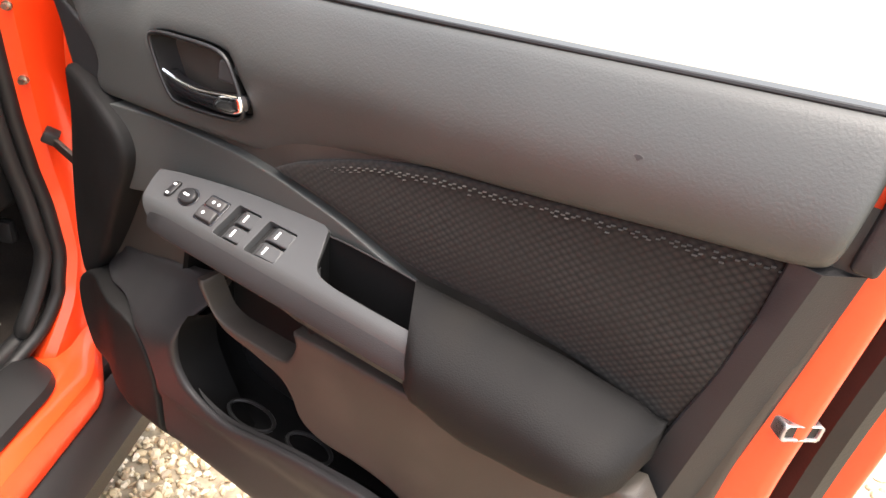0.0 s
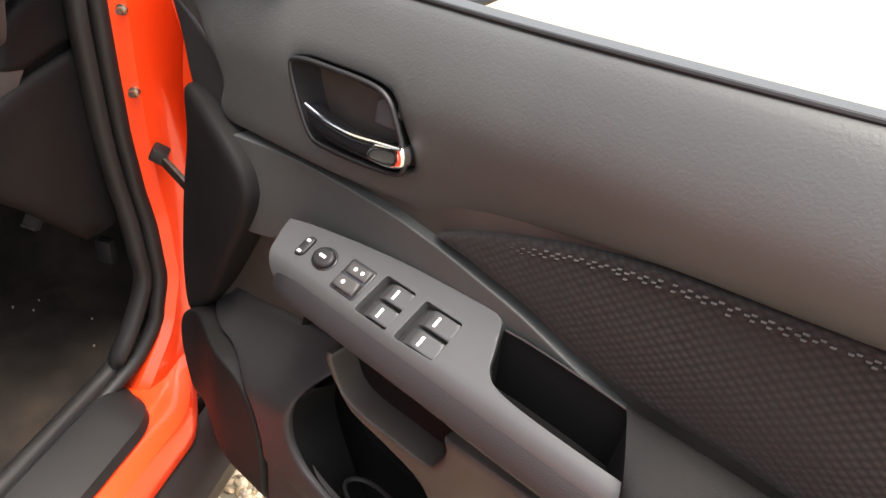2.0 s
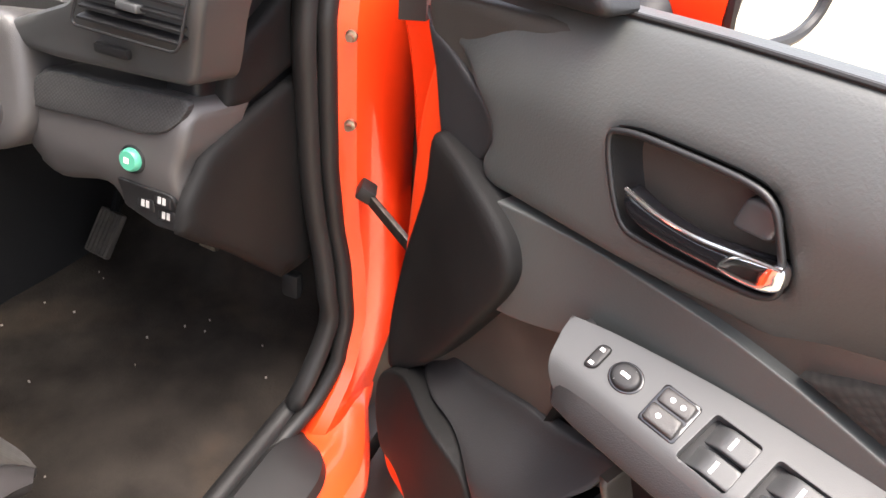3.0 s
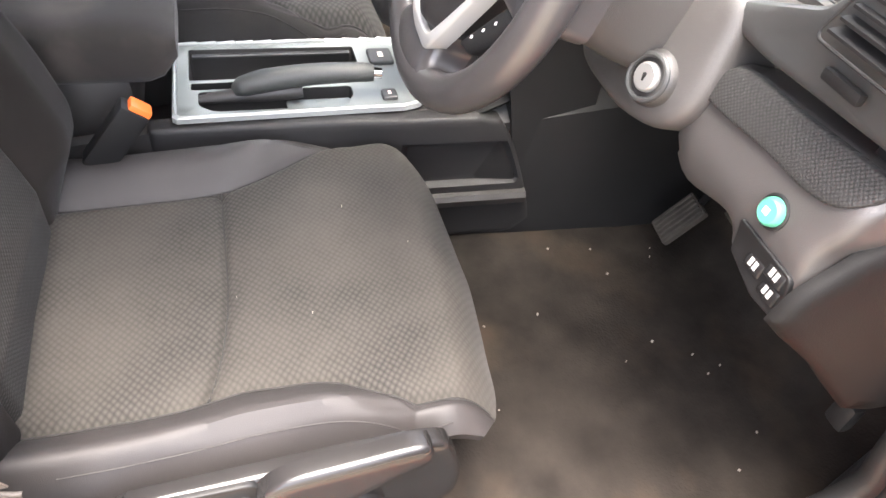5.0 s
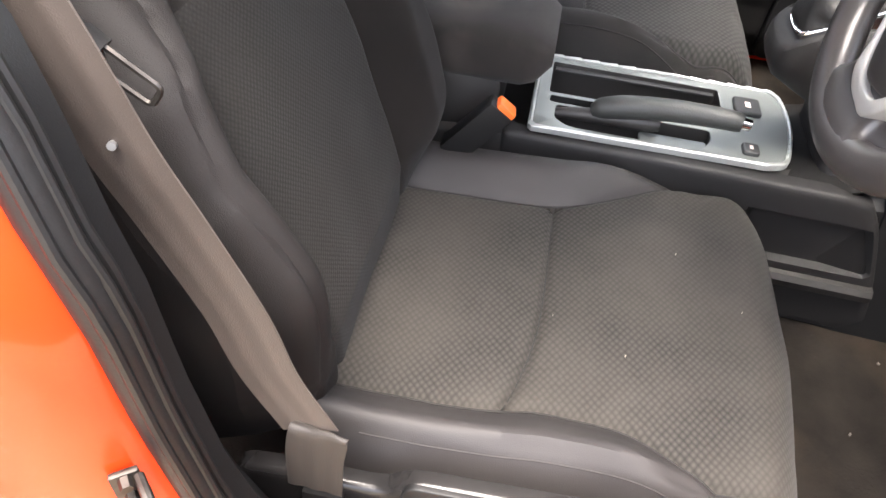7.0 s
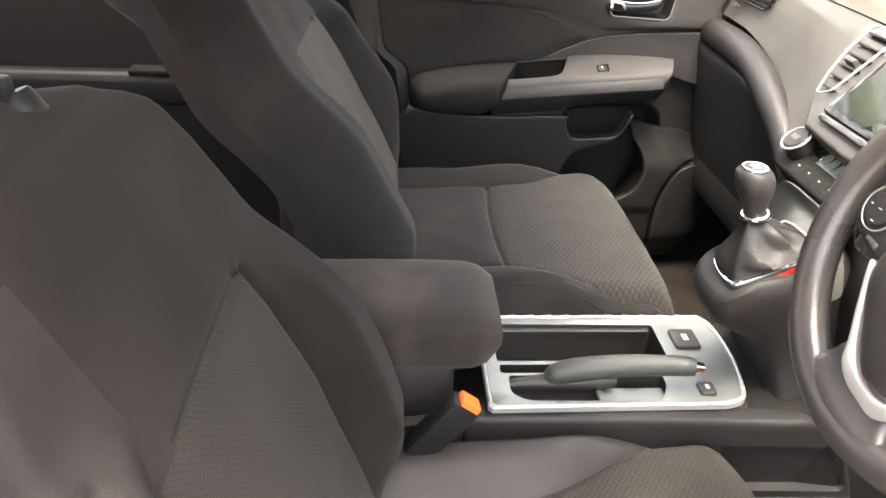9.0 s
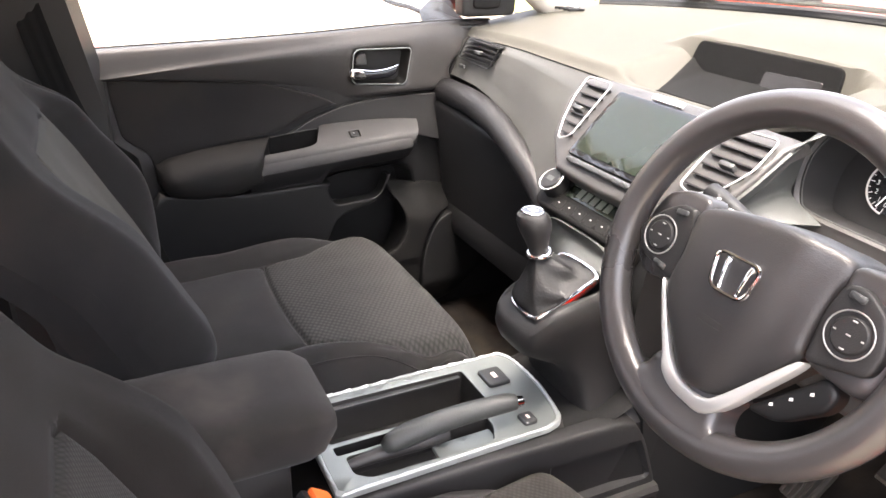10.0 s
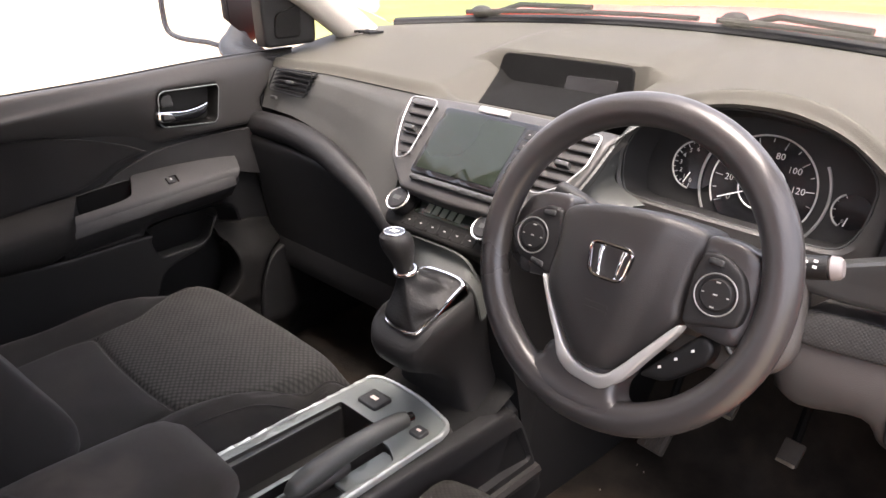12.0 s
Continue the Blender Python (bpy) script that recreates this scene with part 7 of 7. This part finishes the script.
    # backrest
    tilt = radians(22 if side > 0 else 27)
    bo = Vector((cx, (0.477 if side > 0 else 0.505) + dy, z0 - 0.03))
    ax_u, ax_v = Vector((0, -math.sin(tilt), math.cos(tilt))), Vector((0, math.cos(tilt), math.sin(tilt)))
    H = 0.60
    def bhalf(h):
        return ease(h, [(0, 0.245), (0.08, 0.270), (0.18, 0.278), (0.28, 0.268), (0.36, 0.257), (0.43, 0.236), (0.50, 0.220), (0.55, 0.198), (0.585, 0.162), (0.60, 0.128)])
    def bins(h):
        return ease(h, [(0, 0.118), (0.08, 0.120), (0.15, 0.124), (0.22, 0.130), (0.34, 0.125), (0.392, 0.115), (0.60, 0.115)])
    def backrest(a, b):
        h = H * b
        q = 2 * a - 1
        outer_side = q * side > 0
        hw = bhalf(h) if not outer_side else ease(h, [(0, 0.245), (0.08, 0.268), (0.18, 0.278), (0.28, 0.276), (0.36, 0.262), (0.43, 0.238), (0.50, 0.212), (0.55, 0.186), (0.60, 0.125)])
        ih = bins(h) if not outer_side else ease(h, [(0, 0.165), (0.15, 0.180), (0.30, 0.185), (0.36, 0.170), (0.43, 0.125), (0.6, 0.115)])
        ax = ih * abs(q) / 0.5 if abs(q) < 0.5 else ih + (hw - ih) * (abs(q) - 0.5) / 0.5
        x = math.copysign(ax, q)
        w = 0.052 + (ease(h, [(0.08, 0.070), (0.2, 0.058), (0.3, 0.044), (0.4, 0.040)]) * smooth(0.47, 0.36, h) * smooth(0.02, 0.22, h) * smooth(ih - 0.005, ih + 0.045, ax) if outer_side else 0.046 * smooth(ih - 0.01, ih + 0.06, ax) * smooth(0.42, 0.24, h) * smooth(-0.02, 0.10, h)) - 0.075 * max(0, (ax - hw + 0.040) / 0.040) ** 2.4
        w += 0.010 * math.sin(math.pi * h / 0.5) - 0.055 * max(0, (h - 0.53) / 0.07) ** 2.2 - 0.02 * max(0, (0.06 - h) / 0.06)
        if outer_side and h < 0.44:
            w -= 0.0045 * math.exp(-((ax - ih - 0.058) / 0.0045) ** 2)
        if h < 0.392:
            w -= 0.0065 * math.exp(-((ax - ih) / 0.0055) ** 2)
        w -= 0.006 * math.exp(-((h - 0.392) / 0.0055) ** 2) if ax < 0.105 else 0.0
        w -= 0.004 * math.exp(-((h - 0.575) / 0.006) ** 2)
        w += 0.003 * noise.noise((x * 12, h * 12, 8 + cx))
        return bo + Vector((x, 0, 0)) + ax_u * h + ax_v * w
    bi = lambda a, b: abs(2 * a - 1) < 0.5 and H * b < 0.392
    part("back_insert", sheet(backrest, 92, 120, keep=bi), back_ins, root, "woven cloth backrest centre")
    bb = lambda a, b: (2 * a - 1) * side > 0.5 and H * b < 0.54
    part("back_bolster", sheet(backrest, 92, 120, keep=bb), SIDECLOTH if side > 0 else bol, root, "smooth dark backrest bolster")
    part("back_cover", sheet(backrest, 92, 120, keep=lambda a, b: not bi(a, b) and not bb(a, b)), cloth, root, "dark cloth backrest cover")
    rim = [backrest(0, b) for b in np.linspace(0, 1, 40)] + [backrest(a, 1) for a in np.linspace(0.03, 0.97, 24)] + [backrest(1, b) for b in np.linspace(1, 0, 40)] + [backrest(a, 0) for a in np.linspace(0.97, 0.03, 24)]
    cen = bo + ax_u * 0.3
    deep = 1.0 if side > 0 else 0.55
    r2 = [p - ax_v * 0.05 * deep + (p - cen).normalized() * 0.004 for p in rim]
    r3 = [cen + (p - cen) * 0.90 - ax_v * 0.135 * deep for p in rim]
    r4 = [cen + (p - cen) * 0.02 - ax_v * 0.140 * deep for p in rim]
    part("back_shell", loft([rim, r2, r3, r4], caps=False), SIDECLOTH if side > 0 else cloth, root, "dark grey seat back shell")
    for s in (-1, 1):
        gpt = bo + Vector((s * 0.068, 0, 0)) + ax_u * 0.583 + ax_v * 0.000
        g = part("headrest_guide", cyl(gpt, gpt + ax_u * 0.022, 0.016, 0.013, 16, 0.002), BLACK, root, "black headrest guide")
        if side < 0:
            part("headrest_post", cyl(gpt + ax_u * 0.02, gpt + ax_u * 0.12, 0.006, n=10), CHROME, g)
        else:
            part("guide_catch", rbox(gpt + ax_u * 0.028 + Vector((0.008, 0, 0)), (0.018, 0.010, 0.016), 0.003), BLACK, g)
    # runners
    for s in (-1, 1):
        part("runner", rbox((cx + s * 0.19, 0.73 + dy, 0.43), (0.04, 0.38, 0.06), 0.006), BLACK, root)
    part("seat_frame", rbox((cx, 0.72 + dy, z0 - 0.15), (0.40, 0.38, 0.10), 0.02), BLACK, root)
    return root, bo, ax_u, ax_v

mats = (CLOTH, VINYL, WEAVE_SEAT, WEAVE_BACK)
driver_seat, dbo, dau, dav = seat("car_seat", "dark cloth driver's seat with worn woven centre", 0.370, 0.645, 0.0, mats, 1)
# plastic side trim, height lever and recline lever on the door side
TS = lambda u, v, w: Vector((0.640 + w, u, v))
trim = v2([(0.44, 0.61), (0.50, 0.625), (0.560, 0.626), (0.585, 0.630), (0.602, 0.644), (0.625, 0.652), (0.716, 0.660), (0.82, 0.668), (0.895, 0.668), (0.916, 0.642), (0.930, 0.585), (0.91, 0.54), (0.80, 0.50), (0.55, 0.49), (0.45, 0.54)], 6, True)
part("side_trim", panel(trim, TS, lambda u, v: 0.020, 0.012, 0.008, 0.008), SEATTRIM, driver_seat, "satin charcoal seat side trim")
part("lever_recess", panel(rounded([(0.597, 0.590), (0.725, 0.597), (0.727, 0.662), (0.604, 0.656)], 0.015), TS, lambda u, v: 0.0235, 0.004, 0.002, 0.03), BLACK, driver_seat)
part("recline_lever", panel(rounded([(0.606, 0.592), (0.716, 0.598), (0.721, 0.618), (0.719, 0.638), (0.713, 0.643), (0.613, 0.637), (0.607, 0.630)], 0.008), TS, lambda u, v: 0.036, 0.012, 0.006, 0.05), SATIN, driver_seat, "grey recline lever")
hl = v2([(0.722, 0.637), (0.727, 0.664), (0.752, 0.684), (0.813, 0.694), (0.872, 0.702), (0.884, 0.692), (0.884, 0.674), (0.850, 0.652), (0.803, 0.620), (0.775, 0.594), (0.745, 0.590), (0.727, 0.610)], 6, True)
part("height_lever", panel(hl, TS, lambda u, v: 0.042, 0.014, 0.008, 0.006), SEATTRIM, driver_seat, "long black height lever")
part("lever_boss", cyl(TS(0.82, 0.565, 0.01), TS(0.82, 0.565, 0.042), 0.032, 0.028, 24, 0.004), BLACK, driver_seat)

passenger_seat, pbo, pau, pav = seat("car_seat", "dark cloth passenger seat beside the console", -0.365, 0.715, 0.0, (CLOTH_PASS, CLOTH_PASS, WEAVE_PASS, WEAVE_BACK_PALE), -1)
rings = []
for k, (h, w) in enumerate(((0.625, 0.6), (0.635, 0.9), (0.68, 1.0), (0.75, 0.98), (0.80, 0.85), (0.815, 0.5))):
    c = pbo + pau * h + pav * 0.02
    rings.append([c + Vector((0.125 * w * math.copysign(abs(math.cos(a)) ** 0.6, math.cos(a)), 0, 0)) + pav * (0.055 * w * math.copysign(abs(math.sin(a)) ** 0.7, math.sin(a))) for a in np.linspace(0, 2 * math.pi, 24, endpoint=False)])
part("headrest", loft(rings), CLOTH_PASS, passenger_seat, "dark cloth headrest")

# belt buckle beside the driver's cushion
bk = thing("belt_buckle", "black seat belt buckle with orange release button", "seat belt buckle")
turn = Euler((radians(-38), radians(0), radians(4))).to_matrix()
part("body", rbox((0.150, 0.585, 0.690), (0.030, 0.040, 0.105), 0.006, turn), BLACK, bk)
part("release_button", rbox(Vector((0.150, 0.585, 0.690)) + turn @ Vector((0, 0.004, 0.054)), (0.024, 0.030, 0.012), 0.004, turn), ORANGE, bk, "orange press button")
part("stalk", tube(spline([(0.150, 0.56, 0.65), (0.152, 0.52, 0.60), (0.155, 0.50, 0.55)], 4), 0.012, 8), BLACK, bk)

# seat belt from the post to the seat side
belt = thing("seat_belt", "brown-grey webbing seat belt hanging beside the seat", "seat belt")
def strap(pts, width, across):
    line = spline(pts, 8)
    rings = []
    for i, p in enumerate(line):
        t = (line[min(i + 1, len(line) - 1)] - line[max(i - 1, 0)]).normalized()
        a = Vector(across)
        a = (a - t * a.dot(t)).normalized()
        n_ = t.cross(a)
        ks = [k / 9 * 2 - 1 for k in range(10)]
        wave = [0.0006 * math.cos(2.5 * math.pi * k) for k in ks]
        rings.append([p + a * width / 2 * k + n_ * (h + 0.0007) for k, h in zip(ks, wave)] + [p + a * width / 2 * k + n_ * (h - 0.0007) for k, h in zip(ks[::-1], wave[::-1])])
    return loft(rings)
part("webbing", strap([(0.674, 0.526, 0.742), (0.675, 0.498, 0.8085), (0.675, 0.481, 0.8725), (0.675, 0.451, 0.950), (0.675, 0.429, 1.003), (0.668, 0.395, 1.085), (0.63, 0.26, 1.35)], 0.052, (0.05, 0.945, 0.327)), BELT, belt, "brown-grey webbing")
part("webbing_fold", strap([(0.677, 0.535, 0.752), (0.681, 0.534, 0.742), (0.681, 0.530, 0.71), (0.679, 0.527, 0.65)], 0.050, (0.02, 1, 0.25)), BELT_SHADED, belt, "folded webbing end with shade in its colour")
part("tongue_grip", tube(spline([(0.664, 0.412, 1.070), (0.664, 0.420, 1.066), (0.664, 0.430, 1.058)], 5), 0.008, 10, flat=0.6), BLACK, belt, "black tongue grip")
part("tongue", tube(rounded([(0.664, 0.428, 1.062), (0.664, 0.458, 1.040), (0.664, 0.450, 1.028), (0.664, 0.428, 1.043)], 0.004, 3), 0.0019, 6, closed=True), DARKSTEEL, belt, "dark steel tongue")
part("stop_button", cyl((0.676, 0.428, 1.006), (0.679, 0.429, 1.007), 0.0026, n=14), SILVER, belt)
part("anchor", rbox((0.664, 0.528, 0.585), (0.010, 0.04, 0.06), 0.004), PAD, belt)

pbelt = thing("seat_belt", "dark seat belt with a bright tongue beside the passenger seat", "seat belt")
part("webbing", strap([(-0.655, 0.37, 1.25), (-0.645, 0.41, 1.06), (-0.635, 0.47, 0.88), (-0.615, 0.545, 0.66), (-0.61, 0.55, 0.60)], 0.046, (0.1, 0.95, 0.2)), PAD, pbelt, "dark webbing")
part("tongue", rbox((-0.630, 0.424, 1.010), (0.010, 0.030, 0.040), 0.003, Euler((0.4, 0, 0)).to_matrix()), SILVER, pbelt, "bright steel tongue")
part("anchor", rbox((-0.598, 0.552, 0.622), (0.012, 0.022, 0.040), 0.003, Euler((0.3, 0, 0)).to_matrix()), SILVER, pbelt, "bright anchor plate")

# rear bench and rear far door, seen between the seats
rear = thing("rear_bench", "dark cloth rear bench seat", "rear seat")
part("cushion", rbox((0, -0.45, 0.62), (1.36, 0.52, 0.20), 0.05, seg=4), CLOTH, rear)
part("backrest", rbox((0, -0.80, 0.95), (1.36, 0.16, 0.62), 0.05, Euler((radians(20), 0, 0)).to_matrix(), 4), CLOTH, rear)
rdoor = thing("rear_passenger_door", "charcoal lining of the shut rear door", "car door")
part("lining", panel(rounded([(-0.80, 0.45), (0.33, 0.45), (0.36, 1.12), (-0.80, 1.14)], 0.05), lambda u, v, w: Vector((-0.715 + w, u, v)), lambda u, v: 0.0, 0.03, 0.015, 0.05), BLACK, rdoor)
part("armrest", rbox((-0.69, -0.15, 0.86), (0.05, 0.62, 0.07), 0.02, seg=3), BLACK, rdoor)
part("switch_panel", rbox((-0.685, 0.08, 0.898), (0.04, 0.22, 0.012), 0.004), BLACK, rdoor)
pane = part("window_pane", panel([(-0.80, 1.13), (0.30, 1.12), (0.26, 1.55), (-0.7, 1.55)], lambda u, v, w: Vector((-0.735 + w + 0.3 * (v - 1.12), u, v)), lambda u, v: 0.0, 0.003, 0.0005, 0.2), GLASS, rdoor, "clear side glass")
pane.visible_shadow = False
far = thing("far_pillar_centre", "charcoal centre post on the far side", "pillar", kind="structure")
part("post_trim", loft([[Vector((-0.73 + 0.2 * max(0, z - 1.0) + dx, 0.36 - 0.18 * max(0, z - 1.0) + dyy, z)) for dx, dyy in ((0, 0.14), (0.035, 0.12), (0.045, 0.0), (0.035, -0.10), (0, -0.12))] for z in np.linspace(0.42, 1.53, 20)]), PLASTIC, far)

# wheels under the shell
for x in (-0.78, 0.78):
    for y in (2.05, -0.60):
        w = thing("road_wheel", "black tyre on a silver rim under the body", "wheel", "road wheels")
        s = 1 if x > 0 else -1
        part("tyre", loft([[Vector((x + dx, y + r * math.cos(a), 0.335 + r * math.sin(a))) for a in np.linspace(0, 2 * math.pi, 40, endpoint=False)] for dx, r in ((-0.10, 0.25), (-0.105, 0.31), (-0.08, 0.334), (0.08, 0.334), (0.105, 0.31), (0.10, 0.25))]), TYRE, w)
        part("rim", cyl((x - 0.08 * s, y, 0.335), (x + 0.085 * s, y, 0.335), 0.225, 0.235, 32, 0.01), SILVER, w)

# ---- gravel and small litter ----
bm = bmesh.new()
rnd = random.Random(4)
base = bmesh.new()
bmesh.ops.create_icosphere(base, subdivisions=1, radius=1.0)
bv = [v.co.copy() for v in base.verts]
bf = [[v.index for v in f.verts] for f in base.faces]
base.free()
verts, faces = [], []
def pebble(x, y, r):
    m = Euler((rnd.uniform(0, 6), rnd.uniform(0, 6), rnd.uniform(0, 6))).to_matrix()
    sc = Vector((rnd.uniform(0.8, 1.3), rnd.uniform(0.7, 1.1), rnd.uniform(0.45, 0.75))) * r
    s = len(verts)
    for q in bv:
        k = 1 + rnd.uniform(-0.18, 0.18)
        p = m @ Vector((q.x * sc.x, q.y * sc.y, q.z * sc.z)) * k
        verts.append((p.x + x, p.y + y, p.z * 0.8 + r * 0.35))
    faces.extend([[s + i for i in f] for f in bf])
for _ in range(6500):
    pebble(rnd.uniform(0.55, 1.75), rnd.uniform(0.95, 2.25), rnd.uniform(0.006, 0.015))
for _ in range(5000):
    pebble(rnd.uniform(1.2, 4.2), rnd.uniform(0.3, 5.0), rnd.uniform(0.008, 0.017))
me = bpy.data.meshes.new("gravel")
me.from_pydata(verts, [], faces)
me.materials.append(STONE)
tagged(new("gravel", me), "loose buff and brown flint gravel", "gravel", kind="stuff")
verts, faces = [], []
for _ in range(16):
    x, y = rnd.uniform(0.16, 0.66), rnd.uniform(1.0, 1.5)
    s, a = rnd.uniform(0.0008, 0.0020), rnd.uniform(0, 3.1)
    n = len(verts)
    for du, dv in ((-1, -0.5), (1, -0.5), (1, 0.5), (-1, 0.5)):
        verts += [(x + s * (du * math.cos(a) - dv * math.sin(a)), y + s * (du * math.sin(a) + dv * math.cos(a)), FLOOR + h) for h in (0.0185, 0.0232)]
    faces += [[n + 1, n + 3, n + 5, n + 7], [n, n + 1, n + 3, n + 2], [n + 2, n + 3, n + 5, n + 4], [n + 4, n + 5, n + 7, n + 6], [n + 6, n + 7, n + 1, n]]
for x, y, z in ((0.38, 0.93, 0.670), (0.30, 0.86, 0.667), (0.47, 0.80, 0.664), (0.43, 0.72, 0.660), (-0.02, 0.80, 0.600), (-0.03, 0.74, 0.600)):
    n, q = len(verts), rnd.uniform(0.0004, 0.0008)
    for du, dv in ((-1, -0.6), (1, -0.6), (1, 0.6), (-1, 0.6)):
        verts += [(x + q * du, y + q * dv, z + h) for h in (-0.002, 0.001)]
    faces += [[n + 1, n + 3, n + 5, n + 7], [n, n + 1, n + 3, n + 2], [n + 2, n + 3, n + 5, n + 4], [n + 4, n + 5, n + 7, n + 6], [n + 6, n + 7, n + 1, n]]
me = bpy.data.meshes.new("crumbs")
me.from_pydata(verts, [], faces)
me.materials.append(LINT)
tagged(new("crumbs", me), "pale crumbs and lint scattered on carpet and seat", "crumbs", kind="stuff")
